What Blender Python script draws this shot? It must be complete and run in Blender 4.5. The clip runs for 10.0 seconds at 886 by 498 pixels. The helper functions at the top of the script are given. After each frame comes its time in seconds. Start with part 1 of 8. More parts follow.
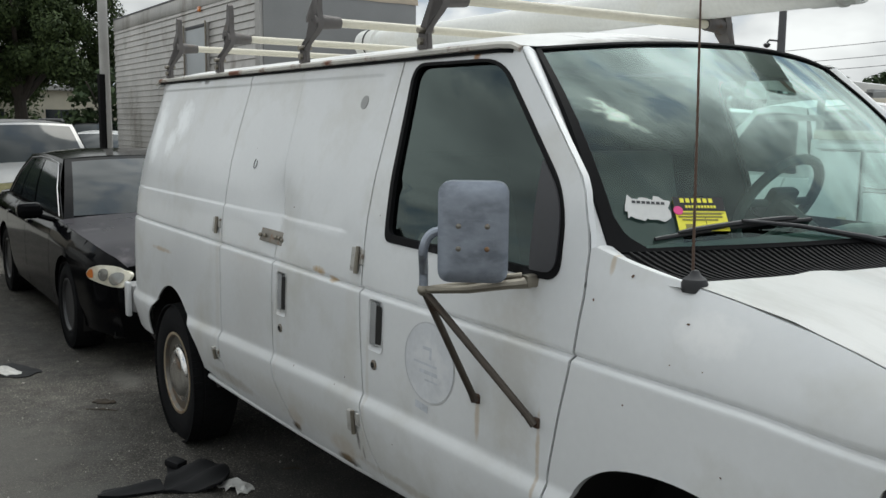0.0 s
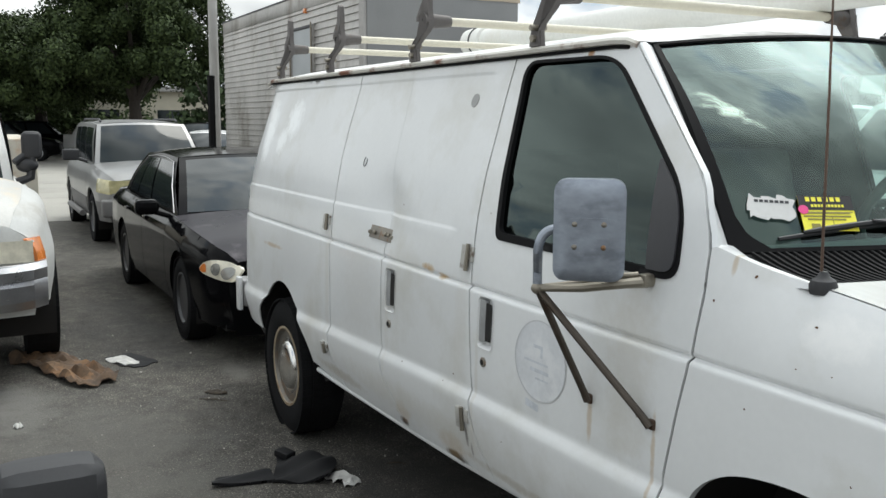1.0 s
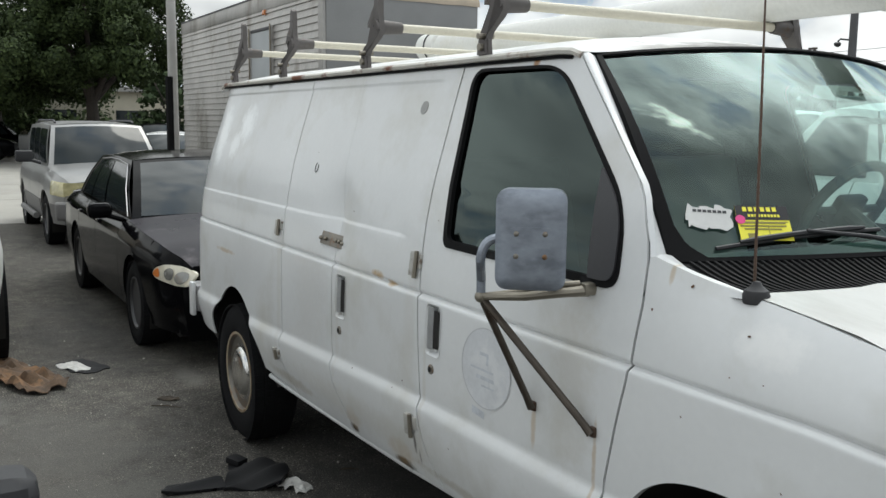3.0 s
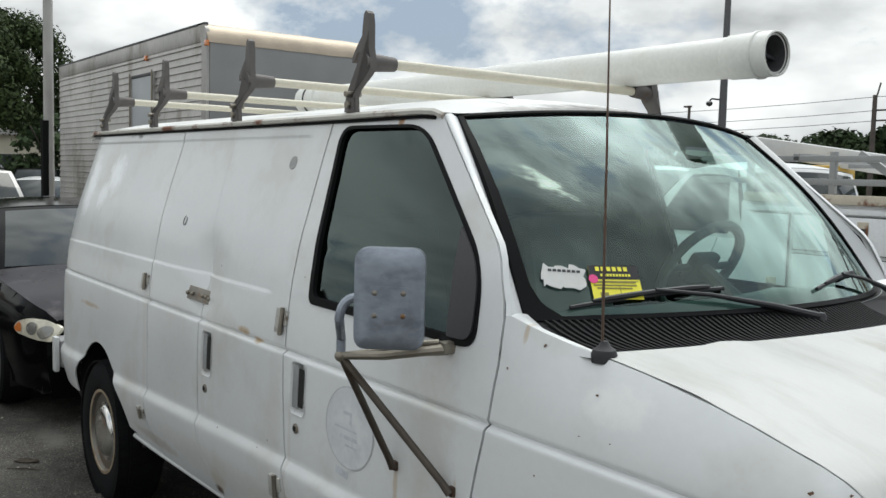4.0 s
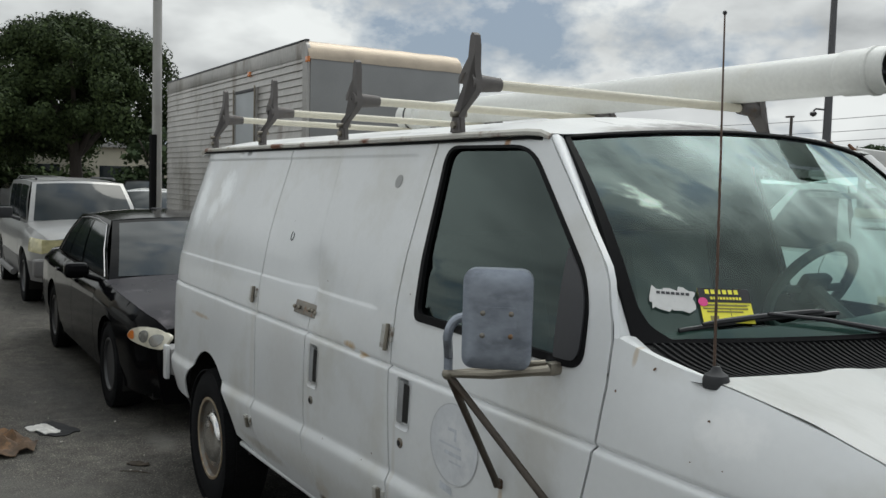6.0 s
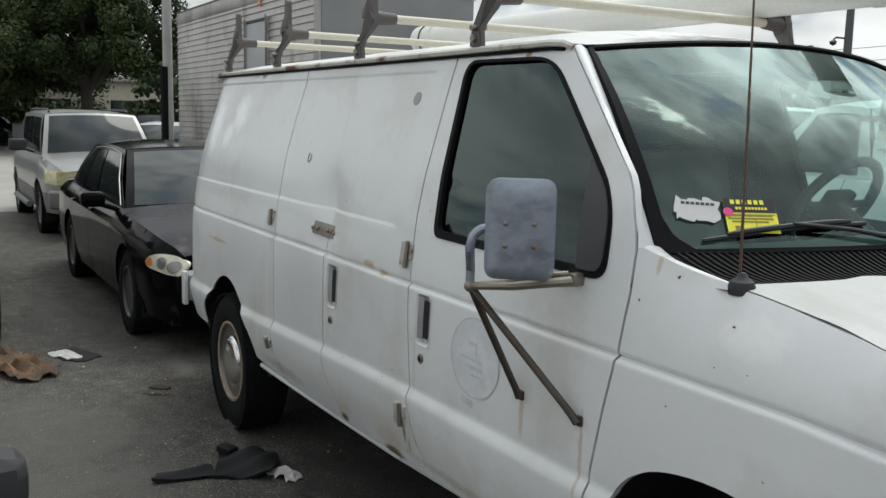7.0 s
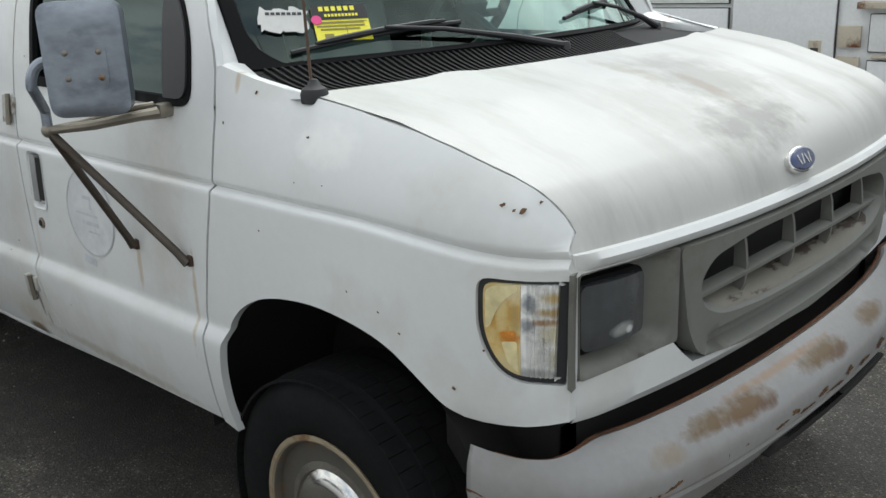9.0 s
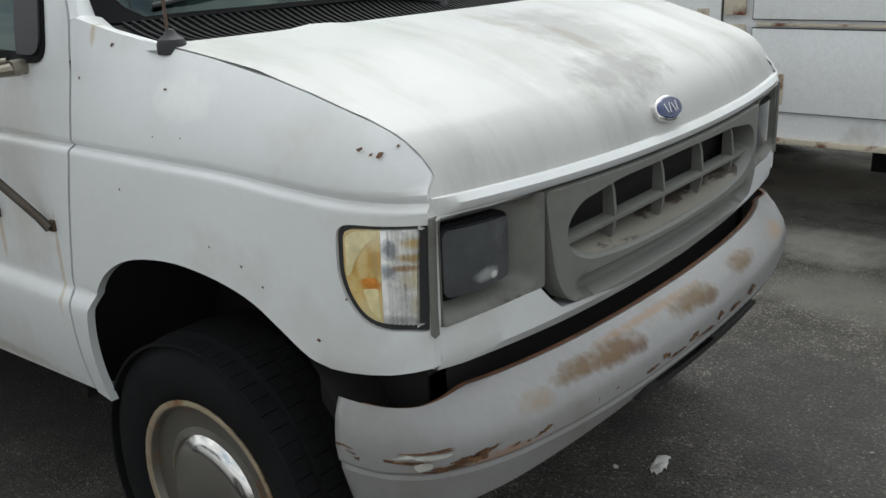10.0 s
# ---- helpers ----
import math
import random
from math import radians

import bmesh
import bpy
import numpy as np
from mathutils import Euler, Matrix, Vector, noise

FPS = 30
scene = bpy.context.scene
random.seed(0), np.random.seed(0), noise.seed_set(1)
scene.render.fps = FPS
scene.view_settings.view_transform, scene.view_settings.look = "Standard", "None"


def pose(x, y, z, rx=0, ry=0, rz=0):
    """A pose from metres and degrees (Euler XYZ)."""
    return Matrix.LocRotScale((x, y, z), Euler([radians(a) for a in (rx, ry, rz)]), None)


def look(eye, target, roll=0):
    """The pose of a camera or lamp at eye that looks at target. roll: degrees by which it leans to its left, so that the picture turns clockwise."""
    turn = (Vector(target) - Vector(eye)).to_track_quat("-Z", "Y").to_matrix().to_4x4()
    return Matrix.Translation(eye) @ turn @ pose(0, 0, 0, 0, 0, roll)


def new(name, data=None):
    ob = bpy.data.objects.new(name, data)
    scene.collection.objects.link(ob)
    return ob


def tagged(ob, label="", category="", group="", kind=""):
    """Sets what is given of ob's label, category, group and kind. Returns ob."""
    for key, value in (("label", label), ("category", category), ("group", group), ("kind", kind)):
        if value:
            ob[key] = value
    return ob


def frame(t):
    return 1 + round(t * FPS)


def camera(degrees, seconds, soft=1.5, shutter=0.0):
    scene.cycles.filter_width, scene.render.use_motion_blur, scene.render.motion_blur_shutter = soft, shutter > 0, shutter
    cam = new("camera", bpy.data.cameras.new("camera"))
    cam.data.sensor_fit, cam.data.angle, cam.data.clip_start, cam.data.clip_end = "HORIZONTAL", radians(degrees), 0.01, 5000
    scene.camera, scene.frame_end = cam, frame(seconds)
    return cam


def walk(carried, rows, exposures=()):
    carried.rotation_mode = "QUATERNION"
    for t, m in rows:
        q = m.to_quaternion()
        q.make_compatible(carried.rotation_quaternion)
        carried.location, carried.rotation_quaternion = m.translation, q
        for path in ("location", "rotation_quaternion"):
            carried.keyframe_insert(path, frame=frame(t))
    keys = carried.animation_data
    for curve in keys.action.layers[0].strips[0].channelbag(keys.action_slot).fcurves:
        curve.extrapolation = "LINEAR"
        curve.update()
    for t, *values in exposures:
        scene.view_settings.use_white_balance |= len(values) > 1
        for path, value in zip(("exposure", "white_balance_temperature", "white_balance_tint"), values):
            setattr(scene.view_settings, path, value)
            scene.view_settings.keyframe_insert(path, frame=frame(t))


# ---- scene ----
cam = camera(51.8, 10.0)
EXPOSURES = [(t, stops, 6500, 5) for t, stops in ((0.0, -0.95), (0.5, -0.92), (1.0, -0.55), (1.5, -0.55), (2.2, -0.62), (3.5, -0.8), (4.0, -0.85), (4.5, -1.3), (5.0, -1.45), (5.7, -1.26), (6.4, -1.08), (7.0, -0.95), (7.5, -0.54), (8.0, -0.50), (9.0, -0.68), (10.0, -0.76))]
PATH = [
    (0, (1.357, -2.458, 1.739), (-0.289, -1.355, 1.466), 0.6),
    (0.5, (1.348, -2.479, 1.734), (-0.352, -1.46, 1.468), 0.8),
    (1, (1.336, -2.5, 1.737), (-0.417, -1.579, 1.459), 0.3),
    (1.5, (1.338, -2.508, 1.732), (-0.421, -1.597, 1.457), 0.0),
    (2, (1.348, -2.5, 1.746), (-0.414, -1.574, 1.553), 0.2),
    (3.5, (1.376, -2.422, 1.763), (-0.305, -1.385, 1.451), 1.4),
    (4, (1.404, -2.386, 1.784), (-0.191, -1.19, 1.621), 1.5),
    (4.5, (1.441, -2.371, 1.807), (-0.078, -1.075, 1.688), 0.5),
    (5, (1.434, -2.395, 1.81), (-0.15, -1.18, 1.691), 0.3),
    (5.5, (1.416, -2.414, 1.809), (-0.249, -1.312, 1.691), 0.8),
    (5.7, (1.404, -2.422, 1.81), (-0.281, -1.352, 1.691), 1.3),
    (6.8, (1.403, -2.471, 1.79), (-0.34, -1.517, 1.566), 1.0),
    (7, (1.384, -2.454, 1.746), (-0.323, -1.452, 1.46), 1.3),
    (7.5, (1.395, -2.429, 1.716), (-0.298, -1.418, 1.382), -0.3),
    (8, (1.398, -2.372, 1.665), (-0.131, -1.188, 1.151), -0.4),
    (8.5, (1.444, -2.209, 1.651), (0.079, -0.873, 1.059), -1.3),
    (9, (1.528, -2.074, 1.636), (0.194, -0.708, 1.043), -2.5),
    (9.5, (1.596, -2.031, 1.599), (0.394, -0.559, 0.977), 0.2),
    (10, (1.602, -2.005, 1.563), (0.406, -0.533, 0.928), -2.4),
]
walk(cam, [(t, look(eye, target, roll)) for t, eye, target, roll in PATH], EXPOSURES)

# ---------------------------------------------------------------- light settings
SUN_STRENGTH, SUN_FROM, SUN_TURN, SKY_STRENGTH = 0.95, (-0.30, 0.36, 0.88), 40, 0.100

# ---------------------------------------------------------------- light
world = bpy.data.worlds.new("world")
scene.world = world
world.use_nodes = True


def build_sky():
    nt = world.node_tree
    nt.nodes.clear()
    N, L = nt.nodes.new, nt.links.new
    out, bg = N("ShaderNodeOutputWorld"), N("ShaderNodeBackground")
    sky = N("ShaderNodeTexSky")
    sky.sky_type, sky.sun_disc = "NISHITA", False
    sky.sun_elevation, sky.sun_rotation = radians(58), radians(SUN_TURN)
    sky.air_density, sky.dust_density = 1.0, 2.0
    co, mp = N("ShaderNodeTexCoord"), N("ShaderNodeMapping")
    mp.inputs["Scale"].default_value = (1.0, 1.0, 1.7)
    big, small = N("ShaderNodeTexNoise"), N("ShaderNodeTexNoise")
    for n, s, d, r in ((big, 2.6, 9.0, 0.56), (small, 8.0, 9.0, 0.6)):
        n.inputs["Scale"].default_value, n.inputs["Detail"].default_value, n.inputs["Roughness"].default_value = s, d, r
        L(mp.outputs[0], n.inputs["Vector"])
    L(co.outputs["Generated"], mp.inputs["Vector"])
    add = N("ShaderNodeMath")
    add.operation = "MULTIPLY_ADD"
    add.inputs[1].default_value = 0.45
    L(small.outputs["Fac"], add.inputs[0])
    L(big.outputs["Fac"], add.inputs[2])
    cover, shade = N("ShaderNodeValToRGB"), N("ShaderNodeValToRGB")
    cover.color_ramp.elements[0].position, cover.color_ramp.elements[1].position = 0.60, 0.70
    L(add.outputs[0], cover.inputs[0])
    el = shade.color_ramp.elements
    el[0].position, el[0].color = 0.36, (19.5, 19.7, 20.0, 1)
    el[1].position, el[1].color = 0.68, (9.0, 9.2, 9.6, 1)
    mid = el.new(0.50)
    mid.color = (15.0, 15.2, 15.6, 1)
    shape = N("ShaderNodeTexNoise")
    shape.inputs["Scale"].default_value, shape.inputs["Detail"].default_value = 5.5, 9.0
    off = N("ShaderNodeMapping")
    off.inputs["Location"].default_value, off.inputs["Scale"].default_value = (3.1, 1.7, 0.4), (1.0, 1.0, 2.4)
    L(co.outputs["Generated"], off.inputs["Vector"])
    L(off.outputs[0], shape.inputs["Vector"])
    L(shape.outputs["Fac"], shade.inputs[0])
    mix = N("ShaderNodeMix")
    mix.data_type = "RGBA"
    # clouds glow where the sun stands behind them
    near, glow, lit = N("ShaderNodeVectorMath"), N("ShaderNodeMapRange"), N("ShaderNodeMix")
    near.operation = "DOT_PRODUCT"
    near.inputs[1].default_value = Vector(SUN_FROM).normalized()
    L(co.outputs["Generated"], near.inputs[0])
    glow.interpolation_type = "SMOOTHERSTEP"
    glow.inputs["From Min"].default_value, glow.inputs["From Max"].default_value = 0.80, 1.0
    glow.inputs["To Min"].default_value, glow.inputs["To Max"].default_value = 1.0, 3.2
    L(near.outputs["Value"], glow.inputs["Value"])
    lit.data_type, lit.blend_type = "RGBA", "MULTIPLY"
    lit.inputs[0].default_value = 1.0
    L(mix.outputs[2], lit.inputs[6])
    L(glow.outputs[0], lit.inputs[7])
    L(cover.outputs[0], mix.inputs[0])
    # thin haze veils the blue
    haze = N("ShaderNodeMix")
    haze.data_type = "RGBA"
    haze.inputs[0].default_value = 0.5
    haze.inputs[7].default_value = (11.6, 13.6, 17.0, 1)
    L(sky.outputs[0], haze.inputs[6])
    L(haze.outputs[2], mix.inputs[6])
    L(shade.outputs[0], mix.inputs[7])
    # an overcast sky grows brighter towards the zenith
    up, rise, dome = N("ShaderNodeSeparateXYZ"), N("ShaderNodeMapRange"), N("ShaderNodeMix")
    L(co.outputs["Generated"], up.inputs[0])
    L(up.outputs[2], rise.inputs["Value"])
    rise.inputs["To Min"].default_value, rise.inputs["To Max"].default_value = 0.95, 1.25
    dome.data_type, dome.blend_type = "RGBA", "MULTIPLY"
    dome.inputs[0].default_value = 1.0
    L(lit.outputs[2], dome.inputs[6])
    L(rise.outputs[0], dome.inputs[7])
    # a ragged bright rift in the clouds, close to the zenith
    mid_d, along = Vector((0.095, 0.318, 0.943)).normalized(), Vector((0.89, 0.40, -0.21)).normalized()
    across = mid_d.cross(along).normalized()
    total = None
    for axis, half in ((along, 0.085), (across, 0.030)):
        dot, scaled, sq = N("ShaderNodeVectorMath"), N("ShaderNodeMath"), N("ShaderNodeMath")
        dot.operation, scaled.operation, sq.operation = "DOT_PRODUCT", "MULTIPLY_ADD", "POWER"
        dot.inputs[1].default_value = axis
        L(co.outputs["Generated"], dot.inputs[0])
        L(dot.outputs["Value"], scaled.inputs[0])
        scaled.inputs[1].default_value, scaled.inputs[2].default_value = 1 / half, -mid_d.dot(axis) / half
        sq.inputs[1].default_value = 2.0
        L(scaled.outputs[0], sq.inputs[0])
        if total is None:
            total = sq
        else:
            both = N("ShaderNodeMath")
            both.operation = "ADD"
            L(total.outputs[0], both.inputs[0])
            L(sq.outputs[0], both.inputs[1])
            total = both
    tear, frayed, rift, burst = N("ShaderNodeTexNoise"), N("ShaderNodeMath"), N("ShaderNodeMapRange"), N("ShaderNodeMix")
    tear.inputs["Scale"].default_value, tear.inputs["Detail"].default_value = 22.0, 8.0
    L(co.outputs["Generated"], tear.inputs["Vector"])
    frayed.operation = "MULTIPLY_ADD"
    frayed.inputs[1].default_value = 9.0
    L(tear.outputs["Fac"], frayed.inputs[0])
    L(total.outputs[0], frayed.inputs[2])
    rift.interpolation_type = "SMOOTHERSTEP"
    rift.inputs["From Min"].default_value, rift.inputs["From Max"].default_value = 6.6, 2.6
    L(frayed.outputs[0], rift.inputs["Value"])
    burst.data_type = "RGBA"
    burst.inputs[7].default_value = (210.0, 210.0, 198.0, 1)
    L(rift.outputs[0], burst.inputs[0])
    # a bank of bright, broken cloud half way up behind the parked trucks
    side_dot, lobe, puff, broken, gain, lift, bank = N("ShaderNodeVectorMath"), N("ShaderNodeMapRange"), N("ShaderNodeTexNoise"), N("ShaderNodeMapRange"), N("ShaderNodeMath"), N("ShaderNodeMath"), N("ShaderNodeMix")
    side_dot.operation = "DOT_PRODUCT"
    side_dot.inputs[1].default_value = Vector((-0.10, 0.84, 0.52)).normalized()
    L(co.outputs["Generated"], side_dot.inputs[0])
    lobe.interpolation_type = "SMOOTHSTEP"
    lobe.inputs["From Min"].default_value, lobe.inputs["From Max"].default_value = 0.885, 0.975
    L(side_dot.outputs["Value"], lobe.inputs["Value"])
    puff.inputs["Scale"].default_value, puff.inputs["Detail"].default_value = 6.0, 6.0
    L(co.outputs["Generated"], puff.inputs["Vector"])
    broken.inputs["From Min"].default_value, broken.inputs["From Max"].default_value = 0.34, 0.62
    broken.inputs["To Min"].default_value, broken.inputs["To Max"].default_value = 0.2, 1.25
    L(puff.outputs["Fac"], broken.inputs["Value"])
    gain.operation, lift.operation = "MULTIPLY", "ADD"
    L(lobe.outputs[0], gain.inputs[0])
    L(broken.outputs[0], gain.inputs[1])
    L(gain.outputs[0], lift.inputs[0])
    lift.inputs[1].default_value = 1.0
    bank.data_type, bank.blend_type = "RGBA", "MULTIPLY"
    bank.inputs[0].default_value = 1.0
    L(dome.outputs[2], bank.inputs[6])
    L(lift.outputs[0], bank.inputs[7])
    L(bank.outputs[2], burst.inputs[6])
    L(burst.outputs[2], bg.inputs["Color"])
    bg.inputs["Strength"].default_value = SKY_STRENGTH
    L(bg.outputs[0], out.inputs["Surface"])


build_sky()
sun = new("sun", bpy.data.lights.new("sun", "SUN"))
sun.data.energy, sun.data.angle, sun.data.color = SUN_STRENGTH, radians(16), (1.0, 0.96, 0.9)
sun.matrix_world = look(Vector(SUN_FROM) * 30, (0, 0, 0))


# ---------------------------------------------------------------- materials
def mat(name, col, rough=0.5, metal=0.0, var=0.1, scale=2.5, fine=0.05, fscale=60, bump=0.0, bscale=120, tint=None, tint_at=0.6, tint_w=0.08, tscale=3.0, stretch=(1, 1, 1), coat=0.0, rvar=0.1, spec=0.5):
    """A principled surface whose colour varies at two scales; tint: a second colour that shows in patches of stain."""
    m = bpy.data.materials.new(name)
    m.use_nodes = True
    nt = m.node_tree
    N, L = nt.nodes.new, nt.links.new
    b = nt.nodes["Principled BSDF"]
    b.inputs["Metallic"].default_value, b.inputs["Coat Weight"].default_value = metal, coat
    b.inputs["Specular IOR Level"].default_value = spec
    co, mp = N("ShaderNodeTexCoord"), N("ShaderNodeMapping")
    mp.inputs["Scale"].default_value = stretch
    L(co.outputs["Object"], mp.inputs["Vector"])

    def noise_node(s, detail=5.0):
        n = N("ShaderNodeTexNoise")
        n.inputs["Scale"].default_value, n.inputs["Detail"].default_value = s, detail
        L(mp.outputs[0], n.inputs["Vector"])
        return n

    n1, n2 = noise_node(scale), noise_node(fscale, 3.0)
    r1, r2 = N("ShaderNodeMapRange"), N("ShaderNodeMapRange")
    for r, n, v in ((r1, n1, var), (r2, n2, fine)):
        r.inputs["From Min"].default_value, r.inputs["From Max"].default_value = 0.25, 0.75
        r.inputs["To Min"].default_value, r.inputs["To Max"].default_value = 1 - v, 1 + v
        L(n.outputs["Fac"], r.inputs["Value"])
    mul = N("ShaderNodeMath")
    mul.operation = "MULTIPLY"
    L(r1.outputs[0], mul.inputs[0])
    L(r2.outputs[0], mul.inputs[1])
    base = N("ShaderNodeMix")
    base.data_type, base.blend_type = "RGBA", "MULTIPLY"
    base.inputs[0].default_value = 1.0
    base.inputs[6].default_value = (*col, 1)
    L(mul.outputs[0], base.inputs[7])
    colour = base.outputs[2]
    if tint:
        n3, ramp, mx = noise_node(tscale, 9.0), N("ShaderNodeMapRange"), N("ShaderNodeMix")
        n3.inputs["Roughness"].default_value = 0.62
        mx.data_type = "RGBA"
        ramp.inputs["From Min"].default_value, ramp.inputs["From Max"].default_value = tint_at, tint_at + tint_w
        L(n3.outputs["Fac"], ramp.inputs["Value"])
        L(ramp.outputs[0], mx.inputs[0])
        L(colour, mx.inputs[6])
        mx.inputs[7].default_value = (*tint, 1)
        colour = mx.outputs[2]
    L(colour, b.inputs["Base Color"])
    rr = N("ShaderNodeMapRange")
    rr.inputs["To Min"].default_value, rr.inputs["To Max"].default_value = max(0.02, rough - rvar), min(1.0, rough + rvar)
    L(n1.outputs["Fac"], rr.inputs["Value"])
    L(rr.outputs[0], b.inputs["Roughness"])
    if bump:
        n4, bp = noise_node(bscale, 4.0), N("ShaderNodeBump")
        bp.inputs["Strength"].default_value, bp.inputs["Distance"].default_value = bump, 0.01
        L(n4.outputs["Fac"], bp.inputs["Height"])
        L(bp.outputs[0], b.inputs["Normal"])
    return m


def glass(name, tint, ior=1.5, rough=0.0, gloss=(1, 1, 1)):
    """A thin pane: tinted clear glass with Fresnel gloss."""
    m = bpy.data.materials.new(name)
    m.use_nodes = True
    nt = m.node_tree
    nt.nodes.clear()
    N, L = nt.nodes.new, nt.links.new
    out, mx, tr, gl, fr = N("ShaderNodeOutputMaterial"), N("ShaderNodeMixShader"), N("ShaderNodeBsdfTransparent"), N("ShaderNodeBsdfGlossy"), N("ShaderNodeFresnel")
    tr.inputs["Color"].default_value = (*tint, 1)
    gl.inputs["Roughness"].default_value = rough
    gl.inputs["Color"].default_value = (*gloss, 1)
    fr.inputs["IOR"].default_value = ior
    L(fr.outputs[0], mx.inputs[0])
    L(tr.outputs[0], mx.inputs[1])
    L(gl.outputs[0], mx.inputs[2])
    L(mx.outputs[0], out.inputs["Surface"])
    return m


def film(name, tint, body, veil):
    """A sheer coloured film on glass: tinted, with a little milky body."""
    m = bpy.data.materials.new(name)
    m.use_nodes = True
    nt = m.node_tree
    nt.nodes.clear()
    N, L = nt.nodes.new, nt.links.new
    out, mx, tr, di = N("ShaderNodeOutputMaterial"), N("ShaderNodeMixShader"), N("ShaderNodeBsdfTransparent"), N("ShaderNodeBsdfDiffuse")
    tr.inputs["Color"].default_value, di.inputs["Color"].default_value = (*tint, 1), (*body, 1)
    mx.inputs[0].default_value = veil
    L(tr.outputs[0], mx.inputs[1])
    L(di.outputs[0], mx.inputs[2])
    L(mx.outputs[0], out.inputs["Surface"])
    return m


def spotting(m, spots, axes=(0, 2), rag_scale=26.0, raggedness=2.4):
    """Adds spots with soft edges to a paint, for stains and for painted glints or shade: (a, b, half width, half
    height, colour, strength), along two of the thing's own axes, in metres.
    """
    nt = m.node_tree
    N, L = nt.nodes.new, nt.links.new
    b = nt.nodes["Principled BSDF"]
    colour = b.inputs["Base Color"].links[0].from_socket
    co, sep = N("ShaderNodeTexCoord"), N("ShaderNodeSeparateXYZ")
    L(co.outputs["Object"], sep.inputs[0])
    rag = N("ShaderNodeTexNoise")
    rag.inputs["Scale"].default_value, rag.inputs["Detail"].default_value, rag.inputs["Roughness"].default_value = rag_scale, 6.0, 0.65
    L(co.outputs["Object"], rag.inputs["Vector"])

    def math_node(op, a, c):
        n = N("ShaderNodeMath")
        n.operation = op
        for k, v in enumerate((a, c)):
            if isinstance(v, (int, float)):
                n.inputs[k].default_value = v
            else:
                L(v, n.inputs[k])
        return n.outputs[0]

    for x, z, hw, hh, tone, strength in spots:
        a = math_node("MULTIPLY", math_node("SUBTRACT", sep.outputs[axes[0]], x), 1 / hw)
        c = math_node("MULTIPLY", math_node("SUBTRACT", sep.outputs[axes[1]], z), 1 / hh)
        d = math_node("ADD", math_node("MULTIPLY", a, a), math_node("MULTIPLY", c, c))
        d = math_node("ADD", d, math_node("MULTIPLY", math_node("SUBTRACT", rag.outputs["Fac"], 0.5), raggedness))
        r = N("ShaderNodeMapRange")
        r.inputs["From Min"].default_value, r.inputs["From Max"].default_value = 1.15, 0.1
        r.inputs["To Max"].default_value = strength
        L(d, r.inputs["Value"])
        mx = N("ShaderNodeMix")
        mx.data_type = "RGBA"
        L(r.outputs[0], mx.inputs[0])
        L(colour, mx.inputs[6])
        mx.inputs[7].default_value = (*tone, 1)
        colour = mx.outputs[2]
    L(colour, b.inputs["Base Color"])
    return m


RUST, TAN, GRIME = (0.16, 0.055, 0.022), (0.42, 0.27, 0.10), (0.22, 0.20, 0.17)
M_VAN = spotting(mat("van_paint", (0.69, 0.70, 0.70), 0.32, var=0.06, scale=1.6, fine=0.015, fscale=45, tint=(0.52, 0.51, 0.46), tint_at=0.51, tint_w=0.30, tscale=2.2, coat=0.25, bump=0.012, bscale=14), [
    (-0.392, 0.87, 0.009, 0.14, TAN, 0.5), (-0.66, 0.91, 0.012, 0.07, TAN, 0.45), (-1.70, 1.19, 0.05, 0.018, TAN, 0.8),
    (-3.62, 1.04, 0.16, 0.014, TAN, 0.6), (-0.98, 1.955, 0.018, 0.075, (0.36, 0.16, 0.04), 0.95), (-1.20, 1.965, 0.2, 0.014, RUST, 0.7),
    (-1.42, 1.0, 0.05, 0.35, (0.56, 0.54, 0.49), 0.25), (-0.50, 1.10, 0.10, 0.30, (0.55, 0.53, 0.48), 0.45),
    (-2.35, 1.00, 0.20, 0.25, (0.56, 0.54, 0.50), 0.25), (-1.457, 0.531, 0.085, 0.022, (0.03, 0.024, 0.02), 1.0), (-1.903, 0.529, 0.045, 0.020, (0.03, 0.022, 0.017), 1.0), (-1.47, 0.57, 0.12, 0.05, TAN, 0.35), (-1.90, 0.57, 0.07, 0.05, TAN, 0.35), (-1.58, 1.175, 0.04, 0.012, TAN, 0.9),
    # a paler spot on the fender below the hood seam, pale blocks on the quarter
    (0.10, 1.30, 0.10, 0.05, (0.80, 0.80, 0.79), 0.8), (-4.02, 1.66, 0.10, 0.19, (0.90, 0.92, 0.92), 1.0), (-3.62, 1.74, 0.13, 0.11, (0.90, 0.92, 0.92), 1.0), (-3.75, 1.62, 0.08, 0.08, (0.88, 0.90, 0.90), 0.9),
    (-0.20, 1.41, 0.008, 0.03, TAN, 0.5), (-1.345, 0.640, 0.012, 0.035, (0.05, 0.04, 0.03), 0.9), (-1.315, 0.60, 0.008, 0.03, (0.08, 0.06, 0.04), 0.7), (-1.30, 0.80, 0.012, 0.30, (0.50, 0.46, 0.38), 0.3), (-2.05, 0.95, 0.02, 0.3, (0.55, 0.52, 0.46), 0.25), (-2.75, 0.95, 0.03, 0.35, (0.55, 0.52, 0.46), 0.3), (-1.9, 0.62, 0.7, 0.07, (0.54, 0.52, 0.46), 0.35), (-3.0, 0.75, 0.10, 0.2, (0.54, 0.52, 0.46), 0.3), (-2.6, 0.55, 0.3, 0.03, (0.40, 0.36, 0.29), 0.6), (-0.9, 0.57, 0.5, 0.02, (0.40, 0.36, 0.29), 0.6)])
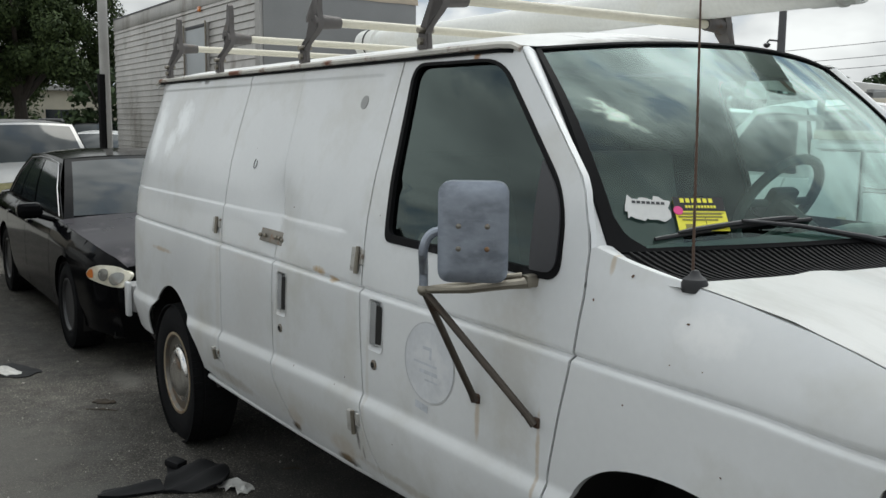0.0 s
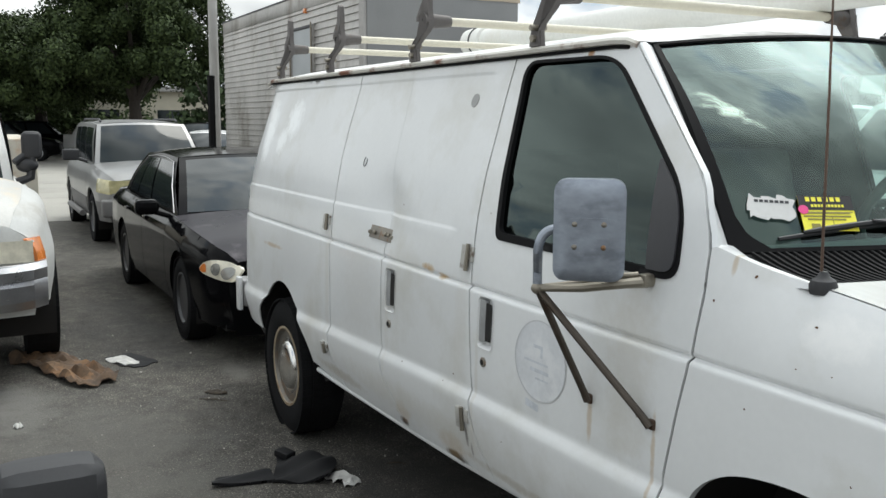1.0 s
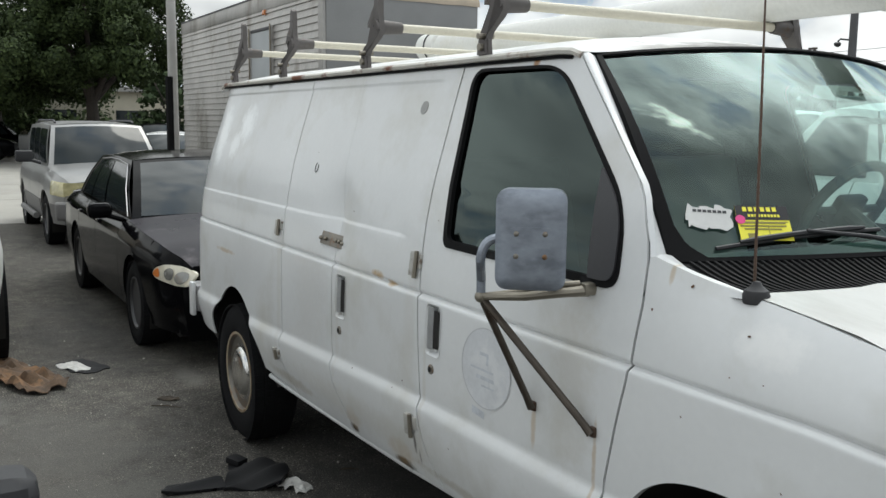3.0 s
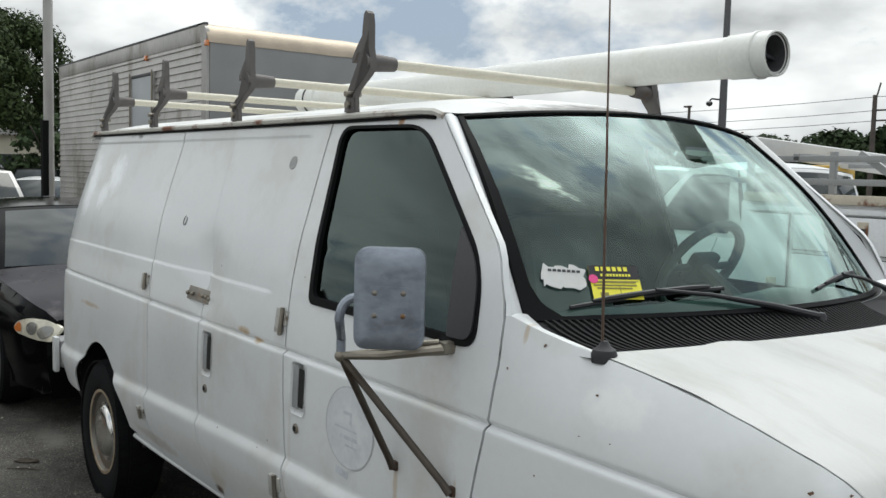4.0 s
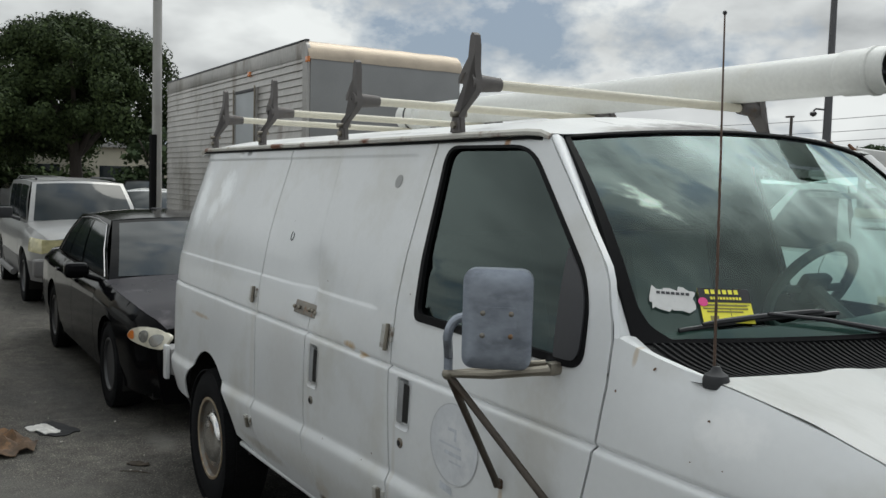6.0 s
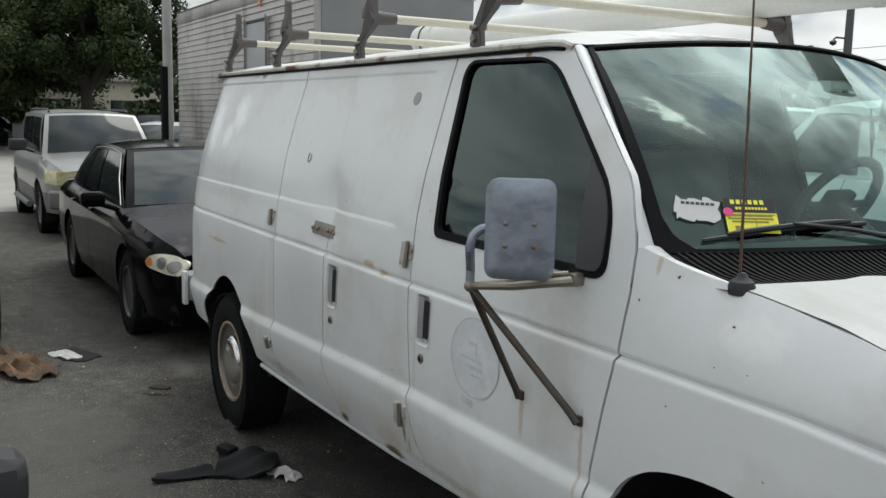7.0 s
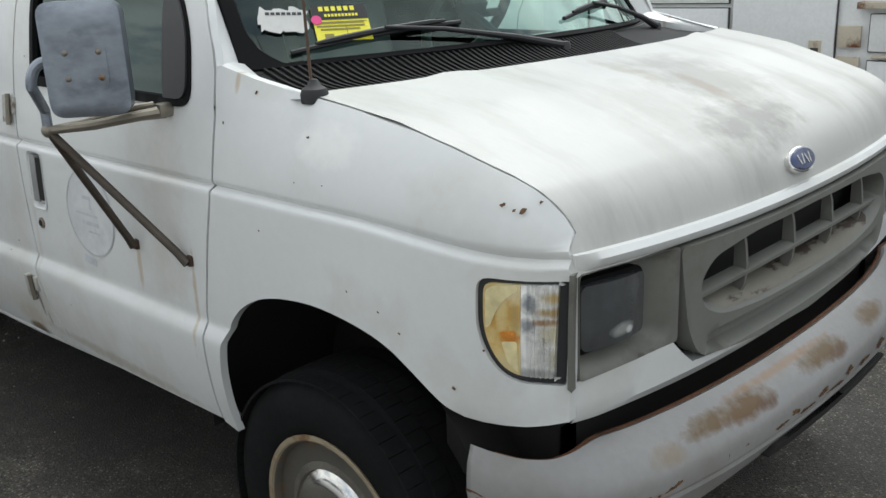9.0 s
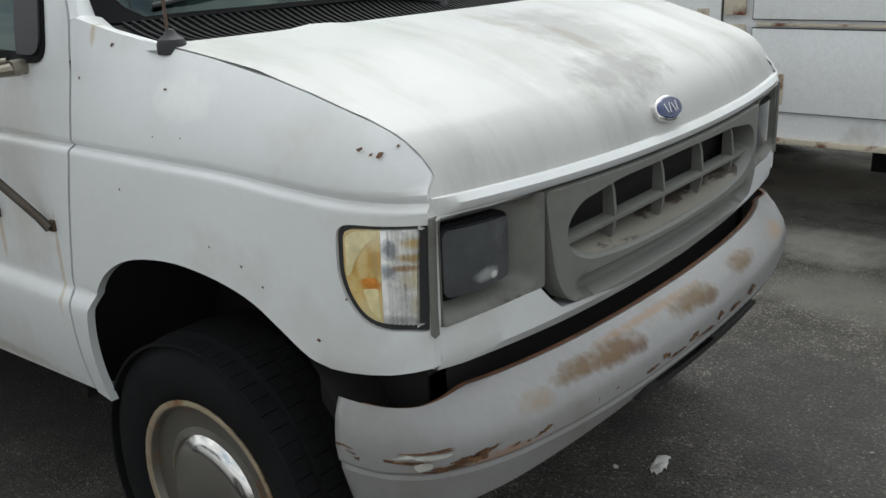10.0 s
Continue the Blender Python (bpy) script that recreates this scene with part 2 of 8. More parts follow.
M_HOOD = spotting(mat("worn_hood_paint", (0.485, 0.485, 0.465), 0.42, var=0.06, scale=1.5, fine=0.02, tint=(0.32, 0.315, 0.29), tint_at=0.47, tint_w=0.32, tscale=3.2, stretch=(0.6, 2.2, 0.6), coat=0.1), [
    (0.50, -0.30, 0.16, 0.16, (0.36, 0.35, 0.33), 0.6), (0.42, 0.02, 0.22, 0.20, (0.24, 0.23, 0.21), 0.7), (0.60, -0.12, 0.08, 0.20, (0.19, 0.185, 0.17), 0.75), (0.46, -0.05, 0.10, 0.03, (0.20, 0.15, 0.09), 0.6),
    (0.55, 0.30, 0.10, 0.10, (0.32, 0.31, 0.29), 0.5), (0.30, -0.15, 0.12, 0.04, (0.24, 0.20, 0.14), 0.5), (0.56, -0.48, 0.12, 0.05, (0.40, 0.39, 0.37), 0.5)], axes=(0, 1), rag_scale=16.0)
M_ROOF = spotting(mat("stained_roof_paint", (0.70, 0.70, 0.68), 0.45, var=0.06, tint=(0.13, 0.12, 0.11), tint_at=0.60, tint_w=0.12, tscale=2.4, stretch=(0.6, 3.5, 1)), [(-0.76, 0.05, 0.16, 0.55, (0.09, 0.08, 0.072), 1.0), (-0.72, -0.35, 0.10, 0.25, (0.16, 0.145, 0.13), 0.9), (-0.95, 0.25, 0.2, 0.12, (0.14, 0.12, 0.11), 0.6), (-0.80, -0.45, 0.08, 0.12, (0.30, 0.28, 0.25), 0.6)], axes=(0, 1), rag_scale=14.0)
M_BUMP = spotting(mat("rusted_bumper_paint", (0.25, 0.245, 0.243), 0.36, var=0.08, tint=(0.215, 0.205, 0.19), tint_at=0.55, tint_w=0.2, tscale=4.2, bump=0.02, bscale=30, coat=0.15), [
    (-0.56, 0.748, 0.10, 0.016, (0.115, 0.068, 0.020), 0.95), (-0.44, 0.745, 0.11, 0.022, (0.115, 0.062, 0.018), 1.0), (-0.38, 0.735, 0.04, 0.014, (0.09, 0.042, 0.014), 0.9), (-0.10, 0.748, 0.12, 0.020, (0.115, 0.068, 0.020), 1.0), (-0.03, 0.736, 0.06, 0.014, (0.10, 0.05, 0.018), 0.9),
    (0.22, 0.748, 0.09, 0.018, (0.12, 0.068, 0.020), 0.9), (-0.70, 0.735, 0.05, 0.02, (0.22, 0.15, 0.07), 0.5), (0.55, 0.74, 0.08, 0.02, (0.32, 0.18, 0.06), 0.6), (-0.80, 0.668, 0.10, 0.012, (0.24, 0.12, 0.05), 0.6), (-0.25, 0.765, 0.25, 0.006, (0.28, 0.15, 0.06), 0.6)], axes=(1, 2), rag_scale=30.0, raggedness=2.0)
M_RUST = mat("rust", (0.115, 0.048, 0.022), 0.85, var=0.4, scale=25, fine=0.3, fscale=160, bump=0.3)
M_PLASTIC = mat("weathered_grey_plastic", (0.165, 0.167, 0.150), 0.6, var=0.1, fine=0.03, tint=(0.13, 0.12, 0.10), tint_at=0.57, tint_w=0.15, tscale=5)
M_BLACK = mat("black_trim", (0.022, 0.022, 0.024), 0.55, var=0.2, fine=0.1, fscale=150, bump=0.03, bscale=300)
M_COWL = mat("dull_black_cowl_plastic", (0.013, 0.013, 0.0135), 0.7, var=0.2, fine=0.1, fscale=150, spec=0.2)
M_GASKET = mat("black_rubber", (0.008, 0.008, 0.0085), 0.6, var=0.1, spec=0.08)
M_DARK = mat("dark_underside", (0.012, 0.011, 0.010), 0.9, var=0.3)
M_GREYTRIM = mat("dark_grey_trim", (0.036, 0.036, 0.040), 0.5, var=0.12, fine=0.05, bump=0.03, bscale=250)
M_TYRE = mat("tyre_rubber", (0.012, 0.0122, 0.013), 0.9, var=0.3, scale=6, fine=0.15, bump=0.1, bscale=90, spec=0.12)
M_CHROME = mat("chrome", (0.72, 0.71, 0.69), 0.16, metal=1.0, var=0.05, rvar=0.06)
M_RIM = mat("rusty_steel_rim", (0.17, 0.16, 0.14), 0.40, metal=0.55, var=0.15, tint=(0.24, 0.13, 0.06), tint_at=0.5, tint_w=0.2, tscale=9)
M_STEEL = mat("weathered_steel", (0.27, 0.245, 0.20), 0.42, metal=0.75, var=0.15, tint=(0.16, 0.09, 0.05), tint_at=0.58, tint_w=0.15, tscale=12)
M_MIRROR = mat("brushed_mirror_shell", (0.29, 0.32, 0.37), 0.36, metal=0.55, var=0.2, scale=7, fine=0.10, fscale=40, tint=(0.19, 0.21, 0.245), tint_at=0.48, tint_w=0.16, tscale=8, stretch=(1, 1, 1.8))
M_CAST = mat("cast_aluminium_bracket", (0.115, 0.105, 0.10), 0.6, metal=0.4, var=0.2, scale=8, tint=(0.10, 0.07, 0.05), tint_at=0.58, tint_w=0.1, tscale=14)
M_BAR = mat("aged_cream_tube", (0.62, 0.58, 0.47), 0.45, var=0.08, scale=4)
M_PVC = mat("white_pvc", (0.74, 0.74, 0.70), 0.38, var=0.05, tint=(0.62, 0.58, 0.46), tint_at=0.55, tint_w=0.25, tscale=1.8)
M_ZINC = mat("zinc_plate", (0.24, 0.22, 0.19), 0.45, metal=0.7, var=0.2, scale=20, tint=(0.22, 0.12, 0.06), tint_at=0.55, tint_w=0.1, tscale=25)
M_HINGE = mat("worn_hinge", (0.44, 0.43, 0.40), 0.45, metal=0.2, var=0.2, scale=14, tint=(0.14, 0.10, 0.07), tint_at=0.54, tint_w=0.1, tscale=22)
M_GLASS = glass("tinted_windscreen", (0.52, 0.74, 0.68), 1.66, gloss=(0.82, 1.0, 0.95))
M_GLASS_DARK = glass("dark_tinted_glass", (0.08, 0.12, 0.11), 1.6, gloss=(0.82, 1.0, 0.96))
M_GLASS_CLEAR = glass("clear_glass", (0.90, 0.94, 0.92), 1.45)
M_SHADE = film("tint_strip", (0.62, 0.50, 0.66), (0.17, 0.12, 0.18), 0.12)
M_INTERIOR = mat("grey_cab_trim", (0.06, 0.063, 0.06), 0.75, var=0.1)
M_SEAT = mat("grey_seat_cloth", (0.20, 0.20, 0.19), 0.9, var=0.15, fine=0.1)


# ---------------------------------------------------------------- mesh tools
from mathutils import geometry


def link(name, me, material, parent=None, label=""):
    ob = new(name, me)
    if material:
        me.materials.append(material)
    ob.parent = parent
    if label:
        ob["label"] = label
    return ob


def part(name, bm, material, parent=None, label="", smooth=35):
    """Links a bmesh as one mesh object; edges sharper than smooth degrees stay sharp."""
    bm.normal_update()
    for f in bm.faces:
        f.smooth = True
    for e in bm.edges:
        if len(e.link_faces) == 2 and e.calc_face_angle(0) > radians(smooth):
            e.smooth = False
    me = bpy.data.meshes.new(name)
    bm.to_mesh(me)
    bm.free()
    return link(name, me, material, parent, label)


def thing(name, label, category, at=(0, 0, 0), turn=0, group="", kind=""):
    ob = new(name)
    ob.matrix_basis = pose(*at, 0, 0, turn)
    return tagged(ob, label, category, group, kind)


def put(ob, x, y, z, rx=0, ry=0, rz=0):
    ob.matrix_basis = pose(x, y, z, rx, ry, rz)
    return ob


def smoothstep(a, b, v):
    t = min(1.0, max(0.0, (v - a) / (b - a)))
    return t * t * (3 - 2 * t)


def curve_of(pts, soft=0.0):
    """A function through points; soft rounds its corners over that many metres."""
    xs, ys = [p[0] for p in pts], [p[1] for p in pts]
    if not soft:
        return lambda v: float(np.interp(v, xs, ys))
    g = np.arange(xs[0] - 4 * soft, xs[-1] + 4 * soft, soft / 6)
    vals = np.interp(g, xs, ys)
    k = np.exp(-0.5 * (np.arange(-15, 16) / 6.0) ** 2)
    sm = np.convolve(np.pad(vals, 15, mode="edge"), k / k.sum(), "valid")
    return lambda v: float(np.interp(v, g, sm))


def box(bm, x0, x1, y0, y1, z0, z1, bevel=0.0, seg=2, m=None):
    r = bmesh.ops.create_cube(bm, size=1.0)
    vs = r["verts"]
    for v in vs:
        v.co = Vector(((x0 + x1) / 2 + v.co.x * (x1 - x0), (y0 + y1) / 2 + v.co.y * (y1 - y0), (z0 + z1) / 2 + v.co.z * (z1 - z0)))
    if bevel:
        es = list({e for v in vs for e in v.link_edges})
        r = bmesh.ops.bevel(bm, geom=es, offset=bevel, segments=seg, affect="EDGES", profile=0.6)
        vs = list({v for f in r["faces"] for v in f.verts} | {v for v in vs if v.is_valid})
    if m is not None:
        for v in vs:
            v.co = m @ v.co
    return vs


def box_part(name, dims, material, parent=None, label="", bevel=0.004, m=None):
    bm = bmesh.new()
    box(bm, *dims, bevel=bevel, m=m)
    return part(name, bm, material, parent, label)


def tube(bm, pts, r, seg=10, cap=True):
    """A round bar along points; r may be one radius or one for each point."""
    pts = [Vector(p) for p in pts]
    rs = r if isinstance(r, (list, tuple)) else [r] * len(pts)
    rings, up = [], None
    for i, p in enumerate(pts):
        d = (pts[min(i + 1, len(pts) - 1)] - pts[max(i - 1, 0)]).normalized()
        if up is None:
            up = d.orthogonal().normalized()
        up = (up - d * up.dot(d)).normalized()
        s = d.cross(up)
        rings.append([bm.verts.new(p + rs[i] * (math.cos(a) * up + math.sin(a) * s)) for a in [2 * math.pi * k / seg for k in range(seg)]])
    for a, b in zip(rings, rings[1:]):
        for k in range(seg):
            bm.faces.new((a[k], a[(k + 1) % seg], b[(k + 1) % seg], b[k]))
    if cap:
        bm.faces.new(list(reversed(rings[0])))
        bm.faces.new(rings[-1])


def tube_part(name, pts, r, material, parent=None, label="", seg=10):
    bm = bmesh.new()
    tube(bm, pts, r, seg)
    return part(name, bm, material, parent, label)


def lathe(bm, profile, seg=32, axis="y", at=(0, 0, 0), closed=True):
    """Turns a profile of (radius, along) about an axis."""
    at = Vector(at)
    rings = []
    for r, h in profile:
        ring = []
        for k in range(seg):
            a = 2 * math.pi * k / seg
            c, s = r * math.cos(a), r * math.sin(a)
            ring.append(bm.verts.new(at + Vector({"y": (c, h, s), "x": (h, c, s), "z": (c, s, h)}[axis])))
        rings.append(ring)
    for a, b in zip(rings, rings[1:]):
        for k in range(seg):
            bm.faces.new((a[k], a[(k + 1) % seg], b[(k + 1) % seg], b[k]))
    for ring, (r, h) in ((rings[0], profile[0]), (rings[-1], profile[-1])):
        if closed and r > 1e-4:
            bm.faces.new(ring)
    bmesh.ops.remove_doubles(bm, verts=bm.verts, dist=1e-5)
    bmesh.ops.recalc_face_normals(bm, faces=bm.faces)


def grid(bm, fn, us, vs):
    rows = [[bm.verts.new(fn(u, v)) for v in vs] for u in us]
    for a, b in zip(rows, rows[1:]):
        for k in range(len(vs) - 1):
            bm.faces.new((a[k], b[k], b[k + 1], a[k + 1]))
    return rows


def span(a, b, n):
    return [a + (b - a) * i / (n - 1) for i in range(n)]


def inside(p, poly):
    x, y, c = p[0], p[1], False
    for i in range(len(poly)):
        (x0, y0), (x1, y1) = poly[i - 1], poly[i]
        if (y0 > y) != (y1 > y) and x < (x1 - x0) * (y - y0) / (y1 - y0) + x0:
            c = not c
    return c


def rounded(poly, r, seg=5):
    """A polygon with its corners rounded; r may be one radius or one for each corner."""
    out = []
    n = len(poly)
    rs = r if isinstance(r, (list, tuple)) else [r] * n
    for i in range(n):
        p, a, b = Vector(poly[i]), Vector(poly[i - 1]), Vector(poly[(i + 1) % n])
        k = min(rs[i], (a - p).length * 0.48, (b - p).length * 0.48)
        if k < 1e-4:
            out.append(tuple(p))
            continue
        s, e = p + (a - p).normalized() * k, p + (b - p).normalized() * k
        for j in range(seg + 1):
            t = j / seg
            out.append(tuple((1 - t) ** 2 * s + 2 * t * (1 - t) * p + t * t * e))
    return out


def grown(poly, d):
    """A polygon moved outwards by d metres."""
    n = len(poly)
    area = sum(poly[i - 1][0] * poly[i][1] - poly[i][0] * poly[i - 1][1] for i in range(n))
    s = 1 if area > 0 else -1
    out = []
    for i in range(n):
        a, p, b = Vector(poly[i - 1]), Vector(poly[i]), Vector(poly[(i + 1) % n])
        t = ((p - a).normalized() + (b - p).normalized())
        t = t.normalized() if t.length > 1e-6 else (b - p).normalized()
        out.append((p.x + s * d * t.y, p.y - s * d * t.x))
    return out


def dense(poly, step, cuts=()):
    out = []
    for i in range(len(poly)):
        a, b = poly[i], poly[(i + 1) % len(poly)]
        n = max(1, int(math.hypot(b[0] - a[0], b[1] - a[1]) / step))
        ts = {k / n for k in range(n)}
        for c in cuts:
            if (a[1] - c) * (b[1] - c) < 0:
                ts.add((c - a[1]) / (b[1] - a[1]))
        last = -1.0
        for t in sorted(ts):
            if t - last > 1e-4:
                out.append((a[0] + (b[0] - a[0]) * t, a[1] + (b[1] - a[1]) * t))
                last = t
    return out


def panel(bm, outline, fn, holes=(), step=0.06, cuts=(), rim=(0, 0.02, 0)):
    """A sheet: a polygon with holes in a plane of (a, b), laid onto the surface fn(a, b), with turned-in edges of the length rim."""
    loops = [dense(outline, step * 0.8, cuts)] + [dense(h, step * 0.5, cuts) for h in holes]
    pts, edges = [], []
    for lp in loops:
        k = len(pts)
        pts += lp
        edges += [(k + i, k + (i + 1) % len(lp)) for i in range(len(lp))]
    xs, ys = [p[0] for p in loops[0]], [p[1] for p in loops[0]]
    levels = sorted(set([round(float(v), 4) for v in np.arange(min(ys) + step / 2, max(ys), step) if all(abs(v - c) > step * 0.3 for c in cuts)] + [c for c in cuts if min(ys) < c < max(ys)]))
    for j, b in enumerate(levels):
        row = []
        if b in cuts:
            row = [(p[0], i) for i, p in enumerate(pts) if abs(p[1] - b) < 1e-6]
        for a in np.arange(min(xs) + step * (0.5 if j % 2 and b not in cuts else 0.25), max(xs), step):
            if inside((a, b), loops[0]) and not any(inside((a, b), h) for h in loops[1:]):
                row.append((float(a), len(pts)))
                pts.append((float(a), float(b)))
        if b in cuts:
            row.sort()
            for (a0, i0), (a1, i1) in zip(row, row[1:]):
                c = ((a0 + a1) / 2, b)
                if a1 - a0 > 1e-5 and inside(c, loops[0]) and not any(inside(c, h) for h in loops[1:]):
                    edges.append((i0, i1))
    v2, _, f2, _, _, _ = geometry.delaunay_2d_cdt([Vector(p) for p in pts], edges, [], 0, 1e-5)
    made = [bm.verts.new(fn(v.x, v.y)) for v in v2]
    faces = []
    for f in f2:
        c = sum((v2[i] for i in f), Vector((0, 0))) / len(f)
        if inside(c, loops[0]) and not any(inside(c, h) for h in loops[1:]):
            try:
                faces.append(bm.faces.new([made[i] for i in f]))
            except ValueError:
                pass
    if rim and faces:
        own = set(faces)
        border = [e for e in {e for f in faces for e in f.edges} if len([f for f in e.link_faces if f in own]) == 1]
        r = Vector(rim)
        twin = {}
        for e in border:
            for v in e.verts:
                if v not in twin:
                    twin[v] = bm.verts.new(v.co + r)
        for e in border:
            a, b = e.verts
            bm.faces.new((a, b, twin[b], twin[a]))
    for v in [v for v in made if not v.link_faces]:
        bm.verts.remove(v)
    return faces


def panel_part(name, outline, fn, material, parent=None, label="", **kw):
    bm = bmesh.new()
    panel(bm, outline, fn, **kw)
    return part(name, bm, material, parent, label, smooth=50)


def word(name, body, size, m, material, parent=None, label="", squeeze=1.0, thick=0.0005):
    """Lettering in the built-in font, turned into a mesh."""
    cu = bpy.data.curves.new(name, "FONT")
    cu.body, cu.size, cu.extrude, cu.align_x, cu.align_y = body, size, thick, "CENTER", "CENTER"
    tmp = new(name, cu)
    me = bpy.data.meshes.new_from_object(tmp.evaluated_get(bpy.context.evaluated_depsgraph_get()))
    bpy.data.objects.remove(tmp)
    bpy.data.curves.remove(cu)
    me.transform(m @ Matrix.Diagonal((squeeze, 1, 1, 1)))
    me.materials.clear()
    return link(name, me, material, parent, label)


# ---------------------------------------------------------------- the van
van = thing("van", "worn white cargo van with rust stains, parked on asphalt", "van")

half_width = curve_of([(0.40, 0.905), (0.52, 0.950), (0.62, 0.973), (0.70, 0.984), (0.745, 0.986), (0.80, 0.986), (0.90, 0.985), (1.05, 0.982), (1.17, 0.976), (1.26, 0.967), (1.40, 0.946), (1.55, 0.910), (1.80, 0.826), (1.99, 0.765), (2.1, 0.73)], 0.02)
nose_taper = curve_of([(-6, 0), (0.15, 0), (0.35, 0.006), (0.5, 0.022), (0.6, 0.048), (0.66, 0.09), (0.72, 0.15)], 0.03)
tail_taper = curve_of([(-4.60, 0.42), (-4.45, 0.17), (-4.36, 0.075), (-4.24, 0.022), (-4.05, 0.0), (1, 0)], 0.03)
seam_z = curve_of([(-0.27, 1.447), (-0.15, 1.420), (0, 1.392), (0.10, 1.379), (0.262, 1.357), (0.409, 1.321), (0.531, 1.284), (0.584, 1.260), (0.615, 1.235), (0.636, 1.212), (0.652, 1.188), (0.662, 1.158), (0.668, 1.12)], 0.006)
# the rocker crease falls towards the tail
crease_fall = curve_of([(-4.6, -0.085), (-3.1, -0.066), (-2.09, -0.024), (-1.67, -0.006), (-1.33, 0.002), (-0.5, 0.014), (0.3, 0.016)], 0.1)
shoulder = curve_of([(-0.3, 0.0), (-0.27, 0.0), (0.05, 0.052), (0.7, 0.05)], 0.05)
CUTS = (0.753, 0.768, 0.780, 0.792, 0.804, 0.814, 0.828, 1.150, 1.158, 1.163, 1.168, 1.173, 1.178, 1.184, 1.19, 1.344, 1.350, 1.356, 1.362, 1.900, 1.906, 1.912, 1.918)


def side_y(x, z, sign=-1):
    w = half_width(z) - nose_taper(x) - tail_taper(x)
    w -= (0.007 * smoothstep(1.159, 1.170, z) + 0.010 * math.exp(-(((z - 1.173) / 0.0055) ** 2)))
    w += 0.019 * smoothstep(0.816, 0.770, z) - 0.003 * math.exp(-(((z - 0.818) / 0.008) ** 2))
    if x < -1.4:
        inset = smoothstep(-1.52, -1.56, x) * smoothstep(1.346, 1.358, z) * smoothstep(1.918, 1.902, z)
        w -= 0.0055 * inset
    if x > -0.3 and z > 1.17:
        u = min(1.15, (z - 1.17) / max(0.03, seam_z(x) - 1.17))
        w -= shoulder(x) * u ** 2.2
    if -2.6 < x < -1.7:
        w -= 0.030 * math.exp(-(((x + 2.12) / 0.16) ** 2) - ((z - 1.36) / 0.13) ** 2) * (1 if x < -2.07 else 0.4)
    return sign * w


def fall(x, z):
    return crease_fall(x) * math.exp(-(((z - 0.79) / 0.13) ** 2))


def side(x, z):
    return Vector((x, side_y(x, z), z + fall(x, z)))


def dip(x, z):
    """How far the fender's crease sinks towards the nose."""
    return 0.024 * smoothstep(0.18, 0.60, x) * math.exp(-(((z - 1.165) / 0.042) ** 2))


def side_fender(x, z):
    return side(x, z) - Vector((0, 0, dip(x, z)))


def side_left(x, z):
    return Vector((x, side_y(x, z, 1), z + fall(x, z)))


def side_at(x, z, off=0.0):
    """A pose on the flank, its z axis pointing out of the metal and its y axis up."""
    e = 0.01
    a, b = side(x + e, z) - side(x - e, z), side(x, z + e) - side(x, z - e)
    a.normalize()
    n = a.cross(b).normalized()
    b = n.cross(a)
    return Matrix.Translation(side(x, z) + n * off) @ Matrix((a, b, n)).transposed().to_4x4()


G = 0.0042
door_rear = curve_of([(0.45, -1.14), (0.50, -1.155), (0.56, -1.20), (0.63, -1.262), (0.72, -1.305), (0.80, -1.326), (1.07, -1.358), (1.27, -1.375), (1.57, -1.390), (1.82, -1.408), (2.0, -1.41)], 0.015)
cargo_split = curve_of([(0.45, -1.86), (0.50, -1.88), (0.556, -1.938), (0.69, -2.06), (0.83, -2.10), (1.11, -2.116), (1.3, -2.13), (1.63, -2.172), (1.96, -2.22), (2.0, -2.225)], 0.015)
cargo_rear = curve_of([(0.45, -2.56), (0.50, -2.58), (0.545, -2.63), (0.64, -2.695), (1.0, -2.71), (1.425, -2.745), (1.72, -2.782), (2.0, -2.79)], 0.015)
door_front = curve_of([(0.50, -0.345), (0.60, -0.35), (0.83, -0.352), (1.01, -0.319), (1.15, -0.288), (1.33, -0.272), (1.448, -0.281), (1.596, -0.349), (1.955, -0.764), (2.0, -0.80)], 0.012)
sill_z = curve_of([(-4.5, 0.485), (-2.75, 0.484), (-2.1, 0.497), (-1.5, 0.512), (-0.9, 0.546), (-0.3, 0.562), (0, 0.562)], 0.08)
TOP = 1.962


def edge(fn, z0, z1, dx, n=30):
    return [(fn(z) + (dx(z) if callable(dx) else dx), z) for z in span(z0, z1, n)]


def split_gap(z):
    """The cargo doors close tightly above the belt."""
    return G + (0.0009 - G) * smoothstep(1.14, 1.30, z)


def flank(z0, z1, a, b, da, db):
    """A panel between two seams, rear one first."""
    za, zb = sill_z(a(0.5)), sill_z(b(0.5))
    return edge(b, zb, z1, db) + list(reversed(edge(a, za, z1, da)))


def arch(cx, cz, rx, rz, a0, a1, n=20):
    return [(cx + rx * math.cos(radians(a)), cz + rz * math.sin(radians(a))) for a in span(a0, a1, n)]


REAR_ARCH = arch(-3.46, 0.44, 0.455, 0.455, 9, 172, 26)
FRONT_ARCH = [(-0.292, 0.54), (-0.296, 0.66), (-0.28, 0.77), (-0.245, 0.84), (-0.19, 0.897), (-0.10, 0.943), (0.05, 0.966), (0.18, 0.957), (0.29, 0.930), (0.36, 0.885), (0.405, 0.850), (0.44, 0.828), (0.48, 0.818)]


def softened(pts, times=2):
    """An open line with its corners cut."""
    for _ in range(times):
        out = [pts[0]]
        for (a, b), (c, d) in zip(pts, pts[1:]):
            out += [(a * 0.75 + c * 0.25, b * 0.75 + d * 0.25), (a * 0.25 + c * 0.75, b * 0.25 + d * 0.75)]
        pts = out + [pts[-1]]
    return pts


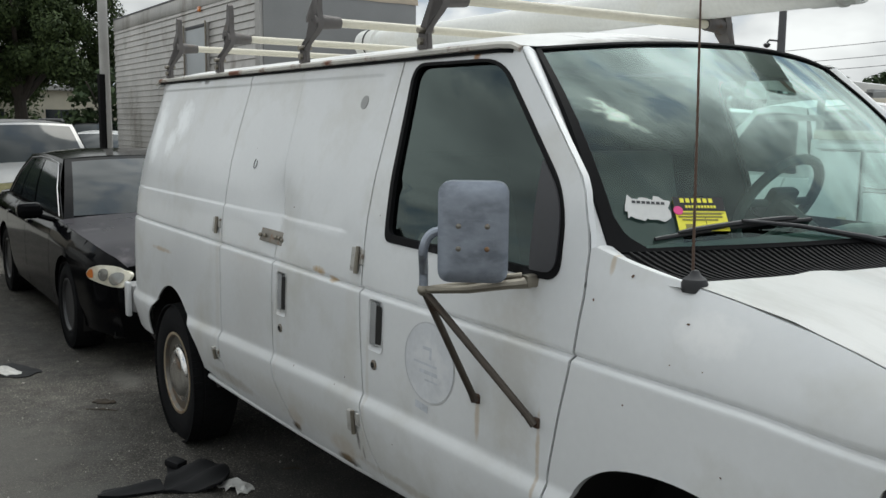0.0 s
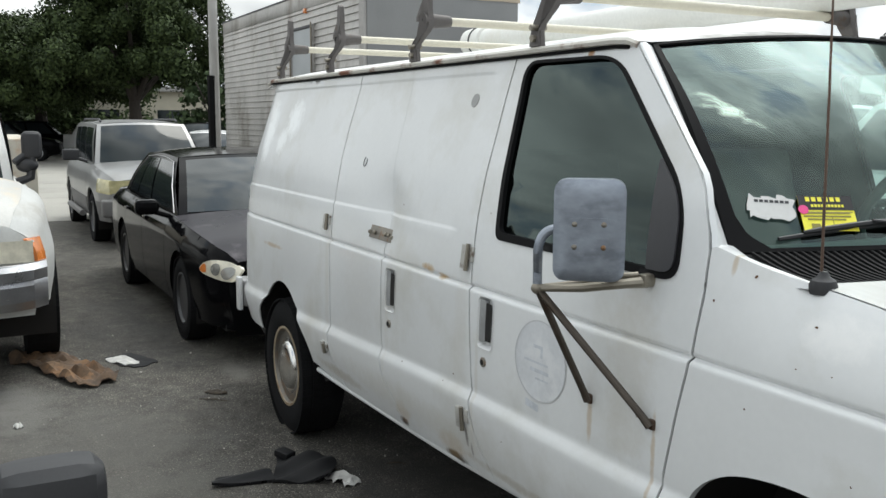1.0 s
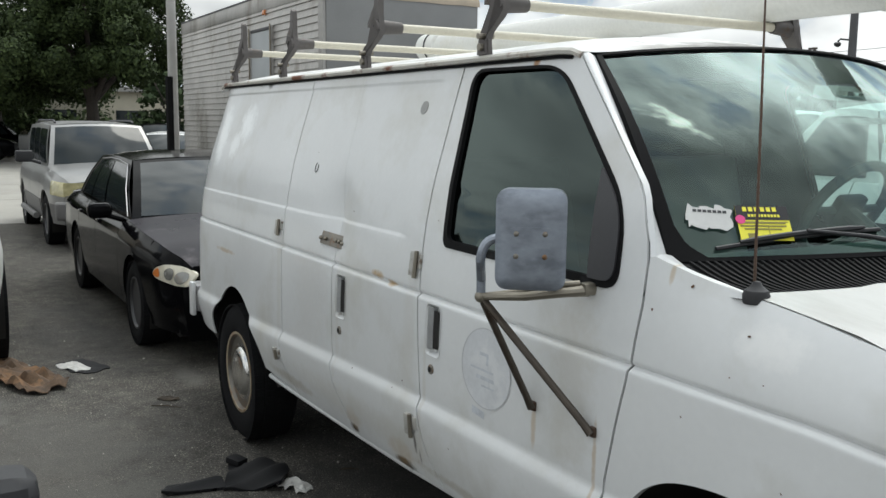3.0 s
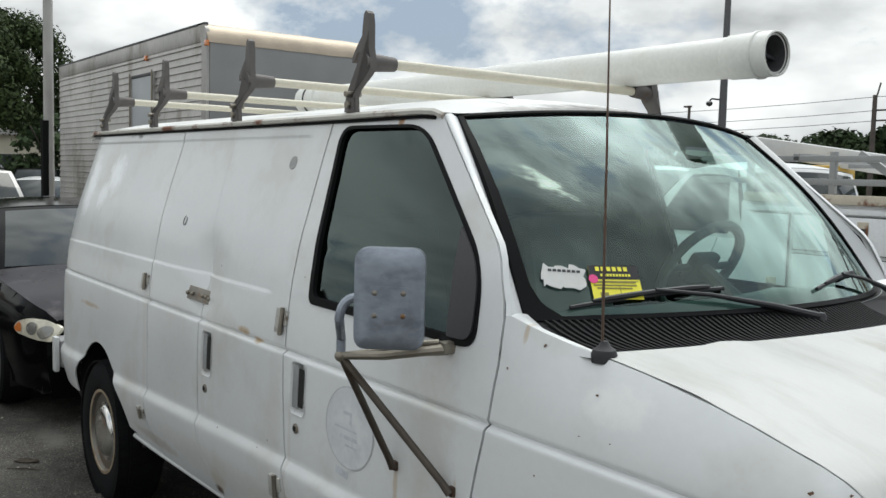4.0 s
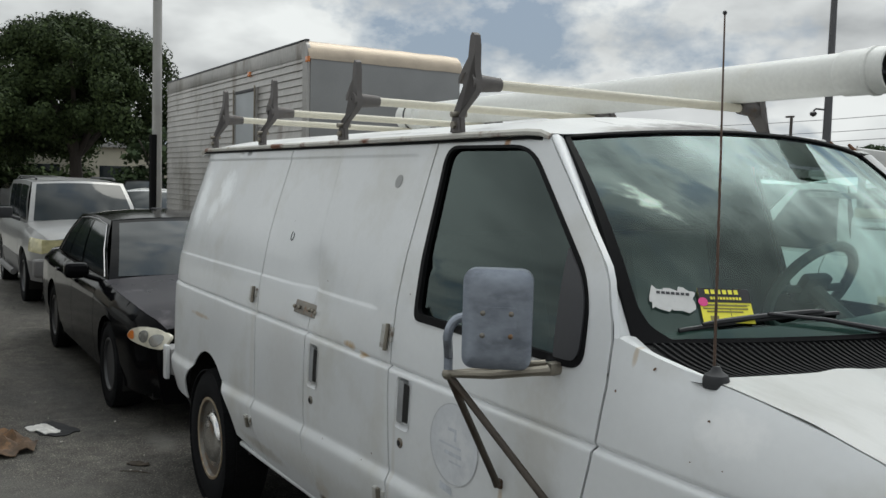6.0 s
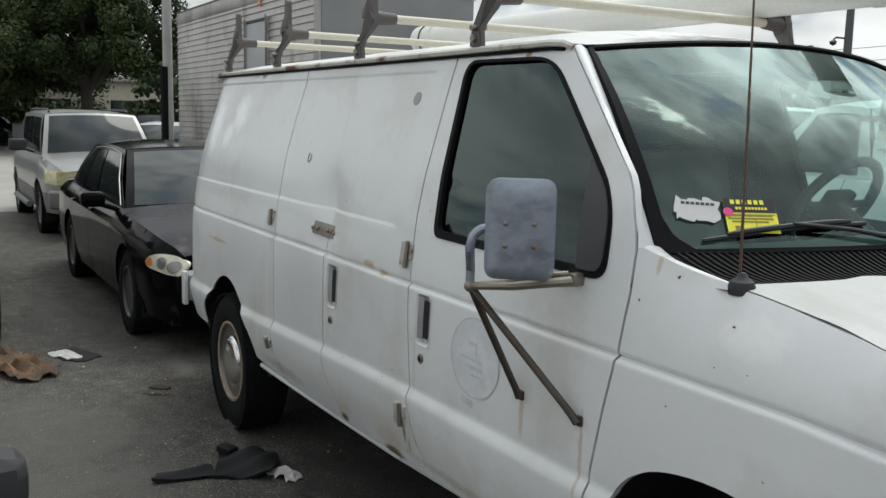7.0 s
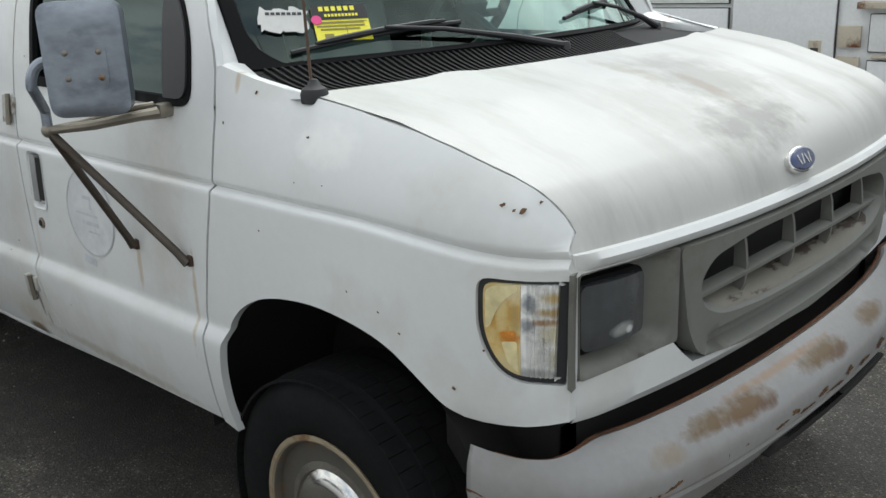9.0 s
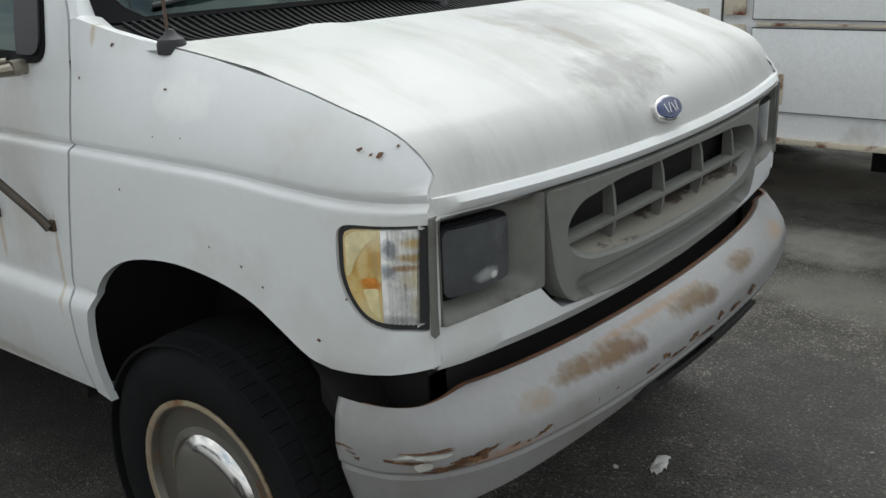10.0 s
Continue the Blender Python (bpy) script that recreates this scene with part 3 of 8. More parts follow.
FRONT_ARCH = softened(FRONT_ARCH)


def recess(x, z):
    """The opening of a scooped door handle."""
    return rounded([(x - 0.046, z + 0.086), (x + 0.050, z + 0.086), (x + 0.050, z - 0.088), (x - 0.046, z - 0.088)], 0.022)


WINDOW = rounded([(-1.335, 1.938), (-0.842, 1.932), (-0.396, 1.552), (-0.366, 1.346), (-1.240, 1.352)], [0.07, 0.10, 0.10, 0.06, 0.03], 6)
LAMP = rounded([(0.510, 1.121), (0.510, 1.0), (0.560, 0.921), (0.660, 0.917), (0.6645, 1.126)], [0.035, 0.05, 0.075, 0.008, 0.008], 6)
quarter = list(reversed(edge(cargo_rear, 0.486, TOP, -G))) + REAR_ARCH + [(-4.40, 0.50), (-4.44, 0.62), (-4.44, TOP - 0.012)]
full = dict(step=0.07, cuts=CUTS, rim=(0, 0.007, 0))
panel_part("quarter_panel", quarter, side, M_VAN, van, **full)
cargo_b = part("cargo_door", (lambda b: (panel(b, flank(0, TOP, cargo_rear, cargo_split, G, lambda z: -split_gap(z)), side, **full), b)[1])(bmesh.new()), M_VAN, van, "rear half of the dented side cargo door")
cargo_a = part("cargo_door", (lambda b: (panel(b, flank(0, TOP, cargo_split, door_rear, split_gap, -G), side, holes=[recess(-2.020, 1.052)], **full), b)[1])(bmesh.new()), M_VAN, van, "front half of the side cargo door")
front_door = panel_part("front_door", flank(0, TOP, door_rear, door_front, G, -G), side, M_VAN, van, "front door with a faded round emblem", holes=[WINDOW, recess(-1.250, 1.066)], **full)
fender_out = FRONT_ARCH + [(0.52, 0.8175), (0.56, 0.820), (0.60, 0.825), (0.635, 0.832), (0.664, 0.840)] + [(0.666, z) for z in (0.95, 1.05, 1.13)] + [(x, seam_z(x) - 0.0018) for x in (0.666, 0.66, 0.652, 0.64, 0.625, 0.6, 0.575, 0.54, 0.48, 0.4, 0.32, 0.15, 0.05, 0, -0.05, -0.15)] + [(-0.262, 1.444)] + list(reversed([(x, z) for x, z in edge(door_front, 0.552, 1.440, G)]))
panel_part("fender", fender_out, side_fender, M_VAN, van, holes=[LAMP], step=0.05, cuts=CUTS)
# the fender rolls over to the cowl
roll_in = [(-0.292, -0.842, 1.437), (-0.275, -0.846, 1.432), (-0.205, -0.866, 1.415), (-0.135, -0.879, 1.403), (-0.07, -0.884, 1.394), (-0.01, -0.884, 1.386)]
roll_x = [-0.262, -0.250, -0.195, -0.130, -0.068, -0.008]
for s, f in ((-1, side_fender), (1, side_left)):
    bm = bmesh.new()
    rows = []
    for x, q in zip(roll_x, roll_in):
        a, b = f(x, seam_z(x) - 0.0035), Vector((q[0], -s * q[1], q[2]))
        lift = Vector((0, s * 0.004, 0.006))
        rows.append([bm.verts.new(p) for p in (a, a.lerp(b, 0.3) + lift, a.lerp(b, 0.65) + lift, b, b + Vector((0, 0, -0.025)))])
    for a, b in zip(rows, rows[1:]):
        for k in range(4):
            bm.faces.new((a[k], a[k + 1], b[k + 1], b[k]))
    part("fender_top", bm, M_VAN, van, smooth=60)
# the other flank is plain
left_out = FRONT_ARCH + [(0.55, 0.818), (0.664, 0.85), (0.666, 1.05), (0.666, 1.13)] + [(x, seam_z(x) - 0.003) for x in (0.66, 0.64, 0.6, 0.54, 0.4, 0.15, 0)] + [(-0.262, 1.444)] + [(door_front(z), z) for z in span(1.45, TOP, 14)] + [(-4.44, TOP - 0.012), (-4.44, 0.62), (-4.40, 0.50)] + list(reversed(REAR_ARCH)) + [(-2.6, 0.512)]
panel_part("left_flank", left_out, side_left, M_VAN, van, holes=[WINDOW], step=0.09, cuts=CUTS, rim=(0, -0.02, 0))
# painted steel behind the seams
liner = [(-0.36, 0.53)] + [(door_front(z) - 0.015, z) for z in span(0.60, TOP - 0.01, 16)] + [(-4.42, TOP - 0.02), (-4.42, 0.62), (-4.39, 0.52)] + list(reversed([(x, z) for x, z in arch(-3.46, 0.44, 0.462, 0.462, -5, 185, 20)])) + [(-2.6, 0.53)]
for sgn, f in ((1, side), (-1, side_left)):
    panel_part("inner_panel", liner, lambda x, z, f=f, s=sgn: f(x, z) + Vector((0, 0.022 * s, 0)), M_DARK, van, holes=[grown(WINDOW, -0.004)], step=0.14, rim=None)


# roof, with its gutter
def roof(u, v):
    g = min(1.0, abs(u) * 0.772 / 0.705)
    front = -0.650 - 0.115 * g * g
    x = -4.34 + (front + 4.34) * v
    z = 1.978 + 0.092 * (1 - abs(u) ** 2.4)
    z += (max(1.966, 2.004 - 0.038 * g * g) - z) * smoothstep(0.84, 1.0, v) ** 1.5 - 0.05 * smoothstep(0.06, 0.0, v)
    return Vector((x, 0.772 * u - 0.004 * math.sin(9 * u), z))


bm = bmesh.new()
grid(bm, roof, span(-1, 1, 33), span(0, 1, 41))
part("roof", bm, M_ROOF, van, "white roof with dark mould streaks")
for s in (-1, 1):
    bm = bmesh.new()
    gut = [(-4.30, s * 0.775, 1.955)] + [(x, s * 0.782, 1.972) for x in span(-4.2, -0.86, 12)] + [(-0.80, s * 0.776, 1.968), (-0.765, s * 0.768, 1.955)]
    tube(bm, gut, 0.011, 6)
    # black strip added below the rail to draw the shadow under it
    tube_part("gutter_seal", [(x, s * 0.7745, 1.957) for x in span(-4.25, -0.86, 12)] + [(-0.80, s * 0.770, 1.951)], 0.0065, M_GASKET, van, "dark strip under the drip rail that stands for its shadow", seg=6)
    part("roof_gutter", bm, M_VAN if s > 0 else mat("rusty_gutter", (0.55, 0.53, 0.48), 0.6, tint=RUST, tint_at=0.55, tint_w=0.08, tscale=3.5), van, "drip rail with rust along it")


# windscreen
def screen_low(u):
    return Vector((-0.035 - 0.255 * u * u, 0.838 * u, 1.438 - 0.014 * u * u))


def screen_top(u):
    return Vector((-0.650 - 0.115 * u * u, 0.705 * u, 1.994 - 0.040 * u * u))


def screen(u, v, off=0.0):
    p = screen_low(u).lerp(screen_top(u), v)
    n = Vector((0.66, 0.22 * u, 0.72)).normalized()
    return p + n * (0.035 * math.sin(math.pi * min(1, max(0, v))) + off)


us, vs = span(-1, 1, 25), span(0, 1, 13)
bm = bmesh.new()
grid(bm, lambda u, v: screen(u, v), us, vs)
windscreen = part("windscreen", bm, M_GLASS, van, "tinted windscreen reflecting clouds")
for low_v, off in ((0.86, -0.004), (0.82, -0.006), (0.785, -0.008)):
    bm = bmesh.new()
    grid(bm, lambda u, v: screen(u, low_v + (1 - low_v) * v, off), us, span(0, 1, 5))
    part("tint_strip", bm, M_SHADE, windscreen, "purple tint strip")
bm = bmesh.new()


# rubber surround: a band round the glass
loop_in = [(u, 0.0) for u in span(-1, 1, 25)] + [(1.0, v) for v in span(0.05, 0.95, 12)] + [(u, 1.0) for u in span(1, -1, 25)] + [(-1.0, v) for v in span(0.95, 0.05, 12)]
rows = []
for du, off in ((-0.010, 0.003), (-0.005, 0.008), (0.014, 0.008), (0.024, -0.012)):
    ring = []
    for u, v in loop_in:
        widen = 0.002 + 0.016 * (1 - v) if du < 0 and abs(u) > 0.999 else 0.0
        if du < 0.01 and abs(u) > 0.90 and v < 0.14:
            p, q = (abs(u) - 0.90) / 0.10, (0.14 - v) / 0.14
            k = max(p, q) / math.hypot(p, q)
            u, v = math.copysign(0.90 + 0.10 * p * k, u), max(1e-4, 0.14 - 0.14 * q * k)
        uu = u * (1 + du - widen)
        vv = v if 0.0 < v < 1.0 else (v - du * 0.9 if v == 0 else v + du * 0.6)
        ring.append(bm.verts.new(screen_low(uu).lerp(screen_top(uu), vv) + Vector((0.66, 0.22 * u, 0.72)).normalized() * (0.035 * math.sin(math.pi * min(1, max(0, vv))) + off)))
    rows.append(ring)
for a, b in zip(rows, rows[1:]):
    for k in range(len(a)):
        bm.faces.new((a[k], a[(k + 1) % len(a)], b[(k + 1) % len(a)], b[k]))
part("windscreen_seal", bm, M_GASKET, windscreen)

# screen pillars
for s, f in ((-1, side), (1, side_left)):
    bm = bmesh.new()
    rows = []
    for v in span(0.0, 1.0, 16):
        z = 1.437 + (1.957 - 1.437) * v
        b = f(door_front(z) + G, z)
        a = screen_low(s * 1.012).lerp(screen_top(s * 1.012), v * 1.02 - 0.02) + Vector((0.4, s * 0.2, 0.5)) * 0.035 * math.sin(math.pi * v)
        m1, m2 = a.lerp(b, 0.35), a.lerp(b, 0.72)
        m1 += Vector((0.008, s * 0.016, 0.010))
        m2 += Vector((0.003, s * 0.013, 0.006))
        rows.append([bm.verts.new(p) for p in (a, m1, m2, b, b + Vector((0, -s * 0.02, 0)))])
    for a, b in zip(rows, rows[1:]):
        for k in range(4):
            bm.faces.new((a[k], a[k + 1], b[k + 1], b[k]))
    part("screen_pillar", bm, M_VAN, van, smooth=75)


# hood
def hood_rear(u):
    return 0.150 - 0.150 * abs(u) ** 2


seam = [(x, seam_z(x)) for x in span(-0.01, 0.48, 40) + span(0.485, 0.667, 60)]
seam_len = np.concatenate([[0], np.cumsum([math.dist(a, b) for a, b in zip(seam, seam[1:])])])
seam_len /= seam_len[-1]


def hood(u, v):
    a = abs(u)
    xs = float(np.interp(v, seam_len, [p[0] for p in seam]))
    z = seam_z(xs)
    w = side_y(xs, z - 0.0015, 1) - 0.0018
    front = smoothstep(0.52, 0.98, v)
    x = xs + (hood_rear(u) + 0.01) * (1 - v) ** 1.3 + front * 0.052 * (1 - a ** 2.2)
    z += 0.010 * (1 - a ** 2) * (1 - front) - front * 0.012 * (1 - a ** 2)
    z += 0.008 * math.exp(-(((a - 0.62) / 0.05) ** 2)) * (1 - front) - dip(xs, seam_z(xs))
    return Vector((x, w * u, z))


bm = bmesh.new()
rows = grid(bm, hood, [-1, -0.995, -0.985] + span(-0.96, 0.96, 37) + [0.985, 0.995, 1], span(0, 0.6, 14) + span(0.62, 1, 22))
part("hood", bm, M_HOOD, van, "hood with faded paint and grey streaks")

# cowl with its rows of slots
bm = bmesh.new()


def cowl(u, v):
    a = screen_low(u) + Vector((-0.02, 0, 0.004))
    b = Vector((hood_rear(u) + 0.012, side_y(0.0, 1.39, 1) * u * 0.992, seam_z(max(-0.1, hood_rear(u))) + 0.010 * (1 - u * u) - 0.010))
    p = a.lerp(b, v)
    p.z -= 0.02 * math.sin(math.pi * v)
    return p


grid(bm, cowl, span(-1.03, 1.03, 43), span(0, 1, 7))
cowl_ob = part("cowl", bm, M_COWL, van, "black slotted cowl below the windscreen")
bm = bmesh.new()
for i in range(64):
    u = -0.965 + i * 0.021
    if abs(u) > 0.97:
        continue
    pts = [cowl(u + 0.03 * v, v) + Vector((0, 0, 0.004)) for v in (0.10, 0.3, 0.5, 0.7, 0.9)]
    tube(bm, pts, 0.0045, 4)
part("cowl_ribs", bm, M_COWL, cowl_ob)


# ---- nose
def face_x(y, z):
    a = min(1.0, abs(y) / 0.872)
    return 0.722 - 0.056 * a ** 2.3


def face(y, z):
    return Vector((face_x(y, z), y, z + 0.022 * (min(abs(y), 0.88) / 0.872) ** 2))


def face_in(d):
    return lambda y, z: face(y, z) + Vector((-d, 0, 0))


bm = bmesh.new()
panel(bm, [(-0.868, 1.106), (0.868, 1.106), (0.868, 1.136), (-0.868, 1.136)], lambda y, z: face(y, z) + Vector((smoothstep(0.872, 0.80, abs(y)) * 0.010 * math.sin((z - 1.106) / 0.030 * math.pi) - 0.004 * smoothstep(0.83, 0.872, abs(y)), 0, 0)), step=0.012, rim=(-0.03, 0, 0))
part("nose_header", bm, M_VAN, van)
bm = bmesh.new()
panel(bm, [(-0.868, 0.817), (-0.5, 0.803), (0, 0.796), (0.5, 0.803), (0.868, 0.817), (0.868, 0.902), (0.592, 0.910), (0.560, 0.880), (0.52, 0.850), (0.28, 0.836), (0, 0.826), (-0.28, 0.836), (-0.52, 0.850), (-0.560, 0.880), (-0.592, 0.910), (-0.868, 0.902)], lambda y, z: face(y, z) + Vector((0.006 * smoothstep(0.872, 0.80, abs(y)) - 0.002 - 0.030 * smoothstep(0.835, 0.79, z), 0, 0)), step=0.025, rim=(-0.05, 0, 0))
part("lower_valance", bm, M_VAN, van)
GRILLE = rounded([(-0.572, 1.100), (-0.552, 0.915), (-0.505, 0.856), (-0.28, 0.839), (0, 0.828), (0.28, 0.839), (0.505, 0.856), (0.552, 0.915), (0.572, 1.100)], [0.02, 0.05, 0.05, 0.02, 0.02, 0.02, 0.05, 0.05, 0.02])
OPEN = rounded([(-0.520, 1.020), (-0.505, 0.962), (-0.43, 0.930), (-0.27, 0.918), (0, 0.914), (0.27, 0.918), (0.43, 0.930), (0.505, 0.962), (0.520, 1.020), (0.47, 1.062), (0.31, 1.083), (0, 1.088), (-0.31, 1.083), (-0.47, 1.062)], 0.05)


def grille_face(y, z):
    """A rounded moulding with a groove below the opening and a lip under it."""
    groove = smoothstep(0.902, 0.886, z) * smoothstep(0.848, 0.866, z) * smoothstep(0.50, 0.42, abs(y))
    edge_in = smoothstep(0.545, 0.575, abs(y) + 0.1 * max(0, 0.93 - z))
    return face(y, z) + Vector((0.014 - 0.034 * groove - 0.012 * edge_in, 0, 0))


grille = panel_part("grille", GRILLE, grille_face, M_PLASTIC, van, "weathered grey plastic grille with open bars", holes=[OPEN], step=0.014, rim=(-0.045, 0, 0))
# the opening's edge turns in, deepest along its foot
bm = bmesh.new()
ring = dense(OPEN, 0.03)
rows = []
for d, k in ((0.014, 0.0), (0.004, 0.010), (-0.020, 0.020), (-0.055, 0.026)):
    rows.append([bm.verts.new(face(y, z) + Vector((d, -k * 0.6 * y / 0.52, k * (0.9 if z < 0.98 else 0.25) * (1 if z < 0.98 else -1)))) for y, z in ring])
for a, b in zip(rows, rows[1:]):
    for k in range(len(a)):
        bm.faces.new((a[k], a[(k + 1) % len(a)], b[(k + 1) % len(a)], b[k]))
part("opening_edge", bm, M_PLASTIC, grille, smooth=60)
bm = bmesh.new()
panel(bm, [(-0.57, 0.84), (0.57, 0.84), (0.57, 1.098), (-0.57, 1.098)], face_in(0.090), step=0.1, rim=None)
part("radiator_screen", bm, M_DARK, grille)
for y in (-0.298, -0.063, 0.165, 0.385):
    bm = bmesh.new()
    panel(bm, rounded([(-0.034, 0.925), (-0.022, 0.925), (-0.008, 0.96), (-0.004, 1.0), (-0.010, 1.05), (-0.020, 1.084), (-0.034, 1.084)], 0.006), lambda a, b, y=y: face(y - 0.005, b) + Vector((a, 0, 0)), step=0.02, rim=(0, 0.010, 0))
    panel(bm, rounded([(-0.034, 0.925), (-0.022, 0.925), (-0.008, 0.96), (-0.004, 1.0), (-0.010, 1.05), (-0.020, 1.084), (-0.034, 1.084)], 0.006), lambda a, b, y=y: face(y + 0.005, b) + Vector((a, 0, 0)), step=0.02, rim=None)
    part("grille_bar", bm, M_PLASTIC, grille)
bm = bmesh.new()
rows = [[bm.verts.new(face(y, 0.993 + 0.016 * (1 - (y / 0.52) ** 2) - 0.016 + dz) + Vector((d, 0, 0))) for d, dz in ((-0.036, -0.007), (-0.012, -0.009), (-0.003, -0.005), (-0.002, 0.003), (-0.010, 0.008), (-0.036, 0.008))] for y in span(-0.52, 0.52, 33)]
for a, b in zip(rows, rows[1:]):
    for k in range(5):
        bm.faces.new((a[k], a[k + 1], b[k + 1], b[k]))
part("grille_crossbar", bm, M_PLASTIC, grille)
bm = bmesh.new()
rows = [[bm.verts.new(face(y, z + 0.018 * (abs(y) / 0.46) ** 3) + Vector((d, 0, 0))) for d, z in ((-0.058, 0.952), (-0.030, 0.946), (-0.006, 0.934), (0.006, 0.924))] for y in span(-0.45, 0.45, 31)]
for a, b in zip(rows, rows[1:]):
    for k in range(3):
        bm.faces.new((a[k], a[k + 1], b[k + 1], b[k]))
part("grille_ledge", bm, mat("peeling_ledge", (0.20, 0.185, 0.155), 0.75, tint=(0.055, 0.040, 0.030), tint_at=0.49, tint_w=0.05, tscale=13, stretch=(1, 0.35, 1)), grille, "peeling lower lip")

# lamps
M_AMBER = spotting(mat("amber_lens", (0.66, 0.50, 0.22), 0.2, var=0.25, scale=14, tint=(0.55, 0.33, 0.09), tint_at=0.55, tint_w=0.1, tscale=7, coat=0.5), [(0.582, 1.10, 0.030, 0.030, (0.70, 0.62, 0.38), 0.8), (0.560, 1.06, 0.012, 0.05, (0.72, 0.60, 0.30), 0.7), (0.575, 1.010, 0.020, 0.014, (0.60, 0.22, 0.03), 0.95), (0.575, 0.955, 0.030, 0.030, (0.62, 0.52, 0.28), 0.8), (0.584, 1.045, 0.010, 0.03, (0.40, 0.28, 0.10), 0.7)], rag_scale=40.0)
# reflections inside the clear lens are painted in as tan, grey and white spots
M_LENS = spotting(mat("ribbed_clear_lens", (0.82, 0.82, 0.80), 0.12, metal=0.4, var=0.25, scale=30, fine=0.2, fscale=90, tint=(0.34, 0.35, 0.36), tint_at=0.60, tint_w=0.06, tscale=26, coat=0.6), [
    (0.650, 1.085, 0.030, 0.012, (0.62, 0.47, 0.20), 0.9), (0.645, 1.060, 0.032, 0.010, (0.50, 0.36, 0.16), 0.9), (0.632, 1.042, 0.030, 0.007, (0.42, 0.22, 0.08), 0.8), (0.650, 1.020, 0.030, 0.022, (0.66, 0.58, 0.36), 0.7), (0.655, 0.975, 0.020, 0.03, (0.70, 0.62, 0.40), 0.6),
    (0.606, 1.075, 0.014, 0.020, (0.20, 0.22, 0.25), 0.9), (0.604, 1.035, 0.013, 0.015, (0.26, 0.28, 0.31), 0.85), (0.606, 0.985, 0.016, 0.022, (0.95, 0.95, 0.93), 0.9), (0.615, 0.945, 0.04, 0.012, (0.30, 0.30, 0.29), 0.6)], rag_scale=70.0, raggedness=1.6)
M_PALEAMBER = mat("pale_amber_lens", (0.74, 0.64, 0.36), 0.15, var=0.2, scale=30, coat=0.6)
M_ORANGEBULB = mat("orange_bulb", (0.62, 0.24, 0.04), 0.25, var=0.3, scale=40, coat=0.4)
M_BEZEL = mat("grimy_grey_bezel", (0.145, 0.145, 0.128), 0.6, var=0.15, scale=8, tint=(0.075, 0.068, 0.055), tint_at=0.52, tint_w=0.18, tscale=7)
# the two pale spots are glints painted on the dark lens
M_HEADLAMP = spotting(mat("dull_headlamp_glass", (0.055, 0.060, 0.065), 0.14, var=0.4, scale=12, tint=(0.13, 0.135, 0.135), tint_at=0.52, tint_w=0.25, tscale=8, coat=0.7), [(-0.745, 0.990, 0.035, 0.014, (0.34, 0.35, 0.34), 0.8), (-0.725, 0.984, 0.012, 0.008, (0.7, 0.7, 0.68), 0.8)], axes=(1, 2), rag_scale=40.0, raggedness=1.2)
for s, f in ((-1, side), (1, side_left)):
    n = Vector((0.25, s, 0)).normalized()
    corner = panel_part("corner_lamp", grown(LAMP, -0.002), lambda x, z, f=f, n=n: f(x, z) - n * 0.006, M_BLACK, van, "amber and clear corner lamp", step=0.03, rim=None)
    inner = grown(LAMP, -0.016)
    cutx = 0.593
    ring = [p for p in dense(inner, 0.008)]
    lo, hi = min((p for p in ring if abs(p[0] - cutx) < 0.006), key=lambda p: p[1])[1], max((p for p in ring if abs(p[0] - cutx) < 0.006), key=lambda p: p[1])[1]
    amber = [p for p in ring if p[0] < cutx - 0.006]
    k = max(range(len(amber)), key=lambda i: math.dist(amber[i], amber[i - 1]))
    amber = amber[k:] + amber[:k]
    amber = [(cutx, hi if amber[0][1] > amber[-1][1] else lo)] + amber + [(cutx, lo if amber[0][1] > amber[-1][1] else hi)]
    clear = [p for p in ring if p[0] > cutx + 0.006]
    k = max(range(len(clear)), key=lambda i: math.dist(clear[i], clear[i - 1]))
    clear = clear[k:] + clear[:k]
    clear = [(cutx + 0.0006, hi if clear[0][1] > clear[-1][1] else lo)] + clear + [(cutx + 0.0006, lo if clear[0][1] > clear[-1][1] else hi)]
    panel_part("amber_lens", amber, lambda x, z, f=f, n=n: f(x, z) + n * 0.002, M_AMBER, corner, step=0.025, rim=tuple(-n * 0.012))

    for facet, tone, lab in (([(0.530, 1.092), (0.545, 1.103), (0.588, 1.106), (0.588, 1.098), (0.566, 1.080), (0.550, 1.055), (0.540, 1.028), (0.530, 1.020)], M_PALEAMBER, "pale yellow reflector bowl"), ([(0.560, 1.000), (0.588, 1.004), (0.590, 0.942), (0.572, 0.960)], M_PALEAMBER, "pale lower reflector"), ([(0.556, 1.018), (0.586, 1.024), (0.586, 1.008), (0.560, 1.006)], M_ORANGEBULB, "orange bulb")):
        panel_part("reflector_facet", rounded(facet, 0.006), lambda x, z, f=f, n=n: f(x, z) + n * 0.0032, tone, corner, lab, step=0.02, rim=None)

    def ribs(x, z, f=f, n=n):
        return f(x, z) + n * (0.002 + 0.0022 * math.sin(x / 0.0070 * 2 * math.pi) * smoothstep(0.600, 0.612, x))

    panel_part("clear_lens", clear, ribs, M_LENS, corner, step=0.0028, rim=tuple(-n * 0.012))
    # headlamp in its recess, whose inner wall sweeps out to the grille
    y0, y1 = sorted((s * 0.866, s * 0.578))

    def sunk(y, z):
        d = smoothstep(0.580, 0.665, abs(y)) * smoothstep(0.904, 0.946, z) * smoothstep(1.102, 1.084, z) * smoothstep(0.866, 0.850, abs(y))
        return face(y, z) + Vector((0.004 - 0.046 * d, 0, 0))

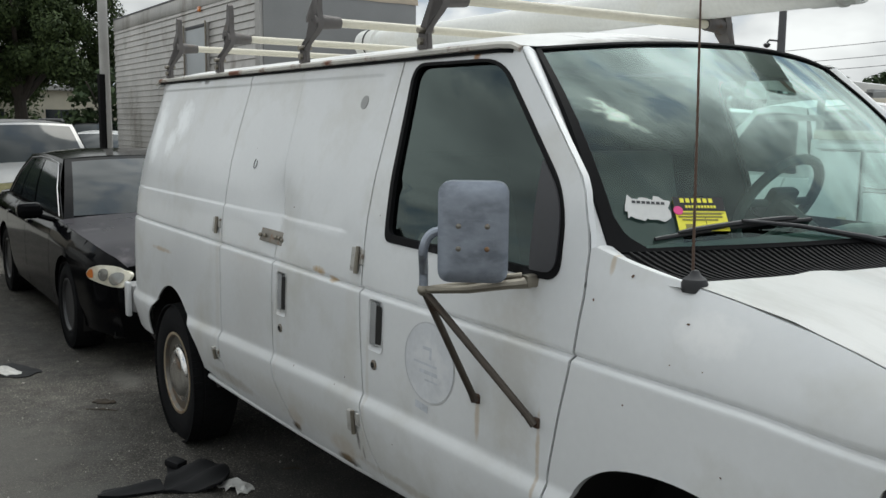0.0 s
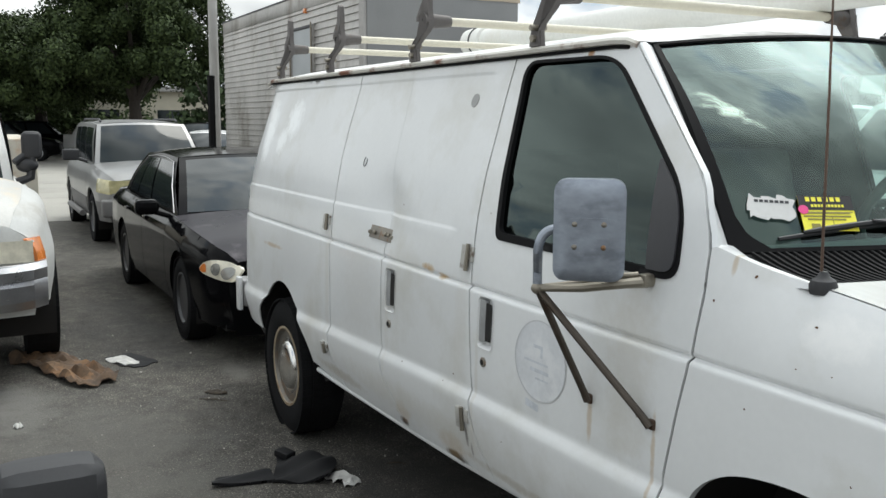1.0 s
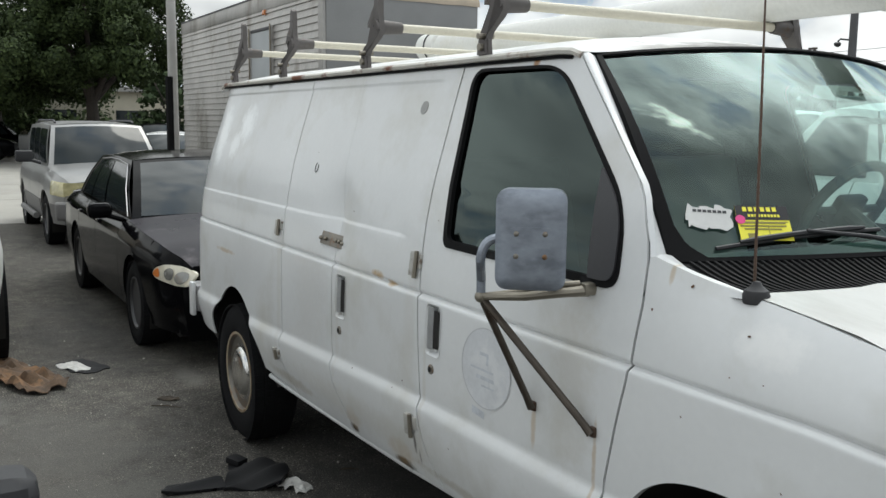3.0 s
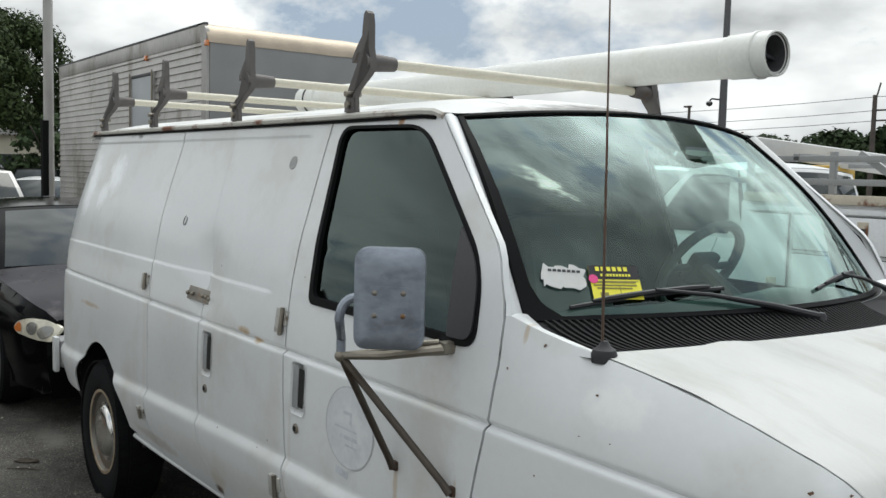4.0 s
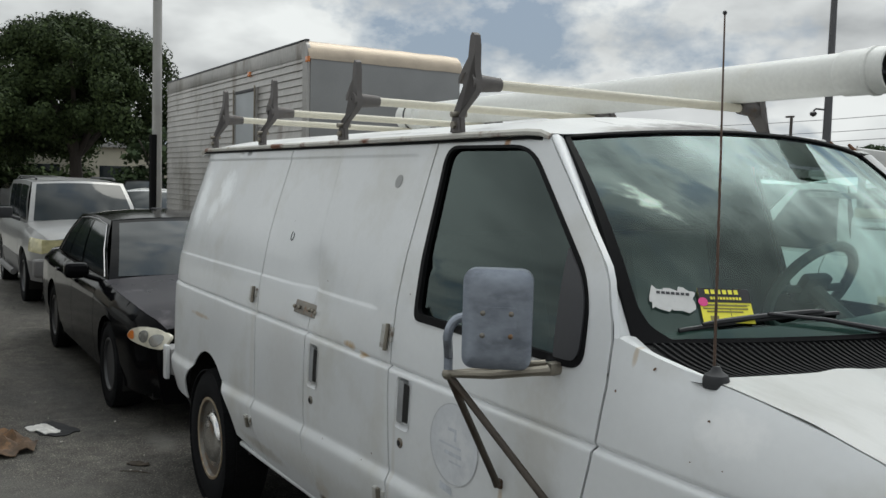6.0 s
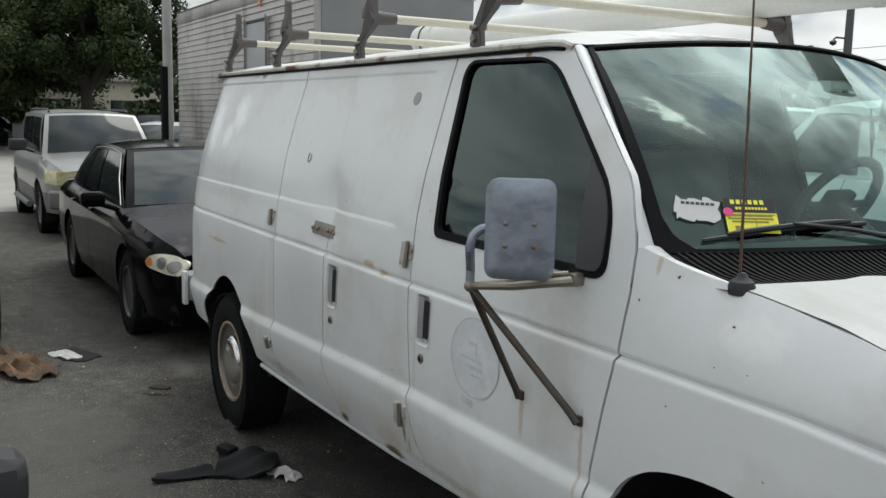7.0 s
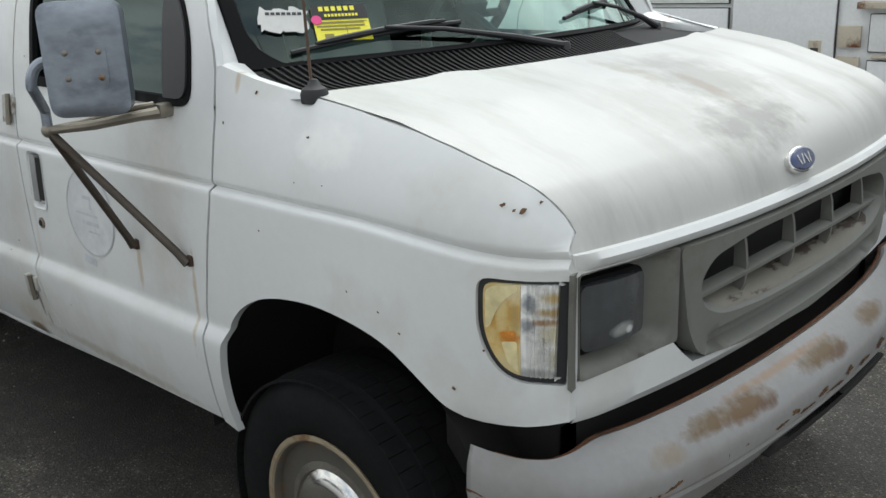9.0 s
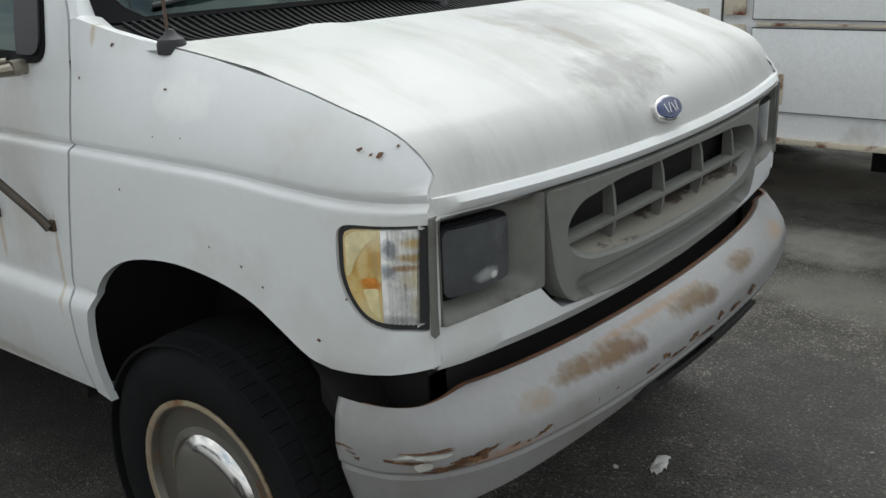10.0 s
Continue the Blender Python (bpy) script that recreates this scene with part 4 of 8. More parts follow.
    bez = panel_part("headlamp_bezel", rounded([(y0, 0.902), (y1, 0.910), (y1, 1.102), (y0, 1.102)], 0.010), sunk, M_BEZEL, van, "grimy grey plastic headlamp surround", step=0.009, rim=(-0.03, 0, 0))
    panel_part("bezel_edge", [(0.6605, 0.913), (0.6662, 0.905), (0.6662, 1.128), (0.6605, 1.128)], lambda x, z, f=f, n=n: f(x, z) + n * 0.0035 + Vector((0.003, 0, 0)), M_BEZEL, bez, step=0.01, rim=tuple(-n * 0.02))
    a, b = sorted((s * 0.842, s * 0.666))
    lens = rounded([(a, 0.947), (b, 0.954), (b, 1.072), (a, 1.072)], 0.018)
    lamp = panel_part("headlamp", grown(lens, 0.009), lambda y, z: face(y, z) + Vector((-0.022, 0, 0)), M_GASKET, bez, "dark square headlamp", step=0.04, rim=(-0.03, 0, 0))
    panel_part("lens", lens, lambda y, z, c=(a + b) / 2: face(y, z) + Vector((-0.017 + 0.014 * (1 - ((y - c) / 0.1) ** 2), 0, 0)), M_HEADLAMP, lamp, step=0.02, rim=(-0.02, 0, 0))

# oval badge: plain shapes in its colours
badge_m = Matrix.Translation((0.7045, -0.034, 1.1857)) @ pose(0, 0, 0, 0, 62, 0).to_3x3().to_4x4()


def oval(bm, rx, ry, h0, h1, m, bev=0.003):
    ring = []
    for h, k in ((h0, 1.0), (h1 - bev, 1.0), (h1, 1 - bev / rx)):
        ring.append([bm.verts.new(m @ Vector((rx * k * math.cos(a), ry * k * math.sin(a), h))) for a in [2 * math.pi * i / 36 for i in range(36)]])
    for a, b in zip(ring, ring[1:]):
        for i in range(36):
            bm.faces.new((a[i], a[(i + 1) % 36], b[(i + 1) % 36], b[i]))
    bm.faces.new(ring[-1])


for nm, rx, ry, h, ma in (("badge_rim", 0.030, 0.068, 0.006, M_CHROME), ("badge_field", 0.0265, 0.0635, 0.0085, mat("badge_blue", (0.012, 0.03, 0.12), 0.25, coat=0.6)), ):
    bm = bmesh.new()
    oval(bm, rx, ry, -0.01, h, badge_m)
    if nm == "badge_rim":
        badge = part(nm, bm, ma, van, "oval badge with a chrome rim")
    else:
        part(nm, bm, ma, badge, "blue oval field")
bm = bmesh.new()
for x, y, a in ((0.0, -0.025, 20), (0.0, -0.006, -15), (0.002, 0.012, 20), (0.0, 0.028, -10)):
    box(bm, -0.012, 0.012, -0.0025, 0.0025, 0.0085, 0.0096, 0, m=badge_m @ pose(x, y, 0, 0, 0, a))
part("badge_bars", bm, M_CHROME, badge)

# front bumper
bump_path = [(-0.985, 0.492), (-0.982, 0.545), (-0.968, 0.605), (-0.935, 0.665), (-0.87, 0.715), (-0.76, 0.762), (-0.55, 0.802), (-0.3, 0.826), (0, 0.835)]
bump_path = bump_path + [(-y, x) for y, x in reversed(bump_path[:-1])]
bump_prof = [(-0.110, 0.762), (-0.085, 0.774), (-0.030, 0.745), (-0.006, 0.720), (0.002, 0.695), (0.000, 0.664), (-0.006, 0.655), (-0.004, 0.646), (-0.015, 0.60), (-0.026, 0.558), (-0.045, 0.537), (-0.07, 0.533)]
bm = bmesh.new()
dense_path = []
for (a, b), (c, d) in zip(bump_path, bump_path[1:]):
    for k in range(4):
        dense_path.append((a + (c - a) * k / 4, b + (d - b) * k / 4))
dense_path.append(bump_path[-1])
sm = np.array(dense_path)
for _ in range(3):
    sm[1:-1] = (sm[:-2] + 2 * sm[1:-1] + sm[2:]) / 4
rows = []
for i, (y, x) in enumerate(sm):
    d = sm[min(i + 1, len(sm) - 1)] - sm[max(i - 1, 0)]
    d = d / np.hypot(*d)
    nx, ny = d[0], -d[1]
    turn_in = 1 - 0.72 * smoothstep(0.80, 0.97, abs(y))
    rise = 0.075 * (1 - (y / 0.985) ** 2)
    rows.append([bm.verts.new((x + nx * o * (turn_in if z > 0.7 else 1.0) + 0.025 * smoothstep(0.95, 0.985, abs(y)) * (0.78 - z) / 0.25, y + ny * o * (turn_in if z > 0.7 else 1.0), z + 0.006 * smoothstep(0.7, 0.76, z) + rise * max(0.0, 0.64 - z) / 0.107)) for o, z in bump_prof])
for a, b in zip(rows, rows[1:]):
    for k in range(len(bump_prof) - 1):
        bm.faces.new((a[k], a[k + 1], b[k + 1], b[k]))
rust_line = [tuple(r[0].co.lerp(r[1].co, 0.4) + Vector((0, 0, 0.001))) for r in rows[4:-4]]
bumper = part("front_bumper", bm, M_BUMP, van, "steel bumper with peeling white paint and rust patches", smooth=25)
bumper_mod = bumper.modifiers.new("thickness", "SOLIDIFY")
bumper_mod.thickness, bumper_mod.offset = 0.004, -1
bm = bmesh.new()
tube(bm, rust_line, 0.0048, 6)
part("bumper_edge", bm, M_RUST, bumper, "rusted upper edge of the bumper")
for s in (-1, 1):
    box_part("bumper_bracket", (0.50, 0.60, s * 0.80 - 0.03, s * 0.80 + 0.03, 0.60, 0.80), M_DARK, bumper)
bm = bmesh.new()
panel(bm, rounded([(-0.37, 0.612), (-0.34, 0.632), (0.30, 0.634), (0.33, 0.614)], 0.008), lambda y, z: Vector((0.838 - 0.24 * (0.646 - z) - 0.10 * y * y - 0.06 * y ** 4, y, z)), step=0.05, rim=(-0.03, 0, 0))
part("bumper_slot", bm, M_DARK, bumper)
box_part("front_shell", (0.30, 0.60, -0.83, 0.83, 0.60, 1.05), M_DARK, van)


# wheels
M_LIP = mat("tan_rim_lip", (0.40, 0.33, 0.23), 0.5, metal=0.3, var=0.2, scale=9, tint=(0.22, 0.11, 0.05), tint_at=0.52, tint_w=0.12, tscale=8)


def wheel(name, x, y, z, r, rw, rim_r, s, parent, cap=True, rim_mat=None, label=""):
    """A wheel whose outer face looks to s along y."""
    hub = new(name)
    hub.parent = parent
    hub.matrix_basis = pose(x, y, z)
    if label:
        hub["label"] = label
    bm = bmesh.new()
    k = s * rw / 2
    lathe(bm, [(rim_r - 0.01, -k), (r - 0.05, -k * 1.05), (r - 0.012, -k * 0.86), (r, -k * 0.6), (r, k * 0.6), (r - 0.012, k * 0.86), (r - 0.05, k * 1.05), (rim_r + 0.03, k * 1.02), (rim_r, k * 0.92), (rim_r - 0.01, k * 0.8)], 40, closed=False)
    tyre = part("tyre", bm, M_TYRE, hub)
    bm = bmesh.new()
    for i in range(64):
        a = 2 * math.pi * i / 64
        for row in (-0.40, -0.13, 0.13, 0.40):
            mm = Matrix.Rotation(-a + row * 0.12, 4, "Y") @ pose(r + 0.001 - 0.006 * (abs(row) > 0.3), row * rw, 0)
            box(bm, -0.006, 0.0012, -rw * 0.118, rw * 0.118, -r * 0.046, r * 0.046, 0, m=mm)
    part("tread", bm, M_TYRE, tyre)
    bm = bmesh.new()
    lathe(bm, [(rim_r + 0.004, k * 0.80), (rim_r + 0.006, k * 0.97), (rim_r - 0.006, k * 0.99), (rim_r - 0.012, k * 0.92), (rim_r - 0.022, k * 0.55), (rim_r - 0.035, k * 0.42), (rim_r * 0.72, k * 0.50), (rim_r * 0.55, k * 0.56), (0.0, k * 0.56)], 40)
    part("rim", bm, rim_mat or M_RIM, hub, "steel rim with rusty edge")
    if cap:
        bm = bmesh.new()
        lathe(bm, [(rim_r + 0.007, k * 0.95), (rim_r + 0.008, k * 0.985), (rim_r, k * 1.0), (rim_r - 0.007, k * 0.985), (rim_r - 0.010, k * 0.94)], 40, closed=False)
        part("rim_lip", bm, M_LIP, hub, "tan rusted rim lip")
    if cap:
        bm = bmesh.new()
        lathe(bm, [(rim_r * 0.76, k * 0.46), (rim_r * 0.76, k * 0.66), (rim_r * 0.72, k * 0.80), (rim_r * 0.64, k * 0.83), (rim_r * 0.61, k * 0.90), (rim_r * 0.54, k * 1.00), (rim_r * 0.46, k * 1.03), (rim_r * 0.2, k * 1.05), (0, k * 1.055)], 40)
        part("hubcap", bm, M_CHROME, hub, "chrome hubcap")
    return hub


for x in (0.0, -3.505):
    for s in (-1, 1):
        wheel("wheel", x + (0.032 if x > -1 else 0), s * 0.845, 0.380 if x > -1 else 0.365, 0.384, 0.225, 0.235 if x > -1 else 0.218, s, van)
# wheel houses, floor and underside
for x, r in ((0.06, 0.50), (-3.46, 0.47)):
    for s in (-1, 1):
        bm = bmesh.new()
        pts = [(x + r * math.cos(radians(a)), 0.46 + r * 1.06 * math.sin(radians(a))) for a in span(4, 176, 20)]
        rows = [[bm.verts.new((px, yy, pz)) for px, pz in pts] for yy in (s * 0.955, s * 0.55)]
        for i in range(len(pts) - 1):
            bm.faces.new((rows[0][i], rows[0][i + 1], rows[1][i + 1], rows[1][i]))
        bm.faces.new(rows[1])
        part("wheel_house", bm, M_DARK, van)
box_part("chassis", (-4.3, 0.35, -0.55, 0.55, 0.38, 0.56), M_DARK, van)
box_part("load_floor", (-4.35, -0.62, -0.93, 0.93, 0.53, 0.57), M_DARK, van)
for s in (-1, 1):
    bm = bmesh.new()
    grid(bm, lambda u, v, s=s: Vector((-2.95 + 2.62 * u, s * (0.945 - 0.05 * v), sill_z(-2.95 + 2.62 * u) - 0.002 - 0.03 * v)), span(0, 1, 12), span(0, 1, 3))
    tube(bm, [(x, s * 0.947, sill_z(x) - 0.010) for x in span(-2.98, -0.31, 10)], 0.013, 8)
    part("sill", bm, M_VAN, van)
# tail
bm = bmesh.new()
ys = [side_y(-4.44, z, 1) for z in span(0.5, 1.95, 12)]
grid(bm, lambda u, v: Vector((-4.44 - 0.03 * (1 - u * u), side_y(-4.44, 0.5 + 1.45 * v, 1) * u, 0.5 + 1.45 * v)), span(-1, 1, 12), span(0, 1, 14))
part("tail_panel", bm, M_VAN, van)
bm = bmesh.new()
box(bm, -4.66, -4.46, -0.925, 0.925, 0.52, 0.70, 0.03)
rear_bumper = part("rear_bumper", bm, M_BUMP, van, "white steel rear bumper")
box_part("rear_bumper_end", (-4.54, -4.47, -0.955, -0.925, 0.50, 0.72), M_VAN, rear_bumper, "bent white end plate", bevel=0.012)

# glazing of the door, in a seal that is broad at its foot
PANE = rounded([(-1.319, 1.930), (-0.848, 1.925), (-0.406, 1.548), (-0.380, 1.364), (-1.223, 1.374)], [0.06, 0.09, 0.09, 0.05, 0.03], 6)
for s, f in ((-1, side), (1, side_left)):
    door_glass = panel_part("door_window", grown(WINDOW, -0.002), lambda x, z, f=f, s=s: f(x, z) + Vector((0, -s * 0.010, 0)), M_GLASS_DARK if s < 0 else M_GLASS_CLEAR, van, "dark tinted door window", step=0.12, rim=None)
    panel_part("window_seal", grown(WINDOW, 0.003), lambda x, z, f=f, s=s: f(x, z) + Vector((0, s * 0.005, 0)), M_GASKET, door_glass, holes=[PANE], step=0.04, rim=(0, -s * 0.02, 0))
    vent = rounded([(-0.524, 1.648), (-0.404, 1.546), (-0.378, 1.362), (-0.482, 1.362)], [0.01, 0.08, 0.05, 0.005], 5)
    panel_part("vent_trim", vent, lambda x, z, f=f, s=s: f(x, z) + Vector((0, s * 0.010, 0)), M_GREYTRIM, door_glass, "dark grey plastic corner panel", step=0.05, rim=(0, -s * 0.02, 0))

# the nose sits a little off centre and narrows on the driver's side
for ob in van.children_recursive:
    if ob.type == "MESH" and ob.parent.type != "EMPTY" or ob.parent == van and ob.type == "MESH":
        for v in ob.data.vertices:
            k = smoothstep(0.0, 0.5, v.co.x)
            if k > 0 and v.co.y > -0.87:
                v.co.y -= k * (0.033 * (1 + v.co.y / 0.87) + 0.08 * max(0.0, v.co.y - 0.5))


# ---------------------------------------------------------------- fittings of the van
def on_side(bm, x, z, w, h, d, bevel=0.002, off=0.0, turn=0):
    box(bm, -w / 2, w / 2, -h / 2, h / 2, -0.006, d, bevel, m=side_at(x, z, off) @ pose(0, 0, 0, 0, 0, turn))


# strap plate across the cargo doors
bm = bmesh.new()
on_side(bm, -2.145, 1.262, 0.27, 0.056, 0.010, 0.003, turn=-1)
lock_plate = part("lock_plate", bm, M_ZINC, van, "zinc locking plate across the cargo doors")
for dx in (-0.115, -0.075, 0.025, 0.06, 0.115):
    bm = bmesh.new()
    lathe(bm, [(0.009, 0), (0.009, 0.006), (0.005, 0.010), (0, 0.0105)], 10, "z")
    bm.transform(side_at(-2.15 + dx, 1.262, 0.010))
    part("bolt", bm, M_STEEL, lock_plate)
# hinges
for x, z, h, up in ((-2.785, 1.254, 0.07, cargo_b), (-2.735, 0.675, 0.06, cargo_b), (-1.405, 1.267, 0.085, cargo_a), (-1.355, 0.71, 0.075, cargo_a)):
    bm = bmesh.new()
    on_side(bm, x - 0.016, z, 0.036, h, 0.014, 0.004)
    hinge = part("hinge", bm, M_HINGE, up, "worn steel hinge with rust on its pin")
    bm = bmesh.new()
    on_side(bm, x + 0.026, z + h * 0.15, 0.022, h * 0.6, 0.008, 0.003)
    part("leaf", bm, M_HINGE, hinge)
    bm = bmesh.new()
    tube(bm, [side_at(x + 0.008, z + k * h * 0.55, 0.013).translation for k in (-1, 1)], 0.008, 8)
    part("pin", bm, M_STEEL, hinge)
# scooped handles and locks
M_PULL = mat("grey_pull_bar", (0.27, 0.275, 0.275), 0.5, var=0.2, scale=18)
for x, zc, up in ((-2.020, 1.052, cargo_a), (-1.250, 1.066, front_door)):
    hole = recess(x, zc)
    handle = panel_part("door_handle", grown(hole, -0.006), lambda a, b: side(a, b) + Vector((0, 0.017, 0)), M_VAN, up, "scooped door handle with a grey pull bar", step=0.02, rim=None)
    bm = bmesh.new()
    n = len(dense(hole, 0.012))
    rows = [[bm.verts.new(side(a, b) + Vector((0, d, 0))) for a, b in dense(grown(hole, g), 0.012)] for g, d in ((0.005, -0.0022), (0.001, -0.0026), (-0.002, 0.002), (-0.012, 0.0172))]
    m = min(len(r) for r in rows)
    for p, q in zip(rows, rows[1:]):
        lp, lq = len(p), len(q)
        for k in range(m):
            ids = [p[k * lp // m], p[(k + 1) * lp // m % lp], q[(k + 1) * lq // m % lq], q[k * lq // m]]
            if len(set(ids)) == 4:
                bm.faces.new(ids)
    part("scoop", bm, M_VAN, handle)
    panel_part("finger_slot", rounded([(x - 0.004, zc + 0.068), (x + 0.036, zc + 0.068), (x + 0.036, zc - 0.062), (x - 0.004, zc - 0.062)], 0.008), lambda a, b: side(a, b) + Vector((0, 0.0025, 0)), M_DARK, handle, step=0.03, rim=None)
    panel_part("pull_bar", rounded([(x - 0.040, zc + 0.076), (x - 0.001, zc + 0.076), (x - 0.001, zc - 0.068), (x - 0.040, zc - 0.068)], 0.008), lambda a, b, c=x - 0.02: side(a, b) + Vector((0, -0.002 + 0.004 * ((a - c) / 0.02) ** 2, 0)), M_PULL, handle, "grey pull bar", step=0.012, rim=(0, 0.016, 0))
    lx, lz = x - 0.002, zc - 0.135
    bm = bmesh.new()
    lathe(bm, [(0.017, -0.004), (0.017, 0.004), (0.014, 0.006), (0, 0.006)], 16, "z")
    bm.transform(side_at(lx, lz, 0.0))
    keylock = part("key_lock", bm, M_ZINC, up)
    bm = bmesh.new()
    lathe(bm, [(0.010, 0.004), (0.010, 0.008), (0, 0.008)], 10, "z")
    bm.transform(side_at(lx, lz, 0.0))
    part("key_slot", bm, M_DARK, keylock)
# grey filler cap spot and small circle mark
for x, z, r, ma in ((-1.628, 1.812, 0.026, mat("grey_patch", (0.34, 0.34, 0.33), 0.6)), ):
    bm = bmesh.new()
    lathe(bm, [(r, -0.003), (r, 0.002), (0, 0.002)], 20, "z")
    bm.transform(side_at(x, z, 0.0))
    part("round_patch", bm, ma, cargo_a, "grey round patch")
# small dark hook-shaped scratch on the cargo door
bm = bmesh.new()
mk = side_at(-2.469, 1.554, 0.001)
tube(bm, [tuple(mk @ Vector((0.016 * math.cos(radians(a)), 0.022 * math.sin(radians(a)), 0))) for a in span(110, 400, 12)], 0.0016, 5)
part("hook_scratch", bm, M_GREYTRIM, cargo_b, "dark hook-shaped scratch")
# faded round emblem: a ring of lifted film and pale marks
ring_c = (-0.915, 1.012)
M_EMBLEM = mat("faded_emblem", (0.63, 0.645, 0.665), 0.40, var=0.08, scale=12, tint=(0.70, 0.71, 0.72), tint_at=0.5, tint_w=0.1, tscale=10)
M_EMBLEM_EDGE = mat("film_edge", (0.52, 0.53, 0.54), 0.5)
outer = [(ring_c[0] + 0.138 * math.cos(a), ring_c[1] + 0.128 * math.sin(a)) for a in [2 * math.pi * k / 40 for k in range(40)]]
panel_part("emblem", outer, lambda a, b: side(a, b) + Vector((0, -0.0012, 0)), M_EMBLEM, front_door, "faded round emblem", step=0.04, rim=None)
emb = front_door.children[-1]
panel_part("emblem_edge", outer, lambda a, b: side(a, b) + Vector((0, -0.0022, 0)), M_EMBLEM_EDGE, emb, holes=[[(ring_c[0] + 0.134 * math.cos(a), ring_c[1] + 0.124 * math.sin(a)) for a in [2 * math.pi * k / 40 for k in range(40)]]], step=0.04, rim=None)

# what is left of its lettering: plain bars and arcs
M_FAINT = mat("faint_film", (0.54, 0.565, 0.60), 0.45, var=0.15, scale=40)
for dx, dz, w, h in ((-0.02, -0.005, 0.13, 0.007), (0.0, -0.030, 0.10, 0.012), (0.015, -0.055, 0.07, 0.006), (-0.01, 0.045, 0.05, 0.010), (0.01, 0.028, 0.012, 0.03)):
    poly = [(ring_c[0] + dx - w / 2, ring_c[1] + dz - h / 2), (ring_c[0] + dx + w / 2, ring_c[1] + dz - h / 2), (ring_c[0] + dx + w / 2, ring_c[1] + dz + h / 2), (ring_c[0] + dx - w / 2, ring_c[1] + dz + h / 2)]
    panel_part("emblem_bar", poly, lambda a, b: side(a, b) + Vector((0, -0.0018, 0)), M_FAINT, emb, step=0.04, rim=None)
poly = [(-0.985, 0.855), (-0.915, 0.848), (-0.915, 0.872), (-0.985, 0.880)]
panel_part("emblem_bar", poly, lambda a, b: side(a, b) + Vector((0, -0.0014, 0)), M_FAINT, emb, step=0.04, rim=None)

# rust chips
CHIPS = [(0.541, 1.238, 0.006), (0.576, 1.232, 0.0085), (0.562, 1.231, 0.005), (0.594, 1.243, 0.004), (0.275, 0.997, 0.004), (0.46, 0.878, 0.007), (0.187, 1.022, 0.004), (0.042, 1.312, 0.005), (-0.137, 1.391, 0.006), (-0.239, 1.321, 0.005), (0.526, 0.975, 0.004), (0.33, 0.965, 0.006),
         (-1.30, 1.43, 0.004), (-2.0, 1.40, 0.005), (-1.88, 0.80, 0.005), (-1.46, 0.84, 0.006), (-1.53, 0.80, 0.004), (-0.10, 1.10, 0.004), (-0.46, 0.978, 0.008), (-0.425, 0.962, 0.010), (-0.68, 0.955, 0.010), (-1.1, 0.70, 0.004), (-2.5, 1.62, 0.004), (0.02, 1.22, 0.003), (0.11, 1.225, 0.003)]
M_CHIP = mat("chip_rust", (0.10, 0.05, 0.025), 0.8, var=0.4, scale=60)
rng = random.Random(5)
for x, z, r in CHIPS:
    r *= 0.7
    poly = [(x + r * rng.uniform(0.5, 1.4) * math.cos(a), z + r * rng.uniform(0.4, 1.2) * math.sin(a)) for a in [2 * math.pi * k / 9 for k in range(9)]]
    bm = bmesh.new()
    panel(bm, poly, lambda a, b: side(a, b) + Vector((0.0008, -0.0014, 0)), step=0.01, rim=None)
    part("rust_chip", bm, M_CHIP, van)
# peeled paint on the bumper, in ragged flakes along its crease
M_BUMPERFILM = mat("pale_undercoat", (0.42, 0.42, 0.38), 0.4, var=0.2, scale=30)
M_FLAKE = mat("peeled_rust", (0.085, 0.042, 0.02), 0.85, var=0.4, scale=40, tint=(0.16, 0.085, 0.035), tint_at=0.5, tint_w=0.1, tscale=50)
run = np.concatenate([[0], np.cumsum(np.hypot(*np.diff(sm, axis=0).T))])
prof_z, prof_o = zip(*sorted((z, o) for o, z in bump_prof[2:8]))


def on_bumper(t, z, off=0.0016):
    """A place on the bumper's face, t metres along it from its near end."""
    k = int(np.clip(np.searchsorted(run, t), 1, len(run) - 1))
    d = sm[k] - sm[k - 1]
    d = d / np.hypot(*d)
    o = float(np.interp(z, prof_z, prof_o)) + off
    y, x = float(np.interp(t, run, sm[:, 0])), float(np.interp(t, run, sm[:, 1]))
    return Vector((x + d[0] * o, y - d[1] * o, z))


